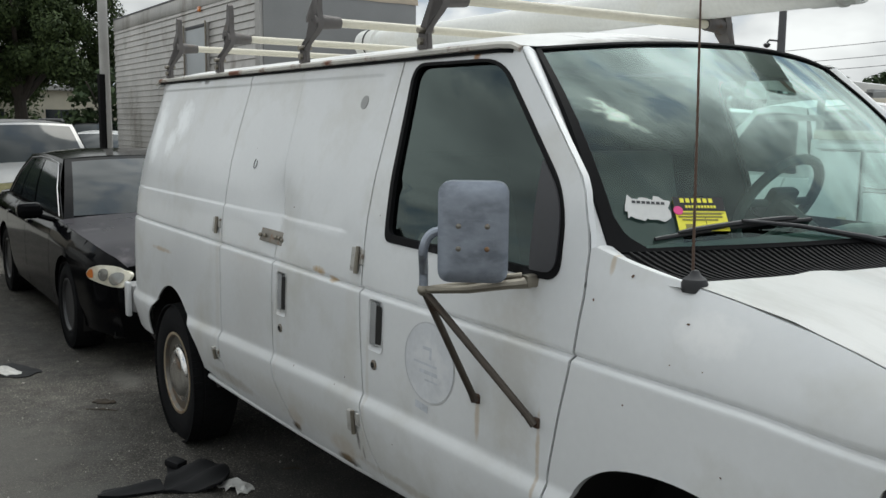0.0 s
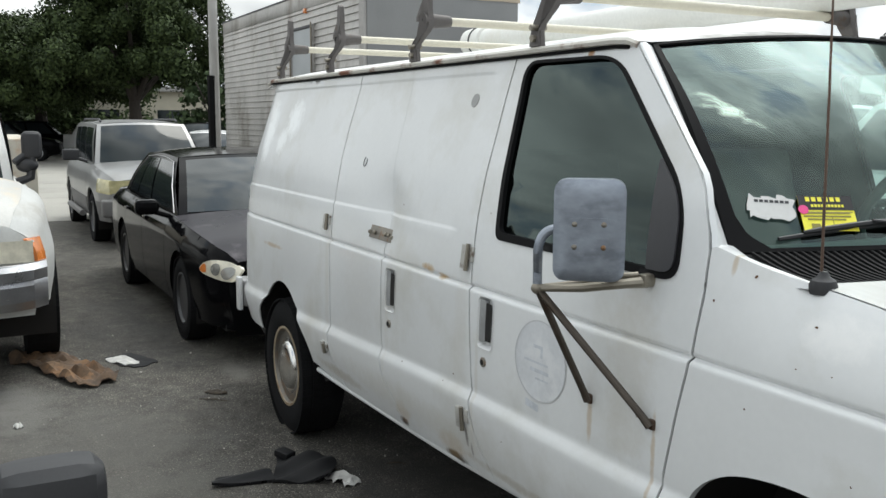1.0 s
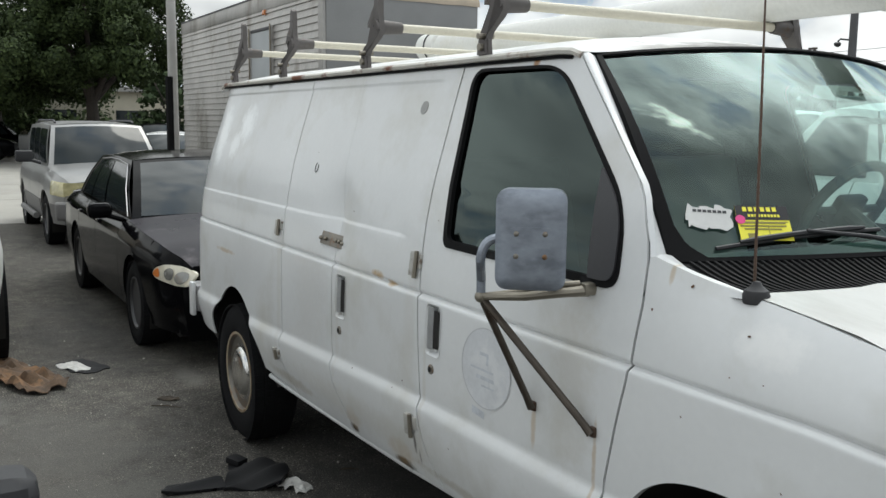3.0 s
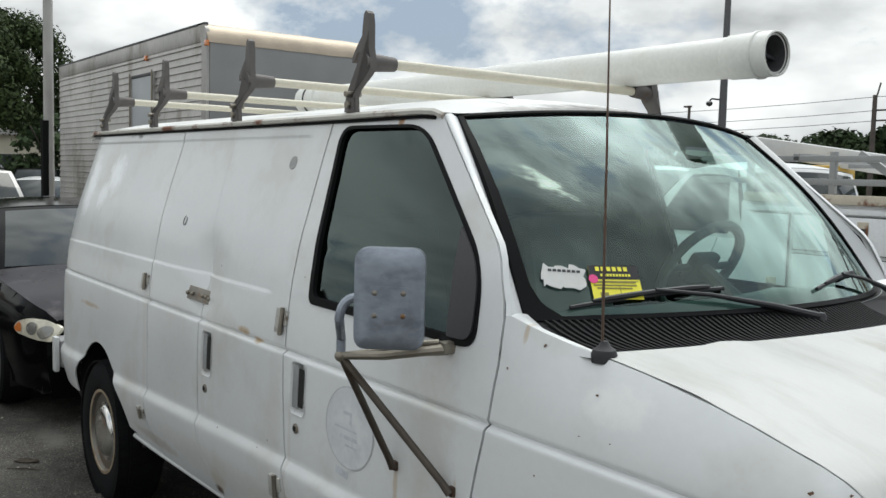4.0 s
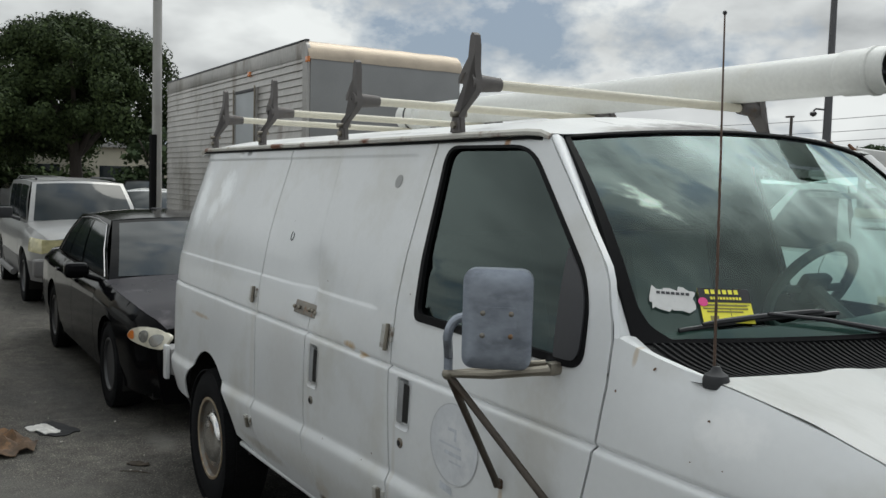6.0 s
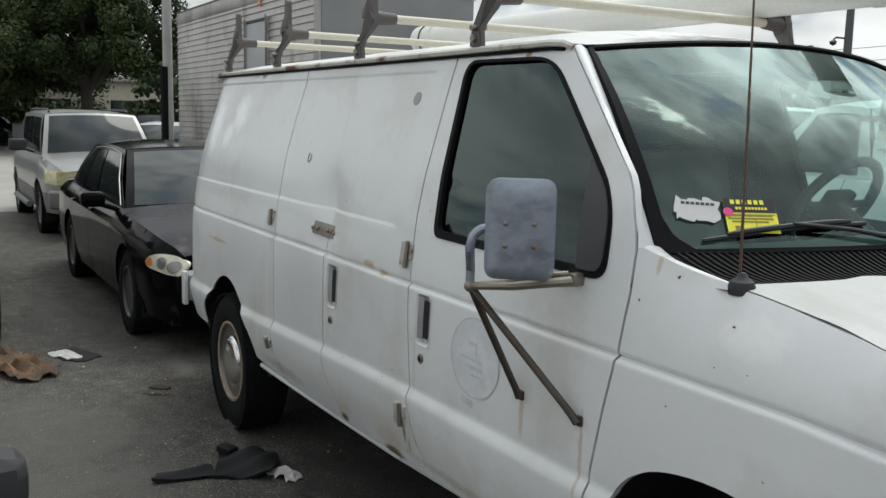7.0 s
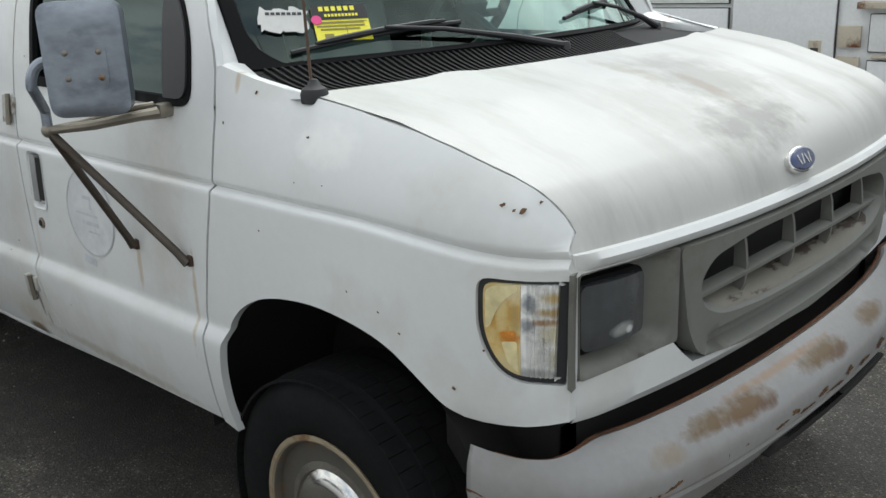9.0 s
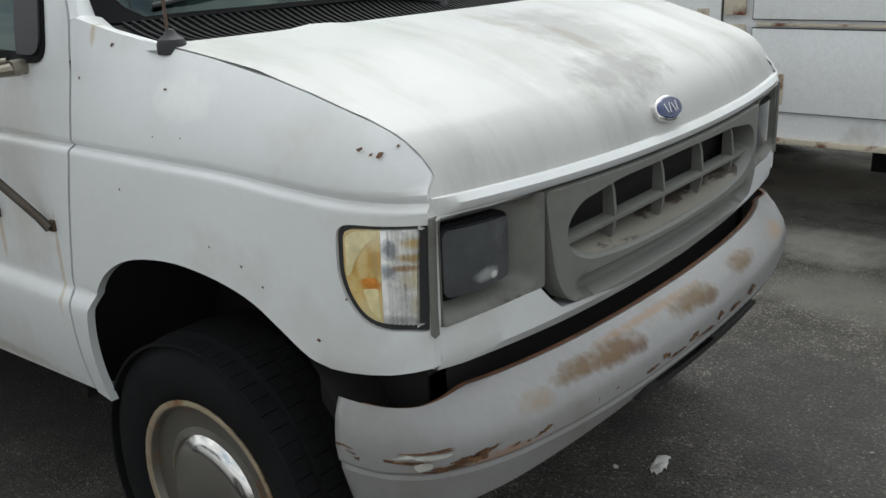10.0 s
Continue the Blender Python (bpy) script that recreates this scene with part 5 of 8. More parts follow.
FLAKES = ((0.025, 0.700, 0.05, 0.004, -0.1), (0.045, 0.690, 0.03, 0.003, -0.1), (0.165, 0.702, 0.17, 0.0035, -0.02), (0.215, 0.704, 0.06, 0.007, 0.0), (0.225, 0.713, 0.03, 0.006, -0.3), (0.14, 0.685, 0.11, 0.006, 0.0), (0.075, 0.681, 0.06, 0.006, 0.0), (0.26, 0.674, 0.13, 0.009, 0.15), (0.225, 0.665, 0.10, 0.006, 0.0),
          (0.30, 0.684, 0.08, 0.007, 0.2), (0.175, 0.718, 0.025, 0.005, 0.0), (0.37, 0.676, 0.025, 0.004, 0.1), (0.40, 0.673, 0.012, 0.004, 0.1), (0.44, 0.677, 0.05, 0.006, 0.15), (0.53, 0.678, 0.03, 0.005, 0.15), (0.56, 0.681, 0.03, 0.004, 0.15), (0.60, 0.683, 0.04, 0.007, 0.15), (0.67, 0.684, 0.025, 0.004, 0.1),
          (0.80, 0.676, 0.07, 0.006, 0.0), (0.86, 0.684, 0.05, 0.008, 0.0), (0.92, 0.672, 0.10, 0.005, 0.0), (0.99, 0.680, 0.06, 0.009, 0.0), (1.06, 0.672, 0.10, 0.006, 0.0), (1.14, 0.684, 0.05, 0.010, 0.0), (1.24, 0.674, 0.08, 0.008, 0.0), (1.36, 0.680, 0.07, 0.010, 0.0))
for t, z, w, h, tilt in FLAKES:
    for k in range(2 if w < 0.05 else 3):
        ct, cz = t + rng.uniform(-0.25, 0.25) * w * (k > 0), z + rng.uniform(-0.8, 0.8) * h * (k > 0)
        ww, hh = w * (0.5 if k == 0 else rng.uniform(0.15, 0.3)), h * (0.6 if k == 0 else rng.uniform(0.4, 0.9))
        poly = []
        for a in [2 * math.pi * q / 22 for q in range(22)]:
            rr = rng.uniform(0.55, 1.15)
            poly.append((max(0.004, ct + ww * rr * math.cos(a)), cz + hh * rng.uniform(0.4, 1.25) * math.sin(a) + tilt * ww * rr * math.cos(a)))
        bm = bmesh.new()
        panel(bm, poly, on_bumper, step=0.02, rim=None)
        part("paint_chip", bm, M_FLAKE, bumper)
for t, z, w, h in ((0.185, 0.676, 0.018, 0.012), (0.12, 0.697, 0.05, 0.006), (0.20, 0.694, 0.04, 0.005)):
    bm = bmesh.new()
    panel(bm, [(t + w * rng.uniform(0.7, 1.1) * math.cos(a), z + h * rng.uniform(0.6, 1.1) * math.sin(a)) for a in [2 * math.pi * q / 12 for q in range(12)]], lambda a, b: on_bumper(a, b, 0.0012), step=0.02, rim=None)
    part("bare_patch", bm, M_BUMPERFILM, bumper, "pale bare patch in the paint")

# door mirror on its tubular stay
M_DARKRUST = mat("dark_rust", (0.055, 0.030, 0.018), 0.7, var=0.3, scale=30)
M_BRONZE = mat("dull_bronze_tube", (0.075, 0.062, 0.050), 0.36, metal=0.6, var=0.2, scale=15, tint=(0.07, 0.045, 0.03), tint_at=0.55, tint_w=0.15, tscale=16)
door_mirror = new("door_mirror")
door_mirror.parent = van
door_mirror["label"] = "large grey metal door mirror on a tubular stay"
mc = Vector((-0.508, -1.116, 1.468))
mm = Matrix.Translation(mc) @ pose(0, 0, 0, 90, 0, 0) @ pose(0, 0, 0, 0, 52, 0)
shape = rounded([(-0.089, -0.128), (0.089, -0.128), (0.089, 0.128), (-0.089, 0.128)], 0.036, 6)
bm = bmesh.new()


def shell(a, b):
    k = (1 - (a / 0.091) ** 4) * (1 - (b / 0.13) ** 4)
    return mm @ Vector((a, b, 0.012 + 0.022 * max(0, k) ** 0.35))


panel(bm, shape, shell, step=0.014, rim=tuple((mm.to_3x3() @ Vector((0, 0, -0.055)))))
shell_ob = part("mirror_shell", bm, M_MIRROR, door_mirror, "brushed grey shell with four bolts")
panel_part("mirror_glass", grown(shape, -0.004), lambda a, b: mm @ Vector((a, b, -0.035)), mat("mirror_glass", (0.8, 0.8, 0.8), 0.03, metal=1.0, var=0.0, fine=0.0, rvar=0.0), door_mirror, rim=None)
for a, b in ((-0.036, 0.017), (0.036, 0.017), (-0.036, -0.040), (0.036, -0.040)):
    bm = bmesh.new()
    lathe(bm, [(0.007, -0.004), (0.007, 0.004), (0.004, 0.0065), (0, 0.007)], 10, "z")
    bm.transform(mm @ pose(a, b, 0.034))
    part("bolt", bm, M_ZINC, shell_ob)
panel_part("bolt_plate", rounded([(-0.052, -0.056), (0.052, -0.056), (0.052, 0.033), (-0.052, 0.033)], 0.012), lambda a, b: shell(a, b) + mm.to_3x3() @ Vector((0, 0, 0.0025)), M_MIRROR, shell_ob, step=0.02, rim=tuple(mm.to_3x3() @ Vector((0, 0, -0.004))))
knee = Vector((-0.672, -1.160, 1.296))
P = lambda v: tuple(v)
loop = [mm @ Vector((-0.080, 0.0, 0.0)), mm @ Vector((-0.122, 0.0, 0.0)), mm @ Vector((-0.128, -0.055, 0.0)), knee + Vector((0.0, 0, 0.05)), knee]
loop = [(1 - t) ** 2 * loop[0] + 2 * t * (1 - t) * loop[1] + t * t * loop[2] for t in span(0, 1, 9)] + [loop[3], loop[4]]
tube_part("stay_loop", [P(v) for v in loop], 0.0125, M_MIRROR, door_mirror)
tube_part("stay_arm", [P(knee), (-0.55, -1.10, 1.312), (-0.48, -1.02, 1.328), (-0.462, -0.965, 1.332)], [0.010, 0.012, 0.013, 0.017], M_STEEL, door_mirror)
tube_part("stay_arm", [P(knee + Vector((0.01, 0, 0.004))), (-0.60, -1.10, 1.315), (-0.50, -1.03, 1.345), (-0.472, -0.985, 1.350)], 0.008, M_STEEL, door_mirror)
for fx, fz in ((-0.660, 0.968), (-0.398, 0.972)):
    f = side(fx, fz)
    tube_part("stay_leg", [P(knee), P(knee.lerp(f, 0.06)), P(knee.lerp(f, 0.93) + Vector((0, -0.01, 0))), P(f + Vector((0.004, -0.012, -0.004)))], [0.009, 0.0105, 0.0105, 0.012], M_BRONZE, door_mirror, "bronze-coloured stay leg")
    bm = bmesh.new()
    on_side(bm, fx, fz, 0.024, 0.028, 0.010, 0.006)
    part("stay_foot", bm, M_DARKRUST, door_mirror, "rusted foot of the stay")
bm = bmesh.new()
bmesh.ops.create_uvsphere(bm, u_segments=12, v_segments=8, radius=0.017)
bm.transform(Matrix.Translation(knee))
part("stay_knuckle", bm, M_STEEL, door_mirror)
box_part("stay_bracket", (-0.482, -0.447, -0.985, -0.94, 1.318, 1.352), M_STEEL, door_mirror, "steel bracket on the door", bevel=0.01)

# aerial
aerial = new("aerial")
aerial.parent = van
aerial["label"] = "thin rusty radio aerial on a black base"
bm = bmesh.new()
lathe(bm, [(0.029, -0.016), (0.030, 0.002), (0.026, 0.013), (0.014, 0.021), (0.008, 0.032), (0, 0.034)], 20, "z", at=(0.010, -0.882, 1.390))
part("aerial_base", bm, M_BLACK, aerial)
tube_part("mast", [(0.006, -0.885, 1.41), (-0.005, -0.883, 1.8), (-0.018, -0.880, 2.195)], [0.0035, 0.0028, 0.0018], mat("rusty_mast", (0.12, 0.08, 0.06), 0.5, metal=0.6), aerial, seg=6)
bm = bmesh.new()
bmesh.ops.create_uvsphere(bm, u_segments=8, v_segments=6, radius=0.005)
bm.transform(Matrix.Translation((-0.018, -0.880, 2.197)))
part("mast_tip", bm, M_BLACK, aerial)


# wipers
def wiper(u0, v0, u1, v1, pivot_u, name):
    w = new(name)
    w.parent = van
    w["label"] = "black windscreen wiper with faded arm"
    n = Vector((0.66, 0, 0.72)).normalized()
    a, b = screen(u0, v0, 0.012), screen(u1, v1, 0.012)
    tube_part("blade", [tuple(a.lerp(b, t) + n * (0.006 - 0.01 * (2 * t - 1) ** 2)) for t in span(0, 1, 9)], 0.006, M_BLACK, w, seg=6)
    tube_part("blade_frame", [tuple(a.lerp(b, t) + n * (0.020 - 0.012 * (2 * t - 1) ** 2)) for t in span(0.12, 0.88, 9)], [0.004] + [0.007] * 7 + [0.004], M_BLACK, w, seg=6)
    mid = a.lerp(b, 0.5) + n * 0.028
    piv = cowl(pivot_u, 0.30) + Vector((0, 0, 0.008))
    tube_part("arm", [tuple(mid), tuple(mid.lerp(piv, 0.3) + n * 0.014), tuple(mid.lerp(piv, 0.7) + n * 0.012), tuple(piv)], [0.005, 0.006, 0.009, 0.012], M_BLACK, w, seg=8)
    bm = bmesh.new()
    lathe(bm, [(0.016, -0.06), (0.016, 0.004), (0.012, 0.012), (0, 0.013)], 14, "z", at=tuple(piv))
    part("pivot", bm, M_GREYTRIM, w)


wiper(-0.885, 0.035, -0.36, 0.085, -0.01, "wiper")
wiper(0.10, 0.055, 0.52, 0.095, 0.88, "wiper")

# papers behind the glass
def pane_at(u, v, off):
    e = 0.01
    a, b = screen(u + e, v, off) - screen(u - e, v, off), screen(u, v + e, off) - screen(u, v - e, off)
    a.normalize()
    n = a.cross(b).normalized()
    return Matrix.Translation(screen(u, v, off)) @ Matrix((a, n.cross(a), n)).transposed().to_4x4()


M_YELLOW = mat("yellow_ticket", (0.85, 0.78, 0.06), 0.5, var=0.03)
M_TICKET_BLACK = mat("ticket_black", (0.01, 0.01, 0.012), 0.5, var=0.0)
M_INK = mat("faded_ink", (0.25, 0.22, 0.05), 0.6)
M_PAPER = mat("torn_white_paper", (0.62, 0.62, 0.60), 0.7, var=0.05, tint=(0.62, 0.62, 0.60), tint_at=0.55, tint_w=0.2, tscale=30)
tk = pane_at(-0.725, 0.125, 0.008) @ pose(0, 0, 0, 0, 0, -3)


def flat(name, w, h, x, y, z, material, parent, label="", m=tk, ragged=0.0, seed=1):
    w, h, x, y = 0.75 * w, 0.75 * h, 0.75 * x, 0.75 * y
    r = random.Random(seed)
    pts = [(x - w / 2, y - h / 2), (x + w / 2, y - h / 2), (x + w / 2, y + h / 2), (x - w / 2, y + h / 2)]
    if ragged:
        pts = [(px + r.uniform(-ragged, ragged), py + r.uniform(-ragged, ragged)) for px, py in dense(pts, 0.012)]
    bm = bmesh.new()
    panel(bm, pts, lambda a, b: m @ Vector((a, b, z)), step=0.05, rim=tuple(m.to_3x3() @ Vector((0, 0, -0.0006))))
    return part(name, bm, material, parent, label)


ticket = flat("ticket", 0.185, 0.135, 0, 0, 0, M_YELLOW, None, m=tk)
tagged(ticket, "yellow and black paper lot ticket stuck in the windscreen", "ticket")
flat("ticket_header", 0.185, 0.056, 0, 0.040, 0.001, M_TICKET_BLACK, ticket, "black header")
flat("ticket_rule", 0.170, 0.003, 0.0, 0.004, 0.001, M_INK, ticket)
flat("ticket_rule", 0.002, 0.055, 0.012, -0.036, 0.001, M_INK, ticket)
for i, w in enumerate((0.15, 0.16, 0.13)):
    flat("ticket_bar", w, 0.006, -0.004 * i, 0.0 - 0.012 * i, 0.0012, M_INK, ticket)
flat("ticket_bar", 0.03, 0.022, -0.05, -0.052, 0.0012, M_INK, ticket)
M_WORD = mat("ticket_yellow_ink", (0.85, 0.78, 0.06), 0.5, var=0.0)
for i in range(6):
    flat("ticket_bar", 0.014, 0.017, -0.060 + 0.021 * i, 0.053, 0.002, M_WORD, ticket)
for i in range(10):
    flat("ticket_bar", 0.008, 0.010, -0.048 + 0.0115 * i, 0.028, 0.002, M_WORD, ticket)
bm = bmesh.new()
lathe(bm, [(0.013, 0), (0.013, 0.0015), (0, 0.0015)], 16, "z")
bm.transform(tk @ pose(-0.061, 0.009, 0.001))
part("pink_dot", bm, mat("pink_sticker", (0.75, 0.06, 0.25), 0.5), ticket)
pm = pane_at(-0.872, 0.155, 0.008) @ pose(0, 0, 0, 0, 0, -6)
paper = flat("torn_sticker", 0.150, 0.085, 0, 0, 0, M_PAPER, None, m=pm, ragged=0.0075, seed=9)
tagged(paper, "torn white paper sticker on the windscreen", "sticker")
for i in range(7):
    flat("sticker_bar", 0.013, 0.010, -0.052 + 0.017 * i, 0.022, 0.001, M_GREYTRIM, paper, m=pm)

# dark mirror pad high on the glass
bm = bmesh.new()
panel(bm, [(0.03, 0.80), (0.21, 0.80), (0.17, 0.985), (0.01, 0.985)], lambda u, v: screen(u, v, -0.0025), step=0.04, rim=(0.0, 0, -0.001))
part("mirror_pad", bm, M_DARK, windscreen, "black pad at the top of the windscreen")

# cab inside
bm = bmesh.new()
grid(bm, lambda u, v: Vector((-0.02 - 0.25 * u * u - 0.62 * v + 0.1 * v * u * u, (0.86 - 0.06 * v) * u, 1.425 - 0.012 * u * u - 0.05 * v - (0.30 * max(0, v - 0.8) / 0.2))), span(-1, 1, 21), span(0, 1, 11))
part("dashboard", bm, mat("grey_green_dash", (0.20, 0.225, 0.21), 0.7, var=0.1), van, "grey dashboard")
for s in (-1, 1):
    seat = new("seat")
    seat.parent = van
    bm = bmesh.new()
    box(bm, -1.42, -0.95, s * 0.47 - 0.25, s * 0.47 + 0.25, 0.88, 1.08, 0.05, 3)
    part("cushion", bm, M_SEAT, seat)
    bm = bmesh.new()
    box(bm, -0.07, 0.07, -0.25, 0.25, 0, 0.62, 0.05, 3, m=pose(-1.43, s * 0.47, 1.02, 0, -14, 0))
    part("backrest", bm, M_SEAT, seat)
steer = new("steering_wheel")
steer.parent = van
bm = bmesh.new()
sw = pose(-0.735, 0.42, 1.465, 0, -58, 0)
tube(bm, [tuple(sw @ Vector((0.19 * math.cos(a), 0.19 * math.sin(a), 0))) for a in [2 * math.pi * k / 32 for k in range(33)]], 0.019, 8)
part("steering_rim", bm, M_SEAT, steer)
bm = bmesh.new()
box(bm, -0.06, 0.06, -0.07, 0.07, -0.02, 0.02, 0.015, m=sw)
tube(bm, [tuple(sw @ Vector((0, -0.18, 0))), tuple(sw @ Vector((0, 0.18, 0)))], 0.015, 8)
tube(bm, [tuple(sw @ Vector((0, 0, 0))), tuple(sw @ Vector((0.0, 0, -0.4)))], 0.03, 8)
part("steering_hub", bm, M_INTERIOR, steer)
# mesh bulkhead behind the seats
bulk = new("bulkhead")
bulk.parent = van
bm = bmesh.new()
grid(bm, lambda u, v: Vector((-1.70, u * (0.93 - 0.17 * smoothstep(0.5, 1, v)), 0.56 + 1.40 * v)), span(-1, 1, 3), span(0, 1, 9))
part("bulkhead_panel", bm, M_DARK, bulk, "dark partition behind the seats")

# ---------------------------------------------------------------- ladder rack and pipe
rack = thing("ladder_rack", "weathered ladder rack with cream tubes on the van's roof", "rack")


def rack_foot(x, s, parent):
    ft = new("rack_bracket")
    ft.parent = parent
    y0 = s * 0.775
    out = [(-0.030, 0.0), (0.028, 0.0), (0.022, 0.05), (0.030, 0.10), (0.038, 0.15), (0.030, 0.19), (0.022, 0.22), (0.020, 0.30), (0.013, 0.335), (0.0, 0.345), (-0.012, 0.335), (-0.018, 0.30), (-0.022, 0.262), (-0.052, 0.232), (-0.082, 0.196), (-0.084, 0.176), (-0.070, 0.186), (-0.050, 0.208), (-0.034, 0.212), (-0.038, 0.16), (-0.026, 0.11), (-0.020, 0.06)]
    # bracket plate lies across the van: wide along x
    bm = bmesh.new()
    panel(bm, out, lambda a, b: Vector((x + a, y0 - s * 0.0 + s * -0.012 - s * 0.06 * smoothstep(0.05, 0.16, b), 1.985 + b)), step=0.03, rim=(0, s * 0.026, 0))
    bmesh.ops.holes_fill(bm, edges=[e for e in bm.edges if len(e.link_faces) == 1])
    part("upright", bm, M_CAST, ft)
    yin = y0 - s * 0.065
    tube_part("socket", [(x, yin + s * 0.03, 2.155), (x + 0.0, yin - s * 0.03, 2.157), (x, yin - s * 0.10, 2.158)], [0.036, 0.030, 0.025], M_CAST, ft, seg=12)
    bm = bmesh.new()
    lathe(bm, [(0.013, 0), (0.013, s * 0.004), (0, s * 0.004)], 12, "y", at=(x - 0.004, yin + s * 0.031, 2.155))
    part("socket_bolt", bm, M_DARK, ft)
    bm = bmesh.new()
    box(bm, x - 0.03, x + 0.03, y0 - 0.008, y0 + 0.008, 1.965, 2.035, 0.004)
    part("gutter_clamp", bm, M_CAST, ft)
    tube_part("clamp_bolt", [(x, y0 + s * 0.03, 2.045), (x, y0 - s * 0.03, 2.047)], 0.010, M_STEEL, ft, seg=8)
    tube_part("clamp_nut", [(x, y0 + s * 0.012, 2.010), (x, y0 + s * 0.026, 2.010)], 0.013, M_STEEL, ft, seg=6)


for x in (-1.275, -2.210, -3.215, -4.035):
    for s in (-1, 1):
        rack_foot(x, s, rack)
    tube_part("crossbar", [(x, -0.64, 2.158), (x, 0.64, 2.158)], 0.0185, M_BAR, rack, "cream crossbar", seg=12)
pipe = thing("pipe_carrier", "long white plastic pipe lying on the ladder rack", "pipe")
px0, px1, py, pz = -4.15, -0.575, 0.595, 2.2555
bm = bmesh.new()
r = 0.079
lathe(bm, [(r - 0.012, px1 - 0.01), (r, px1 - 0.012), (r, px0 + 0.06), (r - 0.012, px0 + 0.05)], 32, "x", at=(0, py, pz), closed=False)
body = part("pipe_body", bm, M_PVC, pipe)
bm = bmesh.new()
lathe(bm, [(r - 0.001, px1 - 0.20), (r + 0.005, px1 - 0.19), (r + 0.006, px1 - 0.078), (r + 0.011, px1 - 0.074), (r + 0.011, px1 - 0.062), (r + 0.005, px1 - 0.058), (r + 0.005, px1), (r - 0.001, px1 + 0.003), (r - 0.004, px1 - 0.004)], 36, "x", at=(0, py, pz), closed=False)
part("pipe_collar", bm, M_PVC, pipe, "open collar at the pipe's end")
bm = bmesh.new()
lathe(bm, [(0, px1 - 0.094), (r - 0.022, px1 - 0.094), (r - 0.022, px1 - 0.09), (0, px1 - 0.088)], 24, "x", at=(0, py, pz))
part("end_plug", bm, M_DARK, pipe)
bm = bmesh.new()
lathe(bm, [(r - 0.003, px1 - 0.002), (r - 0.005, px1 - 0.092)], 36, "x", at=(0, py, pz), closed=False)
part("end_liner", bm, mat("grimy_grey_liner", (0.10, 0.10, 0.105), 0.6, var=0.3, scale=20), pipe, "grimy grey inside of the pipe's end")
bm = bmesh.new()
for a in (20, 140, 260):
    box(bm, px1 - 0.07, px1 - 0.05, -0.006, 0.006, 0, r - 0.016, 0, m=Matrix.Translation((0, py, pz)) @ Matrix.Rotation(radians(a), 4, "X"))
part("plug_spider", bm, M_GREYTRIM, pipe)
bm = bmesh.new()
lathe(bm, [(r + 0.014, px0), (r + 0.016, px0 + 0.03), (r + 0.016, px0 + 0.22), (r - 0.005, px0 + 0.23)], 32, "x", at=(0, py, pz))
part("pipe_cap", bm, M_PVC, pipe, "thicker rear cap")
bm = bmesh.new()
tube(bm, [(px0 + 0.12, py + (r + 0.018) * math.cos(a), pz + (r + 0.018) * math.sin(a)) for a in [2 * math.pi * k / 24 for k in range(25)]], 0.006, 6)
part("strap", bm, M_BLACK, pipe)


# ---------------------------------------------------------------- other vehicles
M_BLACKCAR = mat("black_car_paint", (0.004, 0.004, 0.0045), 0.10, var=0.15, rvar=0.04, spec=0.05)
M_BLACKHOOD = mat("scuffed_black_hood", (0.030, 0.027, 0.031), 0.30, var=0.3, scale=3, tint=(0.095, 0.085, 0.092), tint_at=0.56, tint_w=0.12, tscale=3.4, spec=0.12)
M_SILVER = mat("dull_silver_paint", (0.27, 0.268, 0.26), 0.35, metal=0.3, var=0.1, coat=0.3)
M_CLADDING = mat("grey_cladding", (0.16, 0.155, 0.15), 0.6, var=0.1)
M_WHITECAR = mat("white_car_paint", (0.74, 0.74, 0.73), 0.3, var=0.05, coat=0.4)
M_PICKUP = mat("chalky_white_paint", (0.52, 0.52, 0.50), 0.5, var=0.1, tint=(0.40, 0.38, 0.34), tint_at=0.55, tint_w=0.2, tscale=3)
M_PEEL = mat("peeling_white_hood", (0.50, 0.49, 0.46), 0.45, var=0.06, tint=(0.62, 0.50, 0.33), tint_at=0.50, tint_w=0.16, tscale=1.7)
M_SERVICE = mat("service_body_paint", (0.82, 0.83, 0.84), 0.5, var=0.05, scale=1.5, tint=(0.50, 0.47, 0.42), tint_at=0.60, tint_w=0.2, tscale=2.5)
M_CARGLASS = mat("car_glass", (0.022, 0.028, 0.03), 0.06, var=0.1, rvar=0.03, spec=0.2)
M_CARLENS = mat("cloudy_lamp_lens", (0.66, 0.62, 0.50), 0.2, var=0.2, scale=14, coat=0.6)
M_YELLOWLENS = mat("yellowed_lamp_lens", (0.52, 0.47, 0.26), 0.25, var=0.25, scale=12, coat=0.5)
M_ORANGELENS = mat("orange_lamp_lens", (0.70, 0.22, 0.05), 0.25, var=0.15, scale=12, coat=0.5)
M_DARKRIM = mat("dark_wheel_cover", (0.07, 0.07, 0.072), 0.4, metal=0.4, var=0.2)
M_REFLECT = mat("dull_reflector", (0.30, 0.295, 0.27), 0.25, metal=0.5, var=0.2, scale=20)
M_ALLOY = mat("dull_alloy", (0.34, 0.34, 0.35), 0.35, metal=0.7, var=0.15)
M_BUMPERSTEEL = mat("scratched_chrome_bumper", (0.34, 0.34, 0.35), 0.30, metal=0.85, var=0.1, tint=(0.30, 0.29, 0.28), tint_at=0.55, tint_w=0.2, tscale=4)


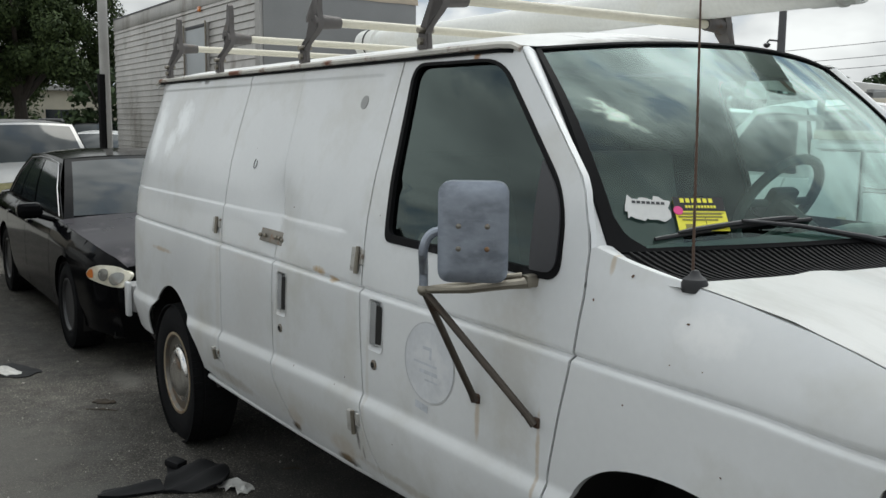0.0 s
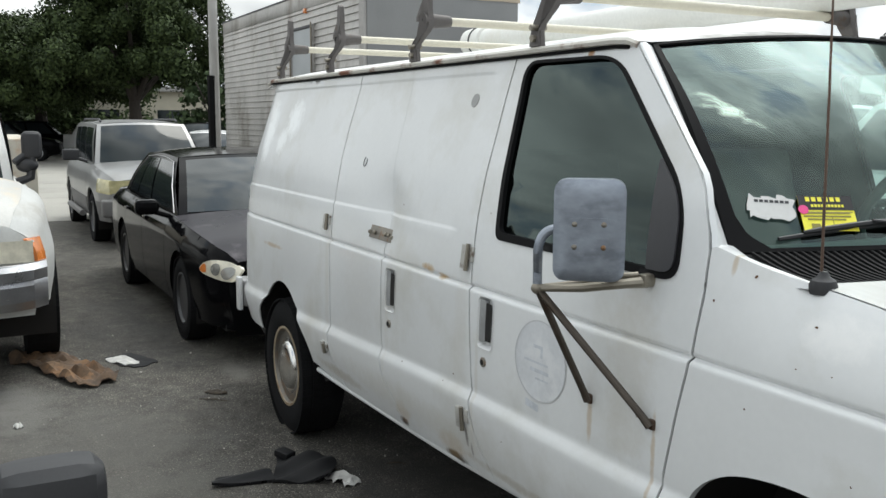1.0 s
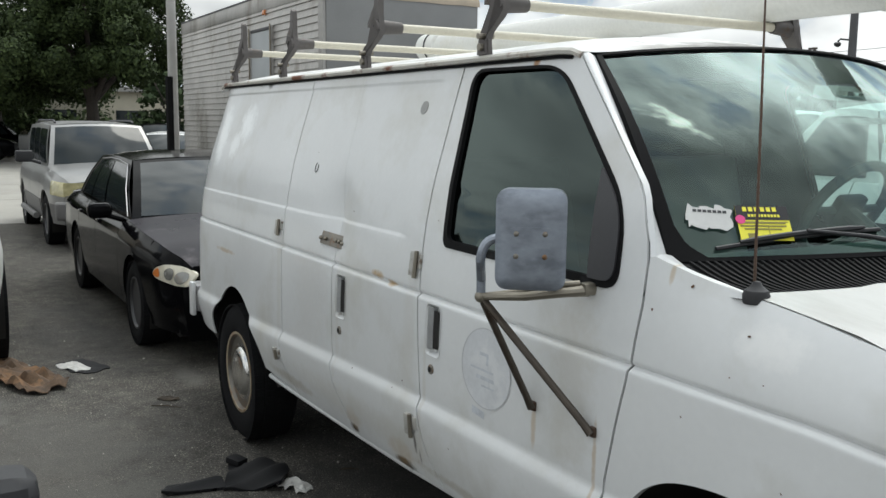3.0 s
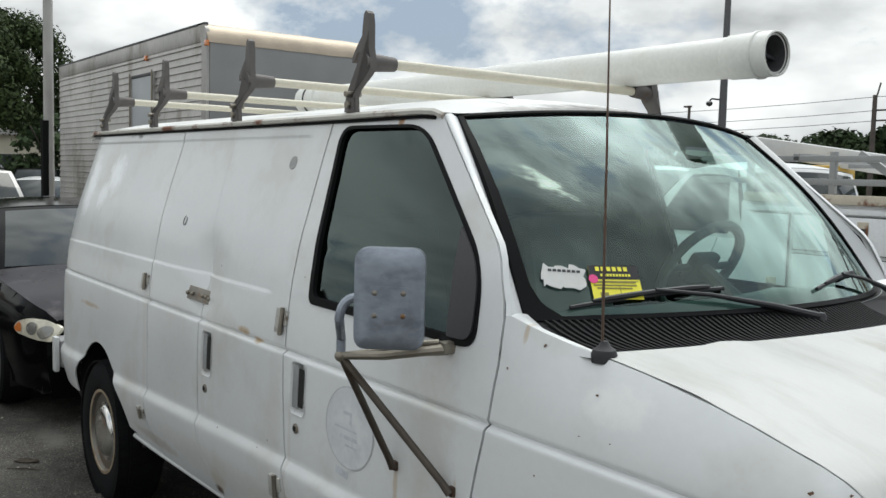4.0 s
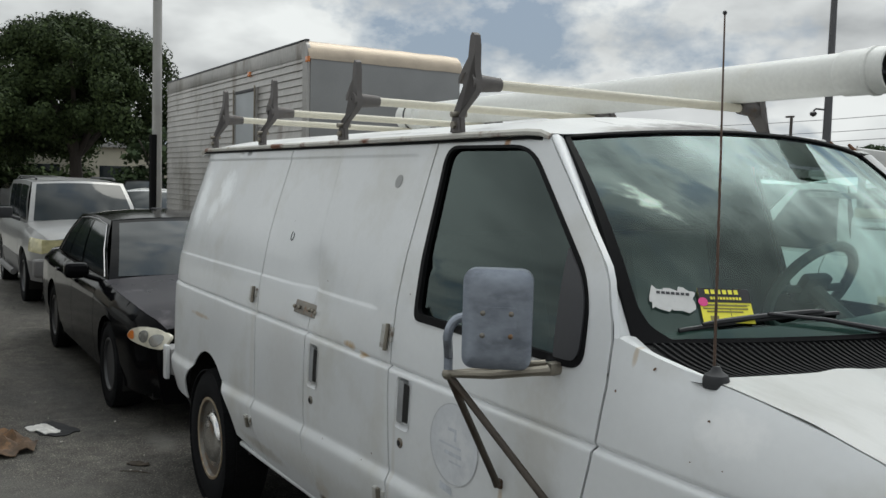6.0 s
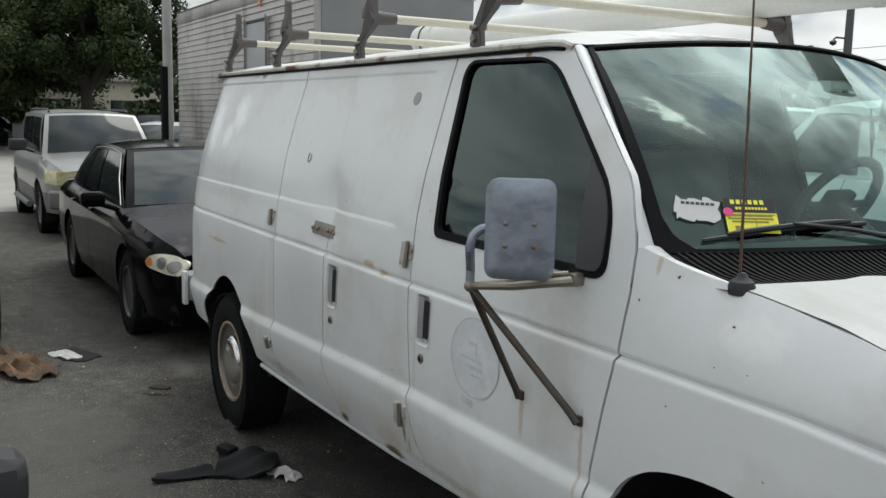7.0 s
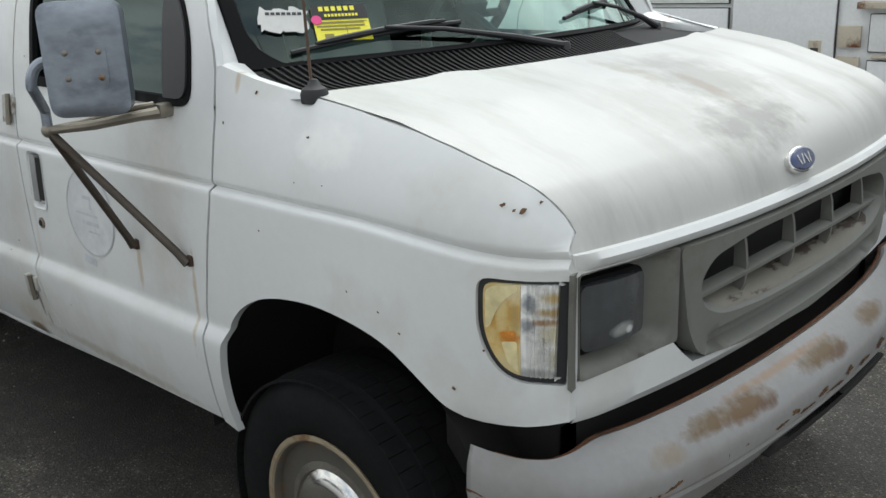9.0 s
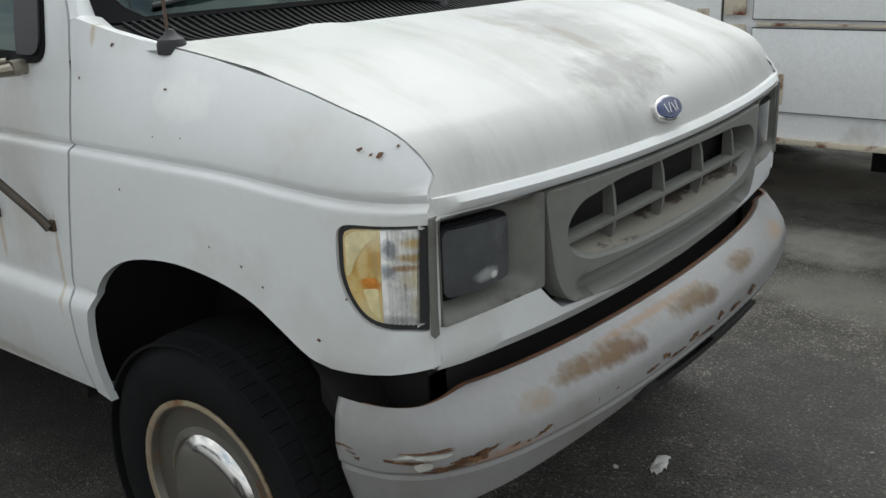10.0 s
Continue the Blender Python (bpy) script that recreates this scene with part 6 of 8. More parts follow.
def car(name, label, category, at, turn, W, wb, r, nose, tail, belt, sill, arch_r, cowl_x, back_x, roof_f, roof_r, roof_z, roof_w, paint, hood_paint=None, windows=((0.06, 0.46), (0.50, 0.93)), seams=(), lower=None, group="", crown=0.03, rim=None, fine=0.11, soft=0.05):
    """A car in its own metres: front axle over the origin, heading along +x. belt: points of the upper edge of its flanks."""
    ob = thing(name, label, category, at, turn, group)
    bz = curve_of(belt, 0.04)
    nose_w = curve_of([(tail - 0.2, 0.20), (tail + 0.02, 0.10), (tail + 0.35, 0.025), (tail + 0.9, 0.0), (nose - 0.9, 0.0), (nose - 0.35, 0.045), (nose - 0.08, 0.15), (nose + 0.1, 0.26)], 0.06)
    bulge = curve_of([(sill, -0.045), (sill + 0.18, -0.008), (sill + 0.38, 0.0), (0.85, -0.012), (1.0, -0.04), (1.4, -0.10)], 0.04)
    hub_z = r - 0.005

    def w_at(x, z):
        return W - nose_w(x) + bulge(z) - soft * smoothstep(bz(x) - 0.14, bz(x) + 0.02, z) ** 2

    def low(x):
        for c in (0.0, -wb):
            if abs(x - c) < arch_r:
                return max(sill, hub_z + math.sqrt(arch_r ** 2 - (x - c) ** 2))
        return sill

    cutsx = [tail + 0.04] + sorted(seams) + [nose - 0.06]
    for s in (-1, 1):
        f = (lambda x, z, s=s: Vector((x, s * w_at(x, z), z)))
        for a, b in zip(cutsx, cutsx[1:]):
            xs = sorted(set(span(a + 0.004, b - 0.004, max(6, int((b - a) / 0.07)))) | {c + d for c in (0.0, -wb) for d in (-arch_r - 0.001, -arch_r + 0.002, arch_r - 0.002, arch_r + 0.001) if a + 0.01 < c + d < b - 0.01})
            out = [(x, low(x)) for x in xs] + [(x, bz(x)) for x in reversed(xs)]
            panel_part("body_panel", out, f, paint, ob, step=fine, cuts=(), rim=(0, -s * 0.03, 0))
        if lower:
            for a, b in ((tail + 0.06, -wb - arch_r), (-wb + arch_r, -arch_r), (arch_r, nose - 0.10)):
                if b - a > 0.1:
                    panel_part("cladding", [(a, sill - 0.02), (b, sill - 0.02), (b, sill + 0.25), (a, sill + 0.25)], lambda x, z, s=s: Vector((x, s * (w_at(x, z) + 0.012), z)), lower, ob, step=0.12, rim=(0, -s * 0.02, 0))
    # hood, deck and ends
    bm = bmesh.new()
    grid(bm, lambda u, v: Vector((cowl_x + (nose - 0.06 - cowl_x) * v + 0.06 * (1 - u * u) * smoothstep(0.6, 1, v) + 0.10 * (1 - u * u) * (1 - v), w_at(cowl_x + (nose - 0.06 - cowl_x) * v, bz(cowl_x + (nose - 0.06 - cowl_x) * v)) * u, bz(cowl_x + (nose - 0.06 - cowl_x) * v) + crown * (1 - abs(u) ** 2.5) + 0.004)), span(-1, 1, 15), span(0, 1, 14))
    part("hood", bm, hood_paint or paint, ob)
    if back_x - tail > 0.3:
        bm = bmesh.new()
        grid(bm, lambda u, v: Vector((tail + (back_x - tail) * v, w_at(tail + (back_x - tail) * v, bz(tail + 0.1)) * u, bz(tail + 0.04 + (back_x - tail - 0.04) * v) + crown * (1 - abs(u) ** 2.5) + 0.004)), span(-1, 1, 13), span(0, 1, 8))
        part("deck", bm, paint, ob)
    for x, sg in ((nose, 1), (tail, -1)):
        bm = bmesh.new()
        xe = x - sg * 0.06
        zt = bz(xe) + 0.01
        grid(bm, lambda u, v: Vector((xe + sg * (0.07 * (1 - abs(u) ** 2.5) + 0.05 * math.sin(math.pi * min(1, v * 1.3)) * (1 - 0.6 * abs(u))), w_at(xe, sill + (zt - sill) * v) * u, sill - 0.04 + (zt + crown * (1 - u * u) - sill + 0.04) * v)), span(-1, 1, 17), span(0, 1, 10))
        part("front_end" if sg > 0 else "rear_end", bm, paint, ob)
    # cabin skin
    zb = lambda x: bz(x) - 0.01
    wb_f, wb_r = w_at(cowl_x, bz(cowl_x)) - 0.03, w_at(back_x, bz(back_x)) - 0.03
    wr = roof_w

    def side_q(s):
        def q(a, t, off=0.0):
            lo = Vector((cowl_x + (back_x - cowl_x) * a, s * (wb_f + (wb_r - wb_f) * a), zb(cowl_x + (back_x - cowl_x) * a)))
            hi = Vector((roof_f + (roof_r - roof_f) * a, s * wr, roof_z - 0.03))
            p = lo.lerp(hi, t)
            p.y += s * (0.03 * math.sin(math.pi * t * 0.9) + off)
            p.z += 0.02 * math.sin(math.pi * a) * t
            return p
        return q

    def end_q(front):
        xb, xt, w0 = (cowl_x, roof_f, wb_f) if front else (back_x, roof_r, wb_r)
        sg = 1 if front else -1

        def q(u, t, off=0.0):
            lo = Vector((xb + sg * 0.12 * (1 - u * u), w0 * u, zb(xb) + 0.02 * (1 - u * u)))
            hi = Vector((xt + sg * 0.06 * (1 - u * u), wr * u, roof_z - 0.03 + 0.03 * (1 - u * u)))
            p = lo.lerp(hi, t)
            k = 0.03 * math.sin(math.pi * t)
            return p + Vector((sg * (k + off) * 0.7, 0, (k + off) * 0.7))
        return q

    skin = bmesh.new()
    for s in (-1, 1):
        grid(skin, side_q(s), span(0, 1, 12), span(0, 1, 6))
    for fr in (True, False):
        grid(skin, end_q(fr), span(-1, 1, 13), span(0, 1, 6))
    part("cabin_frame", skin, paint, ob)
    bm = bmesh.new()
    grid(bm, lambda u, v: Vector(((roof_r - 0.06 * (1 - u * u)) + ((roof_f + 0.06 * (1 - u * u)) - (roof_r - 0.06 * (1 - u * u))) * v, (wr + 0.004) * u, roof_z - 0.03 + 0.055 * (1 - abs(u) ** 3) * (0.6 + 0.4 * math.sin(math.pi * v)) + 0.02 * math.sin(math.pi * v))), span(-1, 1, 15), span(0, 1, 12))
    part("roof", bm, paint, ob)
    gm = M_CARGLASS
    for fr, nm in ((True, "windscreen"), (False, "rear_window")):
        bm = bmesh.new()
        q = end_q(fr)
        grid(bm, lambda u, t: q(u, t, 0.006), span(-0.91, 0.91, 13), span(0.06, 0.93, 7))
        part(nm, bm, gm, ob, "dark glass")
    for s in (-1, 1):
        q = side_q(s)
        for a0, a1 in windows:
            panel_part("side_window", rounded([(a0, 0.08), (a1, 0.08), (a1, 0.90), (a0 + 0.0, 0.90)], 0.03), lambda a, t, q=q: q(a, t, 0.006), gm, ob, "dark side window", step=0.12, rim=None)
    # running gear
    for x in (0.0, -wb):
        for s in (-1, 1):
            wheel("wheel", x, s * (W - 0.13), r - 0.004, r, 0.21, r * 0.60, s, ob, cap=False, rim_mat=rim or M_ALLOY)
            bm = bmesh.new()
            pts = [(x + (arch_r + 0.02) * math.cos(radians(a)), hub_z + (arch_r + 0.02) * math.sin(radians(a))) for a in span(-20, 200, 16)]
            rows = [[bm.verts.new((px, yy, pz)) for px, pz in pts] for yy in (s * (W - 0.05), s * (W - 0.5))]
            for i in range(len(pts) - 1):
                bm.faces.new((rows[0][i], rows[0][i + 1], rows[1][i + 1], rows[1][i]))
            bm.faces.new(rows[1])
            part("wheel_house", bm, M_DARK, ob)
    box_part("underbody", (tail + 0.15, nose - 0.15, -W + 0.16, W - 0.16, sill - 0.02, sill + 0.05), M_DARK, ob)
    return ob, w_at, bz, side_q


def car_mirror(ob, x, y, z, s, size=(0.10, 0.20, 0.13), material=None):
    bm = bmesh.new()
    box(bm, x - size[0] / 2, x + size[0] / 2, y - size[1] / 2, y + size[1] / 2, z - size[2] / 2, z + size[2] / 2, min(size) * 0.42, 3)
    m = part("door_mirror", bm, material or M_BLACK, ob)
    tube_part("mirror_arm", [(x + 0.02, y - s * size[1] * 0.3, z - size[2] * 0.3), (x + 0.06, y - s * size[1] * 0.9, z - size[2] * 0.6)], 0.025, material or M_BLACK, m, seg=8)
    return m


# black saloon behind the van
sedan, sw_at, sbz, s_q = car("saloon_car", "black four-door saloon with a scuffed hood, parked behind the van", "car", (-5.95, -0.12, 0), 0, 0.925, 2.81, 0.335, 1.0, -4.05,
    [(-4.2, 0.93), (-3.3, 0.97), (-1.2, 0.93), (-0.55, 0.93), (0.1, 0.89), (0.6, 0.84), (0.85, 0.78), (1.0, 0.69)], 0.24, 0.385, -0.52, -3.35, -1.28, -2.75, 1.42, 0.62, M_BLACKCAR, M_BLACKHOOD, rim=M_DARKRIM, windows=((0.05, 0.43), (0.46, 0.72), (0.74, 0.90)), seams=(-0.55, -1.62, -2.6), fine=0.05, soft=0.075, crown=0.045)
for s in (-1, 1):
    lampp = panel_part("headlamp", rounded([(0.585, 0.655), (0.65, 0.705), (0.76, 0.737), (0.88, 0.735), (1.0, 0.69), (1.0, 0.60), (0.88, 0.598), (0.75, 0.612), (0.64, 0.628)], 0.035), lambda x, z, s=s: Vector((x, s * (sw_at(x, z) + 0.006), z)), M_CARLENS, sedan, "cloudy headlamp with an orange corner", step=0.05, rim=(0, -s * 0.02, 0))
    panel_part("turn_signal", rounded([(0.605, 0.655), (0.655, 0.695), (0.70, 0.705), (0.71, 0.64), (0.65, 0.635)], 0.02), lambda x, z, s=s: Vector((x, s * (sw_at(x, z) + 0.011), z)), M_ORANGELENS, lampp, step=0.05, rim=None)
    for cx in (0.81, 0.92):
        panel_part("reflector", [(cx + 0.05 * math.cos(a), 0.672 - (cx - 0.81) * 0.15 + 0.044 * math.sin(a)) for a in [2 * math.pi * k / 18 for k in range(18)]], lambda x, z, s=s: Vector((x, s * (sw_at(x, z) + 0.010), z)), M_REFLECT, lampp, step=0.05, rim=None)
    car_mirror(sedan, -0.72, s * 1.02, 1.0, s, (0.13, 0.20, 0.13), M_BLACKCAR)
    for hx in (-1.45, -2.45):
        bm = bmesh.new()
        box(bm, hx - 0.10, hx + 0.05, s * sw_at(hx, 0.85) - 0.02, s * sw_at(hx, 0.85) + 0.02, 0.83, 0.86, 0.01)
        part("door_handle", bm, M_BLACKCAR, sedan)
    # bright trim round the side glass
    tube_part("window_trim", [tuple(s_q(s)(a, t, 0.014)) for a, t in [(0.03, 0.06), (0.03, 0.5), (0.05, 0.92), (0.3, 0.95), (0.6, 0.95), (0.85, 0.92), (0.92, 0.6), (0.93, 0.1)]], 0.0045, M_ALLOY, sedan, seg=6)
bm = bmesh.new()
grid(bm, lambda u, v: Vector((0.985 + 0.055 * (1 - u * u), 0.50 * u, 0.42 + 0.16 * v)), span(-1, 1, 9), span(0, 1, 3))
part("grille", bm, M_DARK, sedan)

# silver sport utility behind it
suv, vw_at, vbz, v_q = car("sport_utility", "silver sport utility with grey cladding, parked behind the saloon", "car", (-12.55, 0.02, 0), 0, 0.94, 2.89, 0.36, 0.92, -3.85,
    [(-4.0, 1.06), (-0.60, 1.06), (-0.3, 1.07), (0.4, 1.02), (0.72, 0.96), (0.92, 0.86)], 0.36, 0.42, -0.50, -3.75, -1.12, -3.55, 1.69, 0.66, M_SILVER, M_SILVER, rim=M_DARKRIM, windows=((0.05, 0.36), (0.39, 0.66), (0.69, 0.93)), seams=(-0.5, -1.6, -2.55), lower=M_CLADDING, fine=0.06, soft=0.07, crown=0.06)
for s in (-1, 1):
    panel_part("headlamp", rounded([(0.46, 0.74), (0.88, 0.72), (0.88, 0.90), (0.46, 0.93)], 0.03), lambda x, z, s=s: Vector((x, s * (vw_at(x, z) + 0.006), z)), M_YELLOWLENS, suv, "yellowed headlamp", step=0.05, rim=(0, -s * 0.02, 0))
    bm = bmesh.new()
    grid(bm, lambda u, v, s=s: Vector((0.885 + 0.05 * (1 - (0.62 + 0.2 * u) ** 2), s * (0.62 + 0.17 * u), 0.74 + 0.17 * v)), span(-1, 1, 6), span(0, 1, 3))
    part("headlamp", bm, M_YELLOWLENS, suv, "yellowed headlamp")
    car_mirror(suv, -0.62, s * 1.10, 1.22, s, (0.10, 0.24, 0.17))
    tube_part("roof_rail", [(-1.3, s * 0.58, 1.70), (-1.45, s * 0.58, 1.735), (-3.3, s * 0.58, 1.735), (-3.4, s * 0.58, 1.70)], 0.016, M_GREYTRIM, suv, seg=8)
    tube_part("running_board", [(-0.55, s * 0.98, 0.36), (-2.35, s * 0.98, 0.36)], 0.045, M_CLADDING, suv, seg=8)
bm = bmesh.new()
box(bm, 0.80, 1.02, -0.90, 0.90, 0.42, 0.66, 0.05, 3)
part("front_bumper", bm, M_CLADDING, suv, "dark grey bumper")
bm = bmesh.new()
grid(bm, lambda u, v: Vector((0.93 + 0.05 * (1 - u * u), 0.44 * u, 0.72 + 0.18 * v)), span(-1, 1, 7), span(0, 1, 3))
part("grille", bm, M_DARK, suv)

# old white pickup across the aisle
pick, pw_at, pbz, p_q = car("pickup_truck", "old white pickup with peeling paint and a heavy dented bumper", "truck", (-5.98, -2.93, 0), 0, 1.00, 3.5, 0.43, 0.92, -4.9,
    [(-5.2, 1.25), (-0.75, 1.22), (-0.5, 1.25), (0.0, 1.26), (0.5, 1.22), (0.75, 1.14), (0.92, 0.98)], 0.50, 0.50, -0.55, -2.1, -1.05, -1.95, 1.86, 0.70, M_PICKUP, M_PEEL, windows=((0.10, 0.86),), seams=(-0.62, -1.75), crown=0.10, fine=0.06, soft=0.13)
for s in (-1, 1):
    pl = panel_part("turn_signal", rounded([(0.76, 0.80), (0.88, 0.80), (0.88, 0.97), (0.76, 0.97)], 0.015), lambda x, z, s=s: Vector((x, s * (pw_at(x, z) + 0.008), z)), M_ORANGELENS, pick, "orange corner lamp", step=0.05, rim=(0, -s * 0.02, 0))
    bm = bmesh.new()
    grid(bm, lambda u, v, s=s: Vector((0.905 + 0.05 * (1 - (0.60 + 0.22 * u) ** 2), s * (0.60 + 0.20 * u), 0.82 + 0.14 * v)), span(-1, 1, 6), span(0, 1, 3))
    part("headlamp", bm, M_CARLENS, pick, "cloudy rectangular headlamp")
    m = car_mirror(pick, -0.62, s * 0.92, 1.53, s, (0.12, 0.15, 0.22))
    bm = bmesh.new()
    bmesh.ops.create_uvsphere(bm, u_segments=14, v_segments=10, radius=0.075)
    bm.transform(pose(-0.60, s * 0.88, 1.375) @ Matrix.Diagonal((0.7, 1.1, 0.8, 1)))
    part("spot_mirror", bm, M_BLACK, m)
    tube_part("mirror_foot", [(-0.60, s * 0.80, 1.24), (-0.60, s * 0.90, 1.28), (-0.60, s * 0.92, 1.45)], 0.035, M_BLACK, m, seg=8)
bm = bmesh.new()
rows = []
prof = [(-0.05, 0.80), (0.02, 0.80), (0.06, 0.76), (0.06, 0.70), (0.035, 0.69), (0.05, 0.66), (0.05, 0.56), (0.01, 0.50), (-0.05, 0.49)]
for u in span(-1, 1, 21):
    rows.append([bm.verts.new((0.93 + 0.10 * (1 - abs(u) ** 3) + o - 0.10 * abs(u) ** 12, 0.88 * u, z + 0.02 * abs(u))) for o, z in prof])
for a, b in zip(rows, rows[1:]):
    for k in range(len(prof) - 1):
        bm.faces.new((a[k], a[k + 1], b[k + 1], b[k]))
pb = part("front_bumper", bm, M_BUMPERSTEEL, pick, "dented chrome bumper", smooth=20)
bm = bmesh.new()
rows = [[bm.verts.new((0.93 + 0.10 * (1 - abs(u) ** 3) + o - 0.10 * abs(u) ** 12 - 0.001, 0.87 * u, z)) for o, z in ((-0.03, 0.815), (0.03, 0.81), (0.03, 0.80))] for u in span(-1, 1, 21)]
for a, b in zip(rows, rows[1:]):
    for k in range(2):
        bm.faces.new((a[k], a[k + 1], b[k + 1], b[k]))
part("bumper_top", bm, M_GREYTRIM, pb)
bm = bmesh.new()
box(bm, 0.90, 1.0, -0.40, 0.40, 0.80, 1.10, 0.06, 3)
part("grille", bm, M_CHROME, pick, "chrome grille")
bm = bmesh.new()
box(bm, -4.9, -2.2, -1.06, 1.06, 0.75, 1.55, 0.02)
part("bed_body", bm, mat("faded_cream_panel", (0.52, 0.48, 0.40), 0.6, tint=(0.45, 0.22, 0.08), tint_at=0.56, tint_w=0.12, tscale=1.6), pick, "faded cream bed with orange stains")

# white car next to the camera's path, seen by its mirror
near_car, nw_at, nbz, n_q = car("parked_car", "white car with a black door mirror, parked in the aisle", "car", (0.27, -3.37, 0), 0, 0.90, 2.6, 0.32, 0.85, -3.4,
    [(-3.5, 0.88), (-1.2, 0.90), (-0.5, 0.90), (0.1, 0.86), (0.6, 0.76), (0.85, 0.62)], 0.25, 0.38, -0.45, -2.9, -1.25, -2.4, 1.40, 0.56, M_WHITECAR, windows=((0.06, 0.48), (0.52, 0.92)), seams=(-0.5, -1.6))
for s in (-1, 1):
    car_mirror(near_car, -0.86, s * 0.985, 0.985, s, (0.13, 0.22, 0.145))
    tube_part("belt_trim", [(x, s * (nw_at(x, nbz(x)) + 0.004), nbz(x) + 0.006) for x in span(-2.8, 0.0, 12)], 0.010, M_GASKET, near_car, seg=6)

# far parked cars
car("parked_car", "small white saloon parked far behind", "car", (-21.9, 2.75, 0), -25, 0.88, 2.6, 0.32, 0.85, -3.5,
    [(-3.6, 0.90), (-0.5, 0.92), (0.1, 0.86), (0.6, 0.76), (0.85, 0.62)], 0.25, 0.38, -0.45, -2.9, -1.15, -2.4, 1.42, 0.56, M_WHITECAR, group="far parked cars")
far = [(-30.0, 4.6, -20, M_BLACKCAR, "dark pickup parked far behind"), (-40.5, 0.4, 80, M_BLACKCAR, "dark car parked far off under the trees"), (-43.0, -2.2, 80, M_SILVER, "grey car parked far off under the trees"), (-46.0, 2.2, 80, M_BLACKCAR, "dark car parked far off under the trees"), (-44.0, 5.4, 75, M_WHITECAR, "pale car parked far off by the wall"), (-47.0, -5.5, 80, M_BLACKCAR, "dark car parked far off under the trees")]
for x, y, a, pm_, lab in far:
    car("parked_car", lab, "car", (x, y, 0), a, 0.90, 2.7, 0.34, 0.88, -3.7, [(-3.8, 1.0), (-0.5, 1.0), (0.1, 0.95), (0.6, 0.86), (0.85, 0.7)], 0.28, 0.40, -0.5, -3.3, -1.1, -2.9, 1.62, 0.6, pm_, group="far parked cars")


# ---------------------------------------------------------------- box truck
M_ALU = mat("weathered_aluminium", (0.40, 0.385, 0.365), 0.38, metal=0.6, var=0.22, scale=1.4, tint=(0.21, 0.185, 0.155), tint_at=0.52, tint_w=0.16, tscale=1.8, stretch=(1, 1, 0.5), fine=0.1, fscale=20)
M_ALUDARK = mat("grey_aluminium_front", (0.25, 0.25, 0.245), 0.45, metal=0.4, var=0.12, scale=1.5)
M_ALUCAP = mat("dented_aluminium_cap", (0.46, 0.385, 0.30), 0.48, metal=0.6, var=0.2, scale=2.2, bump=0.35, bscale=4)
truck = thing("box_truck", "box truck with a ribbed weathered aluminium body and a side door", "truck")
BX0, BX1, BY0, BY1, BZ0, BZ1 = -18.6, -10.80, 2.62, 5.18, 1.05, 3.80
body = box_part("box_body", (BX0, BX1 - 0.26, BY0 + 0.015, BY1, BZ0, BZ1 - 0.012), M_ALU, truck, bevel=0.02)
z = BZ0 + 0.06
while z < BZ1 - 0.30:
    bm = bmesh.new()
    rows = [[bm.verts.new((x, BY0 + o, z + h)) for o, h in ((0.018, 0.0), (-0.008, 0.004), (-0.004, 0.018), (0.012, 0.104))] for x in (BX0, BX1 - 0.22)]
    for k in range(3):
        bm.faces.new((rows[0][k], rows[1][k], rows[1][k + 1], rows[0][k + 1]))
    part("side_plank", bm, M_ALU, body)
    z += 0.108
box_part("top_rail", (BX0, BX1 - 0.1, BY0 - 0.006, BY0 + 0.03, BZ1 - 0.26, BZ1 - 0.02), M_ALU, body, bevel=0.008)
box_part("roof_edge", (BX0, BX1 - 0.1, BY0 - 0.012, BY0 + 0.05, BZ1 - 0.03, BZ1 + 0.005), M_GREYTRIM, body, bevel=0.006)
bm = bmesh.new()
for s in range(1):
    pts = [(BX1 - 0.20, BZ0), (BX1 - 0.02, BZ0), (BX1 - 0.02, BZ1 - 0.20)] + [(BX1 - 0.22 + 0.20 * math.cos(a), BZ1 - 0.20 + 0.20 * math.sin(a)) for a in [radians(15 * k) for k in range(1, 7)]] + [(BX1 - 0.32, BZ1), (BX1 - 0.32, BZ1 - 0.16), (BX1 - 0.20, BZ1 - 0.30)]
    f = bm.faces.new([bm.verts.new((x, BY0 - 0.012, z)) for x, z in pts])
    g = bmesh.ops.extrude_face_region(bm, geom=[f])
    bmesh.ops.translate(bm, vec=(0, 0.05, 0), verts=[v for v in g["geom"] if isinstance(v, bmesh.types.BMVert)])
part("corner_post", bm, M_ALU, body)
bm = bmesh.new()
rows = [[bm.verts.new((BX1 - 0.27 + 0.28 * math.cos(a), y + 0.0, BZ1 - 0.27 + 0.28 * math.sin(a) - 0.015 * abs(math.sin(y * 5.1)))) for a in [radians(10 * k) for k in range(0, 10)]] for y in span(BY0 - 0.005, BY1, 9)]
for a, b in zip(rows, rows[1:]):
    for k in range(len(a) - 1):
        bm.faces.new((a[k], b[k], b[k + 1], a[k + 1]))
part("front_cap", bm, M_ALUCAP, body, "dented rounded front cap")
box_part("front_panel", (BX1 - 0.28, BX1 + 0.0, BY0 + 0.03, BY1 - 0.03, BZ0, BZ1 - 0.27), M_ALUDARK, body, bevel=0.01)
dx0, dx1, dz0, dz1 = -13.95, -12.95, 1.10, 3.22
door = box_part("side_door", (dx0, dx1, BY0 - 0.02, BY0 + 0.02, dz0, dz1), mat("grey_door_sheet", (0.40, 0.42, 0.43), 0.5, var=0.08), truck, "plain grey side door", bevel=0.01)
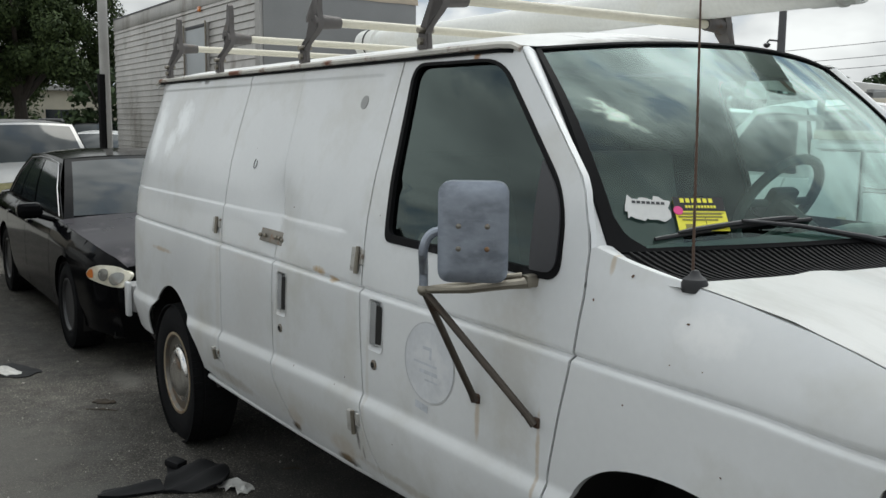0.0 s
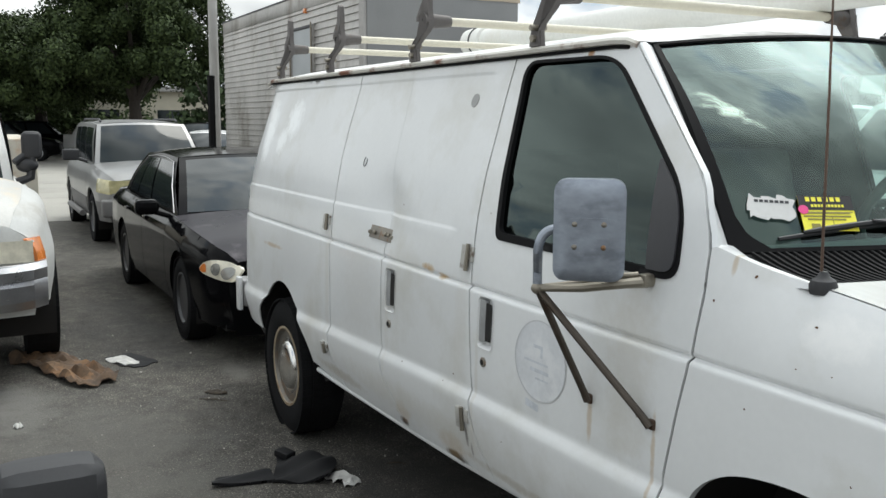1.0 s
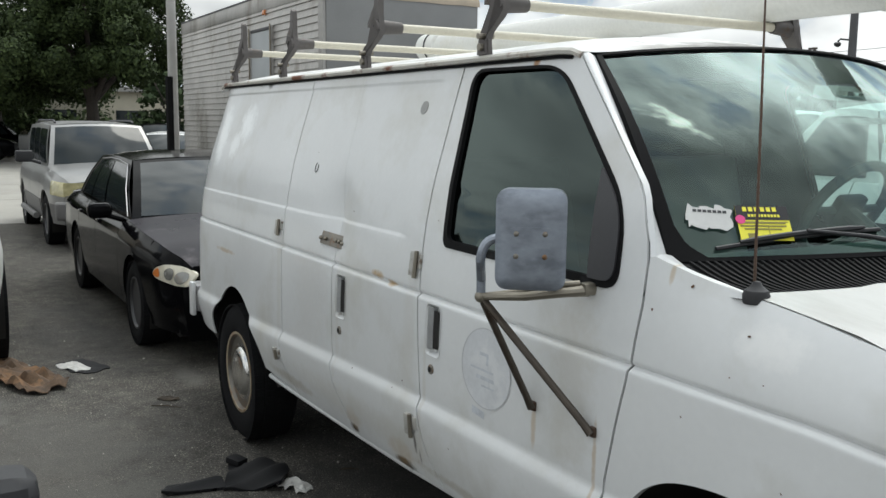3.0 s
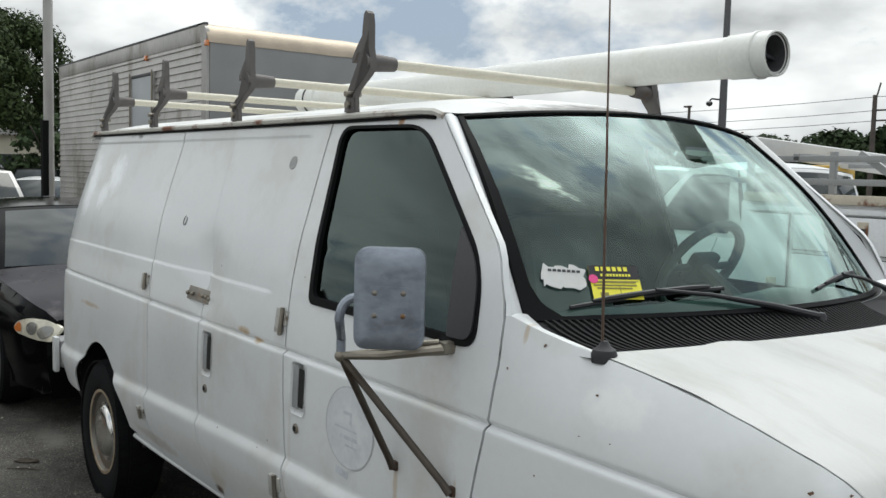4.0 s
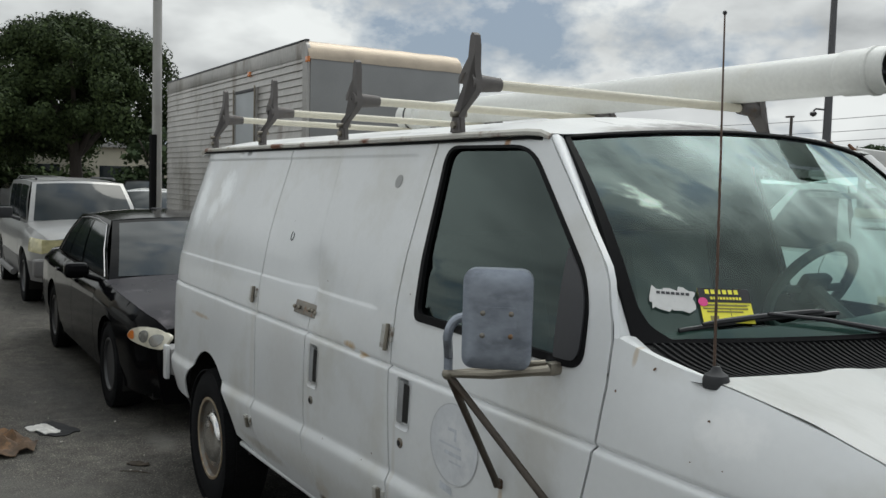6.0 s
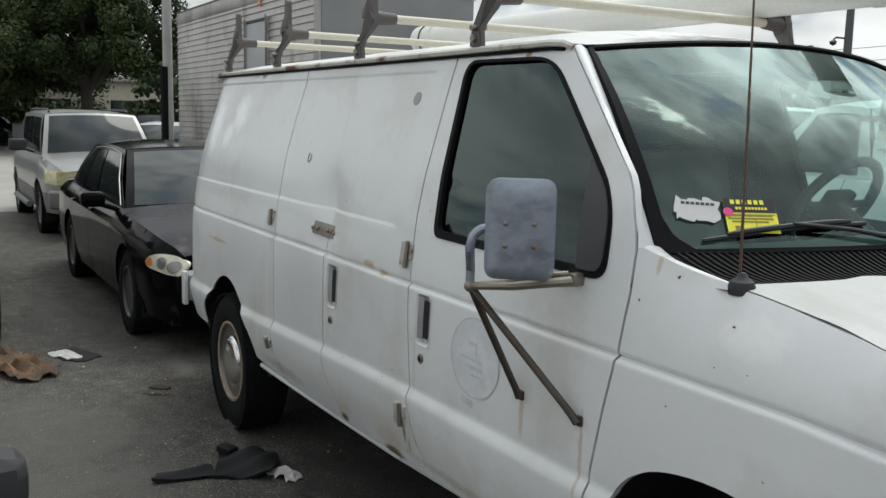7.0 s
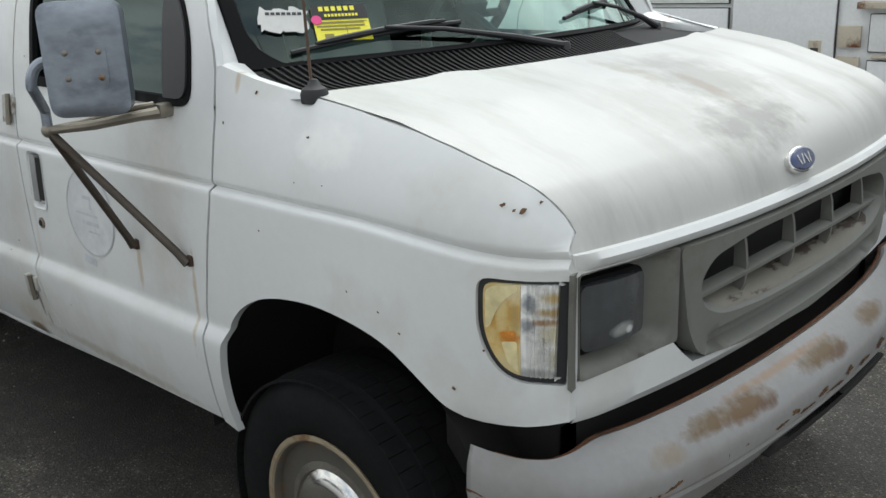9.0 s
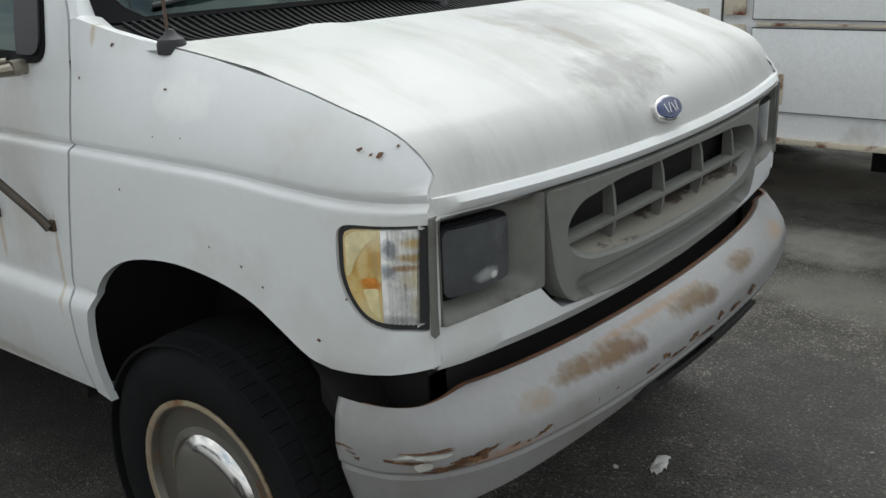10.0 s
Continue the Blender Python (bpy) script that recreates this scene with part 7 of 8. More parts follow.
for x in (dx0 - 0.03, dx1 + 0.03):
    box_part("door_post", (x - 0.03, x + 0.03, BY0 - 0.035, BY0 + 0.02, dz0, dz1 + 0.05), M_ALU, door)
    tube_part("lock_rod", [(x, BY0 - 0.05, dz0), (x, BY0 - 0.05, dz1 + 0.08)], 0.014, M_STEEL, door, seg=6)
box_part("door_head", (dx0, dx1, BY0 - 0.03, BY0 + 0.02, dz1, dz1 + 0.05), M_GREYTRIM, door)
for x in (BX1 - 0.02, -13.3):
    box_part("marker_lamp", (x - 0.05, x + 0.05, BY0 - 0.03, BY0 + 0.01, BZ1 - 0.33, BZ1 - 0.25), M_ORANGELENS, truck, "amber marker lamp", bevel=0.01)
box_part("chassis", (BX0 + 0.2, BX1 + 1.5, 3.2, 4.4, 0.55, 1.06), M_DARK, truck)
for x in (BX1 + 1.0, BX0 + 1.6):
    for s, y in ((-1, 2.85), (1, 4.8)):
        wheel("wheel", x, y, 0.48, 0.48, 0.26, 0.28, s, truck, cap=False)


# ---------------------------------------------------------------- service truck beyond the van
svc, cw_at, cbz, c_q = car("service_truck", "white service truck with a rusty steel utility body", "truck", (-4.75, 4.02, 0), 180, 0.98, 3.9, 0.40, 0.90, -6.6,
    [(-6.7, 1.05), (-2.3, 1.38), (-1.2, 1.38), (-0.6, 1.30), (0.4, 1.10), (0.8, 1.0), (0.9, 0.9)], 0.46, 0.48, -1.25, -2.25, -1.72, -2.15, 1.90, 0.76, M_WHITECAR, windows=((0.16, 0.88),), seams=(-0.62, -2.05))
# its utility body, in the truck's own metres: heading along +x, near flank at +1.02 after the turn
U0, U1 = -7.4, -2.35
ub = box_part("utility_body", (U0, U1, -1.0, 1.0, 0.46, 1.66), M_SERVICE, svc, "white steel utility body with rust", bevel=0.012)
side_s = 1.015


def svc_x(wx):
    """From a place along the world's x to the truck's own."""
    return -4.75 - wx


def svc_box(name, wx0, wx1, z0, z1, d0, d1, material, parent, label="", bevel=0.004):
    a, b = sorted((svc_x(wx0), svc_x(wx1)))
    return box_part(name, (a, b, side_s + d0, side_s + d1, z0, z1), material, parent, label, bevel)


M_SVCRUST = mat("rusty_service_edge", (0.56, 0.50, 0.40), 0.6, var=0.15, tint=RUST, tint_at=0.53, tint_w=0.1, tscale=7)
M_SEAM = mat("dark_seam", (0.06, 0.055, 0.05), 0.7)
svc_box("top_flange", -2.35, 2.5, 1.66, 1.72, -0.08, 0.03, M_SVCRUST, ub, "rust-stained top edge")
svc_box("top_flange", -2.35, 2.5, 1.60, 1.635, -0.02, 0.018, M_SERVICE, ub)
for a, b, z0, z1, lab in ((-1.98, -1.04, 1.36, 1.585, "upper locker door"), (-2.30, -2.02, 0.55, 1.585, "narrow locker door"), (-1.98, -1.04, 0.55, 1.33, "lower locker door"), (-1.01, -0.42, 0.55, 1.585, "tall locker door"), (-0.24, 1.1, 0.62, 1.06, "long lower locker door"), (-0.24, 1.1, 1.11, 1.30, "upper drop door"), (1.15, 2.3, 0.55, 1.5, "rear locker door")):
    svc_box("door_gap", a - 0.006, b + 0.006, z0 - 0.005, z1 + 0.005, -0.012, 0.003, M_SEAM, ub)
    d = svc_box("locker_door", a, b, z0, z1, -0.01, 0.012, M_SERVICE, ub, lab, 0.006)
    cx, cz = ((a + b) / 2, z1 - 0.07) if lab.startswith("upper locker") else ((b - 0.10, (z0 + z1) / 2 + 0.05) if not lab.startswith("long") else (a + 0.12, z1 - 0.30))
    svc_box("paddle_latch", cx - 0.035, cx + 0.035, cz - 0.045, cz + 0.045, 0.010, 0.020, M_SVCRUST, d, "paddle latch")
    svc_box("latch_recess", cx - 0.022, cx + 0.022, cz - 0.030, cz + 0.005, 0.018, 0.0225, M_SEAM, d)
svc_box("rusty_shelf", -0.30, 1.3, 1.33, 1.365, -0.05, 0.055, M_SVCRUST, ub, "rusty projecting shelf")
svc_box("hinge_rail", -0.22, 1.3, 1.075, 1.09, 0.0, 0.022, M_SVCRUST, ub, "rusty piano hinge")
for z in (1.02, 1.18):
    svc_box("rust_bracket", -0.40, -0.28, z - 0.05, z + 0.06, 0.0, 0.02, M_SVCRUST, ub, "rusted bracket")
svc_box("sill_rail", -2.35, 2.5, 0.445, 0.475, -0.05, 0.01, M_SVCRUST, ub)
bm = bmesh.new()
lathe(bm, [(0.02, 0), (0.02, 0.012), (0, 0.014)], 12, "y", at=(svc_x(-1.09), side_s + 0.012, 1.18))
part("fuel_cap", bm, M_SEAM, ub)
for wx in (0.45, 0.62):
    svc_box("mud_flap", wx - 0.06, wx + 0.06, 0.30, 0.46, -0.20, -0.18, M_GASKET, svc, "black rubber flap")
# recessed slam latch on the long door
svc_box("latch_frame", -0.19, -0.05, 0.66, 0.825, 0.008, 0.018, M_SVCRUST, ub, "rusty recessed latch")
svc_box("latch_well", -0.17, -0.095, 0.68, 0.805, 0.014, 0.0205, M_SEAM, ub)
# pipe rack of square steel tube
M_RACK = mat("grey_steel_tube", (0.30, 0.305, 0.30), 0.5, metal=0.3, var=0.12, tint=(0.24, 0.17, 0.11), tint_at=0.6, tint_w=0.15, tscale=5)
prack = thing("pipe_rack", "grey steel pipe rack mounted on the service truck's body", "rack", (-4.75, 4.02, 0), 180)
for s in (1, -1):
    for z in (1.80, 1.945):
        box_part("rack_rail", (-7.3, -2.0, s * 0.98 - 0.02, s * 0.98 + 0.02, z - 0.02, z + 0.02), M_RACK, prack)
    for wx in (-2.35, -1.75, -1.02, -0.1, 0.9, 2.2):
        box_part("rack_post", (svc_x(wx) - 0.02, svc_x(wx) + 0.02, s * 0.98 - 0.018, s * 0.98 + 0.018, 1.71, 1.99), M_RACK, prack)
for wx in (-2.0, -1.2, 0.5):
    box_part("rack_beam", (svc_x(wx) - 0.025, svc_x(wx) + 0.025, -1.0, 1.0, 1.93, 1.98), M_RACK, prack)
tube_part("rack_brace", [(svc_x(-1.62), 0.9, 1.98), (svc_x(-1.25), 0.9, 1.74)], 0.03, M_RACK, prack, seg=4)
tube_part("rack_brace", [(svc_x(-1.0), 0.6, 1.98), (svc_x(-1.3), 0.6, 1.72)], 0.03, M_RACK, prack, seg=4)
# rounded front wing tip that shows past the van's nose
car_mirror(svc, -0.75, 1.12, 1.35, 1, (0.10, 0.18, 0.26), M_CHROME)

# white van and lift truck behind it
car("parked_car", "white van with dark windows behind the service truck", "van", (-5.2, 6.9, 0), 0, 0.95, 3.0, 0.36, 0.9, -3.9, [(-4.0, 1.2), (-0.5, 1.2), (0.2, 1.15), (0.7, 1.0), (0.9, 0.85)], 0.35, 0.44, -0.5, -3.85, -1.1, -3.75, 1.96, 0.72, M_WHITECAR, windows=((0.05, 0.30), (0.33, 0.62), (0.65, 0.95)))
car("parked_car", "white van with dark windows behind the service truck", "van", (-1.6, 7.6, 0), 180, 0.95, 3.0, 0.36, 0.9, -3.9, [(-4.0, 1.15), (-0.5, 1.15), (0.2, 1.1), (0.7, 1.0), (0.9, 0.85)], 0.35, 0.44, -0.5, -3.85, -1.1, -3.75, 1.90, 0.72, M_WHITECAR, windows=((0.05, 0.30), (0.33, 0.62), (0.65, 0.95)))
lift = thing("bucket_lift", "white folded bucket-truck boom with rusty joints", "truck")
M_BOOM = mat("white_boom_paint", (0.66, 0.66, 0.64), 0.45, var=0.08, tint=(0.34, 0.20, 0.10), tint_at=0.63, tint_w=0.08, tscale=3.5)
a, b = Vector((-9.6, 12.0, 2.60)), Vector((-5.2, 12.4, 1.98))
d = b - a
mbox = Matrix.Translation(a) @ d.to_track_quat("X", "Z").to_matrix().to_4x4()
box_part("boom", (0, d.length, -0.14, 0.14, -0.16, 0.16), M_BOOM, lift, bevel=0.02, m=mbox)
box_part("lower_boom", (0.2, d.length * 0.45, -0.12, 0.12, -0.50, -0.24), M_BOOM, lift, bevel=0.02, m=mbox)
for k, t in enumerate((0.05, 0.12, 0.2)):
    tube_part("hydraulic_hose", [tuple(a + d * t + Vector((0, -0.18, 0.2))), tuple(a + d * (t + 0.1) + Vector((0, -0.2, -0.1))), tuple(a + d * (t + 0.22) + Vector((0, -0.18, -0.3)))], 0.03, M_RUST, lift, seg=6)
box_part("knuckle", (-0.25, 0.2, -0.2, 0.2, -0.35, 0.22), M_BOOM, lift, bevel=0.04, m=mbox)
box_part("turret", (-7.8, -6.9, 11.8, 12.6, 0.4, 2.1), mat("yellow_machine", (0.55, 0.36, 0.07), 0.5, var=0.15), lift, "yellow turret", bevel=0.05)
box_part("bed", (-11, -4.5, 11.4, 13.2, 0.5, 1.2), M_WHITECAR, lift, bevel=0.05)
for x in (-10.2, -5.4):
    for s, y in ((-1, 11.6), (1, 13.0)):
        wheel("wheel", x, y, 0.45, 0.45, 0.26, 0.27, s, lift, cap=False)
tank = thing("white_tank", "large rounded white tank on the far side of the lot", "tank", (-8.4, 20.6, 0))
bm = bmesh.new()
lathe(bm, [(0.0, 0.0), (1.5, 0.0), (1.5, 2.3), (1.35, 2.7), (0.8, 2.95), (0, 3.0)], 28, "z")
part("tank_shell", bm, M_WHITECAR, tank)


# ---------------------------------------------------------------- ground
def asphalt():
    m = mat("asphalt", (0.058, 0.053, 0.045), 0.88, var=0.35, scale=1.6, fine=0.75, fscale=75, bump=1.0, bscale=130, tint=(0.125, 0.118, 0.103), tint_at=0.50, tint_w=0.24, tscale=0.45)
    nt = m.node_tree
    N, L = nt.nodes.new, nt.links.new
    b = nt.nodes["Principled BSDF"]
    colour = b.inputs["Base Color"].links[0].from_socket
    co = N("ShaderNodeTexCoord")
    # pale stones in the wearing course, denser in patches
    vor, sel, patch = N("ShaderNodeTexVoronoi"), N("ShaderNodeMapRange"), N("ShaderNodeTexNoise")
    vor.inputs["Scale"].default_value = 120.0
    patch.inputs["Scale"].default_value, patch.inputs["Detail"].default_value = 0.7, 4.0
    L(co.outputs["Object"], vor.inputs["Vector"])
    L(co.outputs["Object"], patch.inputs["Vector"])
    sep = N("ShaderNodeSeparateColor")
    L(vor.outputs["Color"], sep.inputs[0])
    add = N("ShaderNodeMath")
    add.operation = "ADD"
    L(sep.outputs[0], add.inputs[0])
    pr = N("ShaderNodeMapRange")
    pr.inputs["From Min"].default_value, pr.inputs["From Max"].default_value, pr.inputs["To Min"].default_value, pr.inputs["To Max"].default_value = 0.36, 0.64, -0.12, 0.10
    L(patch.outputs["Fac"], pr.inputs["Value"])
    L(pr.outputs[0], add.inputs[1])
    sel.inputs["From Min"].default_value, sel.inputs["From Max"].default_value = 0.70, 0.95
    L(add.outputs[0], sel.inputs["Value"])
    dist = N("ShaderNodeMapRange")
    dist.inputs["From Min"].default_value, dist.inputs["From Max"].default_value = 0.55, 0.30
    L(vor.outputs["Distance"], dist.inputs["Value"])
    mul = N("ShaderNodeMath")
    mul.operation = "MULTIPLY"
    L(sel.outputs[0], mul.inputs[0])
    L(dist.outputs[0], mul.inputs[1])
    mx = N("ShaderNodeMix")
    mx.data_type = "RGBA"
    L(mul.outputs[0], mx.inputs[0])
    L(colour, mx.inputs[6])
    mx.inputs[7].default_value = (0.27, 0.25, 0.21, 1)
    L(mx.outputs[2], b.inputs["Base Color"])
    # worn mottling a hand wide
    mot, mr, mm = N("ShaderNodeTexNoise"), N("ShaderNodeMapRange"), N("ShaderNodeMix")
    mot.inputs["Scale"].default_value, mot.inputs["Detail"].default_value, mot.inputs["Roughness"].default_value = 7.0, 8.0, 0.7
    L(co.outputs["Object"], mot.inputs["Vector"])
    mr.inputs["From Min"].default_value, mr.inputs["From Max"].default_value, mr.inputs["To Min"].default_value, mr.inputs["To Max"].default_value = 0.30, 0.70, 0.55, 1.65
    L(mot.outputs["Fac"], mr.inputs["Value"])
    mm.data_type, mm.blend_type = "RGBA", "MULTIPLY"
    mm.inputs[0].default_value = 1.0
    L(mx.outputs[2], mm.inputs[6])
    L(mr.outputs[0], mm.inputs[7])
    L(mm.outputs[2], b.inputs["Base Color"])
    DUST = (0.27, 0.258, 0.23)
    return spotting(m, [(0.0, 3.9, 0.9, 0.75, DUST, 0.85), (0.7, 2.05, 0.55, 0.30, (0.15, 0.143, 0.125), 0.8), (1.6, 3.4, 0.8, 0.6, DUST, 0.5), (-4.6, -2.27, 0.55, 0.24, (0.17, 0.165, 0.15), 0.8), (-3.5, -2.0, 1.3, 0.75, (0.14, 0.134, 0.12), 0.6), (-4.8, -0.9, 0.30, 0.10, (0.16, 0.15, 0.135), 0.7),
        # dark spots beside the vehicles: darker asphalt with some of their shade painted in
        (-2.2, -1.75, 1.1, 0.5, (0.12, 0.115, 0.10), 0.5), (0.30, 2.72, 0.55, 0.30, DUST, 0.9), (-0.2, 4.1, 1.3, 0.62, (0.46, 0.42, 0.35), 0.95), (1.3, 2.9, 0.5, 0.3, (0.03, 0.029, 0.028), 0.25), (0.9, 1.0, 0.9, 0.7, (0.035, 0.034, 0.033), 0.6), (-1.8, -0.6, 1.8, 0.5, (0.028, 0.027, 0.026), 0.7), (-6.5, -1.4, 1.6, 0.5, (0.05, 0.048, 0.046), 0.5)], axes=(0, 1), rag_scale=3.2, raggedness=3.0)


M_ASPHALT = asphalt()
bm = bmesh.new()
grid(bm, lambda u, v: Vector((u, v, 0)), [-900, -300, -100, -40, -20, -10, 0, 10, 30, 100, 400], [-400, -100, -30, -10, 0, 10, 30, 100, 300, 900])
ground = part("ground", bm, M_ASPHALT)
tagged(ground, "grey worn asphalt of a parking lot with pale stones", "ground", kind="structure")
M_CONC = mat("pale_concrete", (0.34, 0.325, 0.29), 0.85, var=0.1, scale=0.6, fine=0.08, fscale=30, tint=(0.24, 0.23, 0.20), tint_at=0.55, tint_w=0.2, tscale=0.5)
bm = bmesh.new()
for i in range(9):
    x1 = -15.5 - i * 5.0
    box(bm, x1 - 4.96, x1, -6.5, 1.9, -0.02, 0.006, 0)
road = part("road", bm, M_CONC)
tagged(road, "pale concrete drive with joints behind the parked cars", "road", kind="structure")


# ---------------------------------------------------------------- litter
def ragged_sheet(name, label, category, cx, cy, length, width, turn, height, material, seed, folds=6):
    r = random.Random(seed)
    bm = bmesh.new()
    outer = []
    n = 26
    for k in range(n):
        a = 2 * math.pi * k / n
        sq = 1 / max(abs(math.cos(a)), abs(math.sin(a)))
        outer.append((length / 2 * math.cos(a) * min(sq, 1.25) * r.uniform(0.86, 1.06), width / 2 * math.sin(a) * min(sq, 1.25) * r.uniform(0.75, 1.15)))
    off = Vector((seed * 3.1, 1.7, 0))

    def f(a, b):
        e = 1 - max(abs(a) / (length / 2), abs(b) / (width / 2))
        h = height * (0.18 + 0.9 * abs(noise.noise(Vector((a * folds, b * folds * 1.6, 0)) + off))) * smoothstep(-0.1, 0.25, e)
        return Vector((a, b, h + 0.006))

    panel(bm, outer, f, step=min(0.03, width / 6), rim=(0, 0, -0.005))
    ob = part(name, bm, material, smooth=28)
    put(ob, cx, cy, 0, 0, 0, turn)
    return tagged(ob, label, category)


M_CARD = mat("brown_wet_cardboard", (0.10, 0.062, 0.036), 0.85, var=0.6, scale=9, fine=0.2, tint=(0.21, 0.115, 0.055), tint_at=0.55, tint_w=0.1, tscale=7)
M_BAG = mat("black_plastic_scrap", (0.010, 0.010, 0.011), 0.6, var=0.3, scale=10, spec=0.2)
M_DEAD = mat("dead_leaves", (0.05, 0.038, 0.026), 0.85, var=0.4, scale=30)
M_SCRAP = mat("white_scrap", (0.55, 0.54, 0.51), 0.7, var=0.2, scale=14)
ragged_sheet("crumpled_cardboard", "crumpled brown cardboard lying on the asphalt", "cardboard", -5.40, -1.96, 1.2, 0.36, 20, 0.12, M_CARD, 3, 6)
ragged_sheet("torn_paper", "torn pale cardboard scrap on the asphalt", "paper", -5.42, -1.56, 0.30, 0.14, 22, 0.03, M_SCRAP, 5, 9)
ragged_sheet("rubber_mat", "flat dark rubber scrap under the cardboard", "mat", -5.42, -1.50, 0.42, 0.24, 20, 0.008, M_BAG, 6)
shield = thing("splash_shield", "broken black plastic splash shield lying on the asphalt", "car part")
plate = rounded([(-2.955, -1.185), (-3.10, -1.145), (-3.06, -1.09), (-2.965, -1.085), (-2.985, -1.02), (-2.93, -0.955), (-2.79, -0.925), (-2.63, -1.03), (-2.70, -1.16), (-2.76, -1.27), (-2.80, -1.262)], 0.02)
panel_part("plate", plate, lambda x, y: Vector((x, y, 0.012 + 0.035 * smoothstep(-1.2, -0.98, y) + 0.010 * math.sin(x * 38 + y * 11))), M_BAG, shield, "ribbed black plate", step=0.02, rim=(0, 0, -0.012))
panel_part("bar", rounded([(-2.825, -1.55), (-2.92, -1.50), (-2.915, -1.45), (-2.88, -1.24), (-2.77, -1.25)], 0.015), lambda x, y: Vector((x, y, 0.016 + 0.018 * math.exp(-(((x + 2.86 + 0.2 * (y + 1.4)) / 0.03) ** 2)))), M_BAG, shield, "long bent bar", step=0.018, rim=(0, 0, -0.014))
bm = bmesh.new()
box(bm, -0.045, 0.045, -0.035, 0.035, 0.0, 0.035, 0.008, m=pose(-3.05, -1.115, 0.012, 0, 6, 28))
part("clip_block", bm, M_BAG, shield)
for x, y, l, a in ((-3.40, -0.88, 0.16, 30), (-2.72, -0.63, 0.10, 60), (-2.35, -0.95, 0.14, 20), (-2.2, -1.05, 0.12, 35), (-4.2, -1.2, 0.2, 50)):
    st = tube_part("twig", [(x - l / 2 * math.cos(radians(a)), y - l / 2 * math.sin(radians(a)), 0.005), (x, y + 0.01, 0.009), (x + l / 2 * math.cos(radians(a)), y + l / 2 * math.sin(radians(a)), 0.005)], [0.003, 0.005, 0.002], M_DEAD, seg=5)
    tagged(st, "thin dry dark twig lying on the asphalt", "twig", group="twigs")
ragged_sheet("white_scrap", "crumpled white film beside the broken splash shield", "scrap", -2.645, -0.955, 0.19, 0.10, 25, 0.05, M_SCRAP, 10, 14)
ragged_sheet("white_scrap", "small crumpled white paper on the asphalt", "paper", -4.20, -2.31, 0.07, 0.045, 10, 0.03, M_SCRAP, 11, 18)
ragged_sheet("white_scrap", "small pale scrap in front of the van", "paper", 0.55, 0.31, 0.11, 0.045, 100, 0.015, M_SCRAP, 12, 14)
ragged_sheet("leaf_litter", "dark dead leaves on the asphalt", "litter", -4.35, -1.15, 0.15, 0.05, 50, 0.025, M_DEAD, 13, 20)
rng = random.Random(21)
bm = bmesh.new()
for i in range(420):
    x, y = rng.uniform(-6.5, 2.2), rng.choice((rng.uniform(-2.6, -1.0), rng.uniform(0.2, 4.2), rng.uniform(-1.0, 0.3)))
    s = 0.0025 + 0.008 * rng.random() ** 3
    m = pose(x, y, s * 0.3, rng.uniform(0, 360), rng.uniform(0, 360), rng.uniform(0, 360))
    r = bmesh.ops.create_icosphere(bm, subdivisions=1, radius=s)
    for v in r["verts"]:
        v.co = m @ Vector((v.co.x * rng.uniform(0.7, 1.3), v.co.y, v.co.z * 0.6))
grit = part("grit", bm, mat("pale_grit", (0.36, 0.34, 0.30), 0.8, var=0.5, scale=40))
tagged(grit, "loose pale grit scattered on the asphalt", "gravel", kind="stuff")


# ---------------------------------------------------------------- trees, poles, distance
def leaf_material(name, a, b):
    m = bpy.data.materials.new(name)
    m.use_nodes = True
    nt = m.node_tree
    N, L = nt.nodes.new, nt.links.new
    bs = nt.nodes["Principled BSDF"]
    geo, ramp = N("ShaderNodeNewGeometry"), N("ShaderNodeValToRGB")
    ramp.color_ramp.elements[0].color, ramp.color_ramp.elements[1].color = (*a, 1), (*b, 1)
    L(geo.outputs["Random Per Island"], ramp.inputs[0])
    L(ramp.outputs[0], bs.inputs["Base Color"])
    bs.inputs["Roughness"].default_value, bs.inputs["Specular IOR Level"].default_value = 0.75, 0.2
    return m


M_LEAF = leaf_material("tree_leaves", (0.020, 0.032, 0.012), (0.062, 0.088, 0.030))
M_LEAF2 = leaf_material("far_leaves", (0.022, 0.038, 0.016), (0.055, 0.080, 0.034))
M_BARK = mat("tree_bark", (0.06, 0.05, 0.042), 0.9, var=0.3, scale=4, bump=0.5, bscale=30)


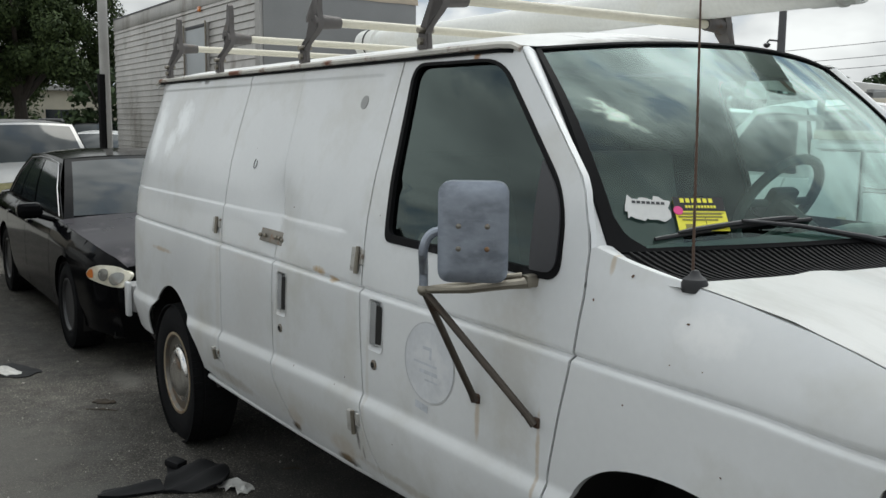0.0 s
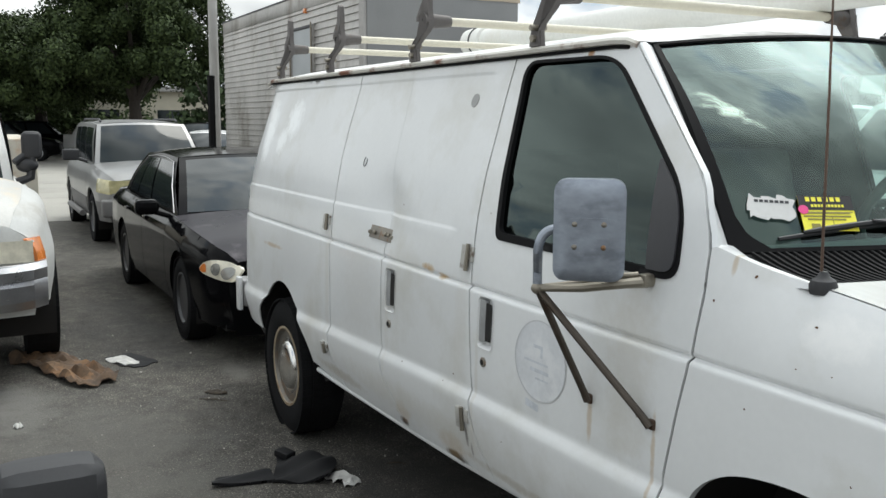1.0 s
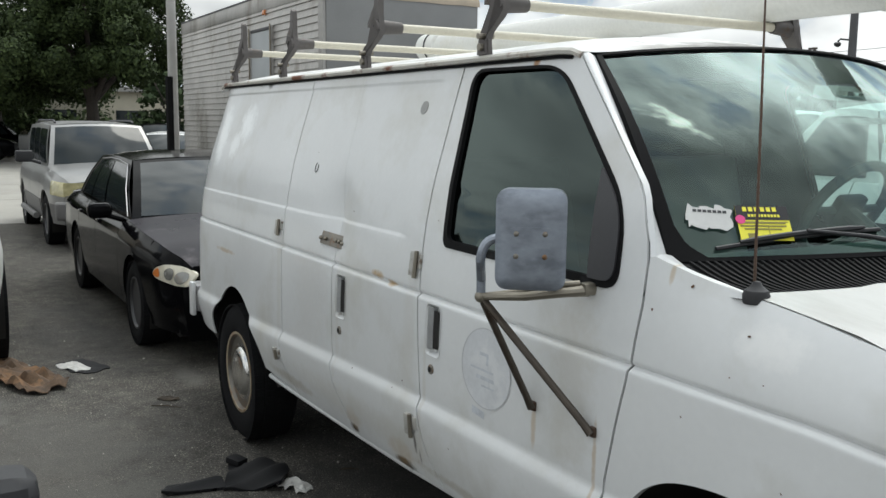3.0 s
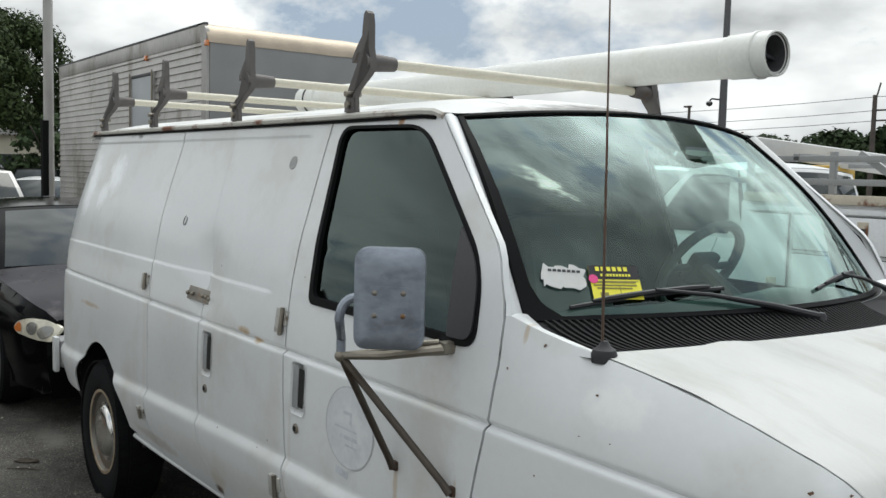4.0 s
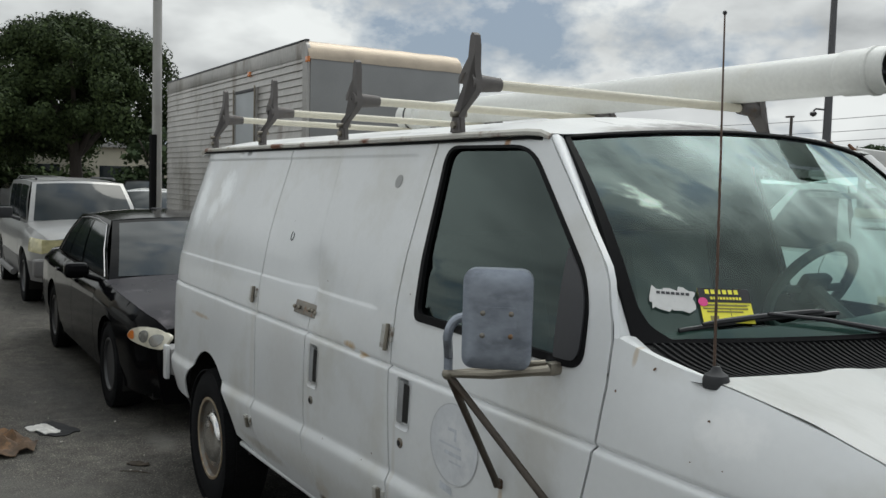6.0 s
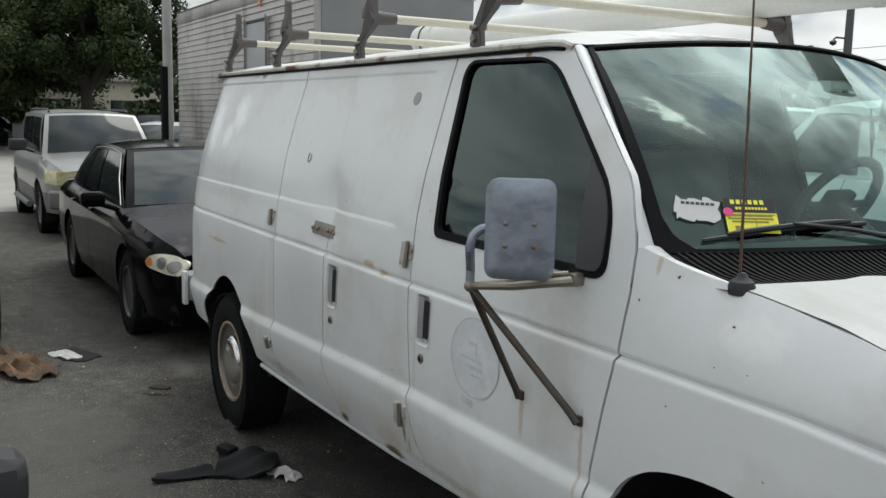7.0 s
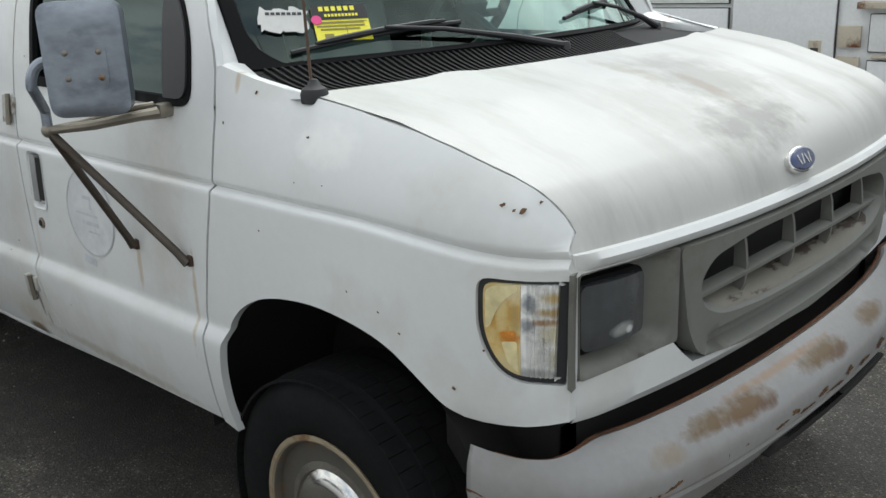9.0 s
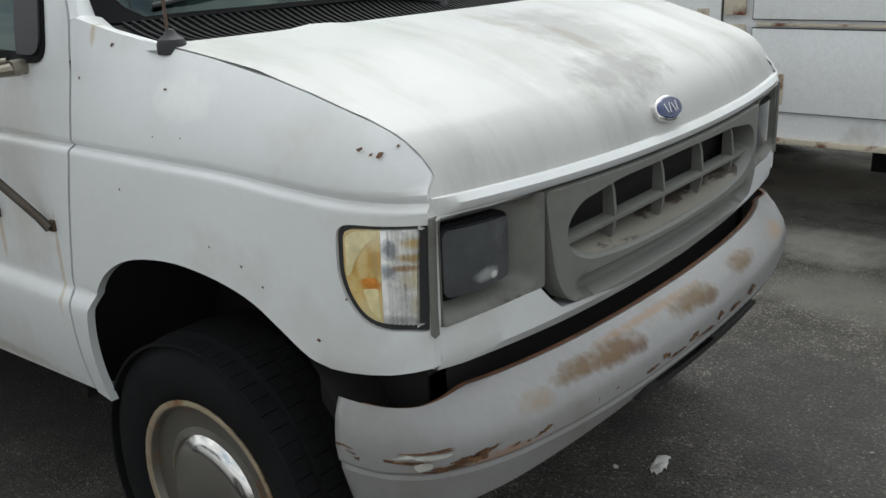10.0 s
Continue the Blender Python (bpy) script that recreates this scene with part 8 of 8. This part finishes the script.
def tree(x, y, height, spread, base, seed, leaves=7000, leaf=0.16, material=None, trunk_r=0.22):
    r = random.Random(seed)
    t = thing("tree", "broad dark green shade tree beyond the parked cars", "tree", (x, y, 0), group="trees")
    bm = bmesh.new()
    fork = base * 0.75
    tube(bm, [(0, 0, -0.1), (0.05, 0.03, fork * 0.5), (0.1, -0.05, fork)], [trunk_r * 1.25, trunk_r, trunk_r * 0.85], 10)
    tips = []
    for k in range(7):
        a = 2 * math.pi * k / 7 + r.uniform(-0.3, 0.3)
        reach = spread * r.uniform(0.45, 0.8)
        top = height * r.uniform(0.55, 0.85)
        p = [(0.1, -0.05, fork - 0.1), (reach * 0.35 * math.cos(a), reach * 0.35 * math.sin(a), fork + (top - fork) * 0.45), (reach * 0.75 * math.cos(a), reach * 0.75 * math.sin(a), fork + (top - fork) * 0.75), (reach * math.cos(a), reach * math.sin(a), top)]
        tube(bm, p, [trunk_r * 0.6, trunk_r * 0.42, trunk_r * 0.25, 0.03], 7)
        tips += [Vector(q) for q in p[1:]]
    part("trunk", bm, M_BARK, t)
    # leaves in many small clumps that fill the crown, facing out of their clump
    clumps = []
    for k in range(170):
        a, e = r.uniform(0, 2 * math.pi), r.uniform(-0.5, 1.0)
        rad = spread * math.sqrt(max(0.05, 1 - max(0, e) ** 2)) * math.sqrt(r.uniform(0.02, 1.0))
        zc = base + (height - base) * (0.16 + 0.72 * max(0, e)) + min(0, e) * 1.2
        clumps.append((Vector((rad * math.cos(a), rad * math.sin(a), zc)), r.uniform(0.5, 1.0) * spread * 0.20))
    verts, faces = [], []
    for k in range(leaves):
        c, cr = clumps[r.randrange(len(clumps))]
        d = Vector((r.gauss(0, 1), r.gauss(0, 1), r.gauss(0, 0.8))).normalized()
        p = c + d * cr * r.uniform(0.45, 1.06)
        n = (d + Vector((r.uniform(-0.8, 0.8), r.uniform(-0.8, 0.8), r.uniform(-0.5, 0.9)))).normalized()
        a = n.orthogonal().normalized()
        b = n.cross(a)
        turn = r.uniform(0, math.pi)
        a, b = a * math.cos(turn) + b * math.sin(turn), b * math.cos(turn) - a * math.sin(turn)
        s = leaf * r.uniform(0.6, 1.4)
        i = len(verts)
        verts += [p - a * s, p + b * s * 0.55, p + a * s, p - b * s * 0.55]
        faces.append((i, i + 1, i + 2, i + 3))
    me = bpy.data.meshes.new("crown")
    me.from_pydata([tuple(v) for v in verts], [], faces)
    link("crown", me, material or M_LEAF, t)
    return t


tree(-38.0, 3.9, 8.3, 4.1, 3.3, 1, 150000, 0.075, trunk_r=0.26)
tree(-41.0, -2.0, 6.0, 4.3, 2.6, 2, 120000, 0.08, trunk_r=0.26)
tree(-44.0, -9.0, 5.0, 5.0, 2.6, 3, 40000, 0.10)
tree(-47.0, 1.0, 6.4, 5.0, 3.0, 4, 70000, 0.10, trunk_r=0.30)
for i, (x, y) in enumerate(((-56.0, -14.0), (-57.0, -8.0), (-55.0, -3.0), (-58.0, 3.0), (-50.0, -16.0))):
    tree(x, y, 5.8, 5.0, 0.8, 60 + i, 14000, 0.17)
tree(-33.0, 6.4, 3.9, 2.0, 1.0, 5, 5000, 0.12, M_LEAF2, 0.10)
for i, (x, y, h, s) in enumerate(((-29.0, 61.0, 7.0, 4.5), (-24.0, 62.0, 6.2, 4.5), (-19.0, 64.0, 6.5, 5.0), (-33.5, 62.0, 5.0, 3.5), (-43.0, 74.0, 6.7, 5.0), (-37.5, 76.0, 6.2, 5.0), (-50.0, 74.0, 6.4, 5.0), (-57.0, 70.0, 7.0, 5.0), (-63.0, 66.0, 7.0, 5.0), (-12.0, 66.0, 6.8, 5.0), (-5.0, 68.0, 7.0, 5.0), (3.0, 70.0, 7.0, 5.0))):
    tree(x, y, h, s, 1.2, 30 + i, 9000, 0.26, M_LEAF2, 0.2)

M_POLE = mat("grey_concrete_pole", (0.40, 0.39, 0.37), 0.8, var=0.15, scale=2)
M_WOODPOLE = mat("dark_wood_pole", (0.10, 0.085, 0.075), 0.85, var=0.25, scale=3)
M_WIRE = mat("dark_wire", (0.06, 0.06, 0.065), 0.6)


def pole(name, label, x, y, h, r0, r1, material):
    p = thing(name, label, "pole", (x, y, 0))
    tube_part("shaft", [(0, 0, -0.05), (0, 0, h)], [r0, r1], material, p, seg=12)
    return p


p1 = pole("utility_pole", "grey pole with a dark wrap, by the box truck", -19.2, 2.55, 12.0, 0.11, 0.08, M_POLE)
tube_part("pole_wrap", [(0.02, -0.07, 0), (0.02, -0.07, 2.7)], 0.10, M_GASKET, p1, "dark conduit on the pole", seg=8)
p2 = pole("light_pole", "tall tapered dark steel light pole with a camera dome", -22.6, 30.1, 10.6, 0.20, 0.12, mat("dark_steel_pole", (0.11, 0.11, 0.115), 0.5, metal=0.3))
tube_part("camera_arm", [(0, 0, 5.2), (-0.35, -0.3, 5.25), (-0.42, -0.36, 5.15)], 0.04, M_GREYTRIM, p2, seg=6)
bm = bmesh.new()
lathe(bm, [(0, -0.16), (0.12, -0.10), (0.15, 0.0), (0.08, 0.06), (0, 0.07)], 14, "z", at=(-0.42, -0.36, 5.08))
part("camera_dome", bm, M_GREYTRIM, p2)
p3 = pole("utility_pole", "far power pole with short crossarms", -26.9, 50.3, 7.1, 0.17, 0.13, M_WOODPOLE)
for z in (6.2, 5.6):
    box_part("crossarm", (0.0, 0.75, -0.05, 0.05, z - 0.05, z + 0.05), M_WOODPOLE, p3)
tube_part("pole_tip", [(0.1, 0, 7.0), (0.3, 0, 7.8)], 0.05, M_WOODPOLE, p3, seg=6)
p4 = pole("light_pole", "thin distant light pole", -48.1, 60.1, 8.0, 0.16, 0.12, M_WOODPOLE)
box_part("lamp_head", (-0.5, 0.2, -0.12, 0.12, 7.9, 8.05), M_WOODPOLE, p4)
for k, (z0, z1) in enumerate(((7.0, 6.6), (6.2, 5.8), (5.6, 5.2))):
    for far_x, far_y, dz in ((-75.0, 40.0, 1.0), (40.0, 62.0, 0.6)):
        a, b = Vector((-26.5, 50.3, z0)), Vector((far_x, far_y, z1 + dz))
        w = tube_part("power_line", [tuple(a.lerp(b, t) + Vector((0, 0, -1.0 * 4 * t * (1 - t)))) for t in span(0, 1, 12)], 0.022, M_WIRE, seg=4)
        tagged(w, "thin dark overhead power line", "cable", group="power lines")
# pale building behind the trees
bld = thing("low_building", "pale low building far behind the trees", "building", (-60, 9.0, 0))
box_part("wall", (-4, 4, -6, 22, 0, 3.4), mat("cream_wall", (0.52, 0.48, 0.38), 0.8, var=0.06), bld)
box_part("roof", (-4.4, 4.4, -6.4, 22.4, 3.4, 3.7), M_POLE, bld)
for y in (-4, 0, 4, 8):
    box_part("window", (3.98, 4.03, y - 0.9, y + 0.9, 1.0, 2.3), M_CARGLASS, bld)
# dark clutter of the yard past the service truck
clut = thing("yard_machine", "yellow and rust-coloured machinery parked far across the lot", "machine", (-6.6, 15.6, 0))
box_part("machine_body", (-1.6, 1.4, -0.8, 0.8, 0.4, 1.5), M_RUST, clut, bevel=0.05)
box_part("machine_cab", (-0.7, 0.5, -0.7, 0.7, 1.5, 2.25), mat("faded_yellow_machine", (0.55, 0.40, 0.10), 0.55, var=0.2, scale=5), clut, bevel=0.05)
box_part("cab_window", (-0.5, 0.3, -0.72, -0.68, 1.75, 2.1), M_CARGLASS, clut)
for x in (-1.1, 0.9):
    for s in (-1, 1):
        wheel("wheel", x, s * 0.75, 0.4, 0.4, 0.25, 0.22, s, clut, cap=False)
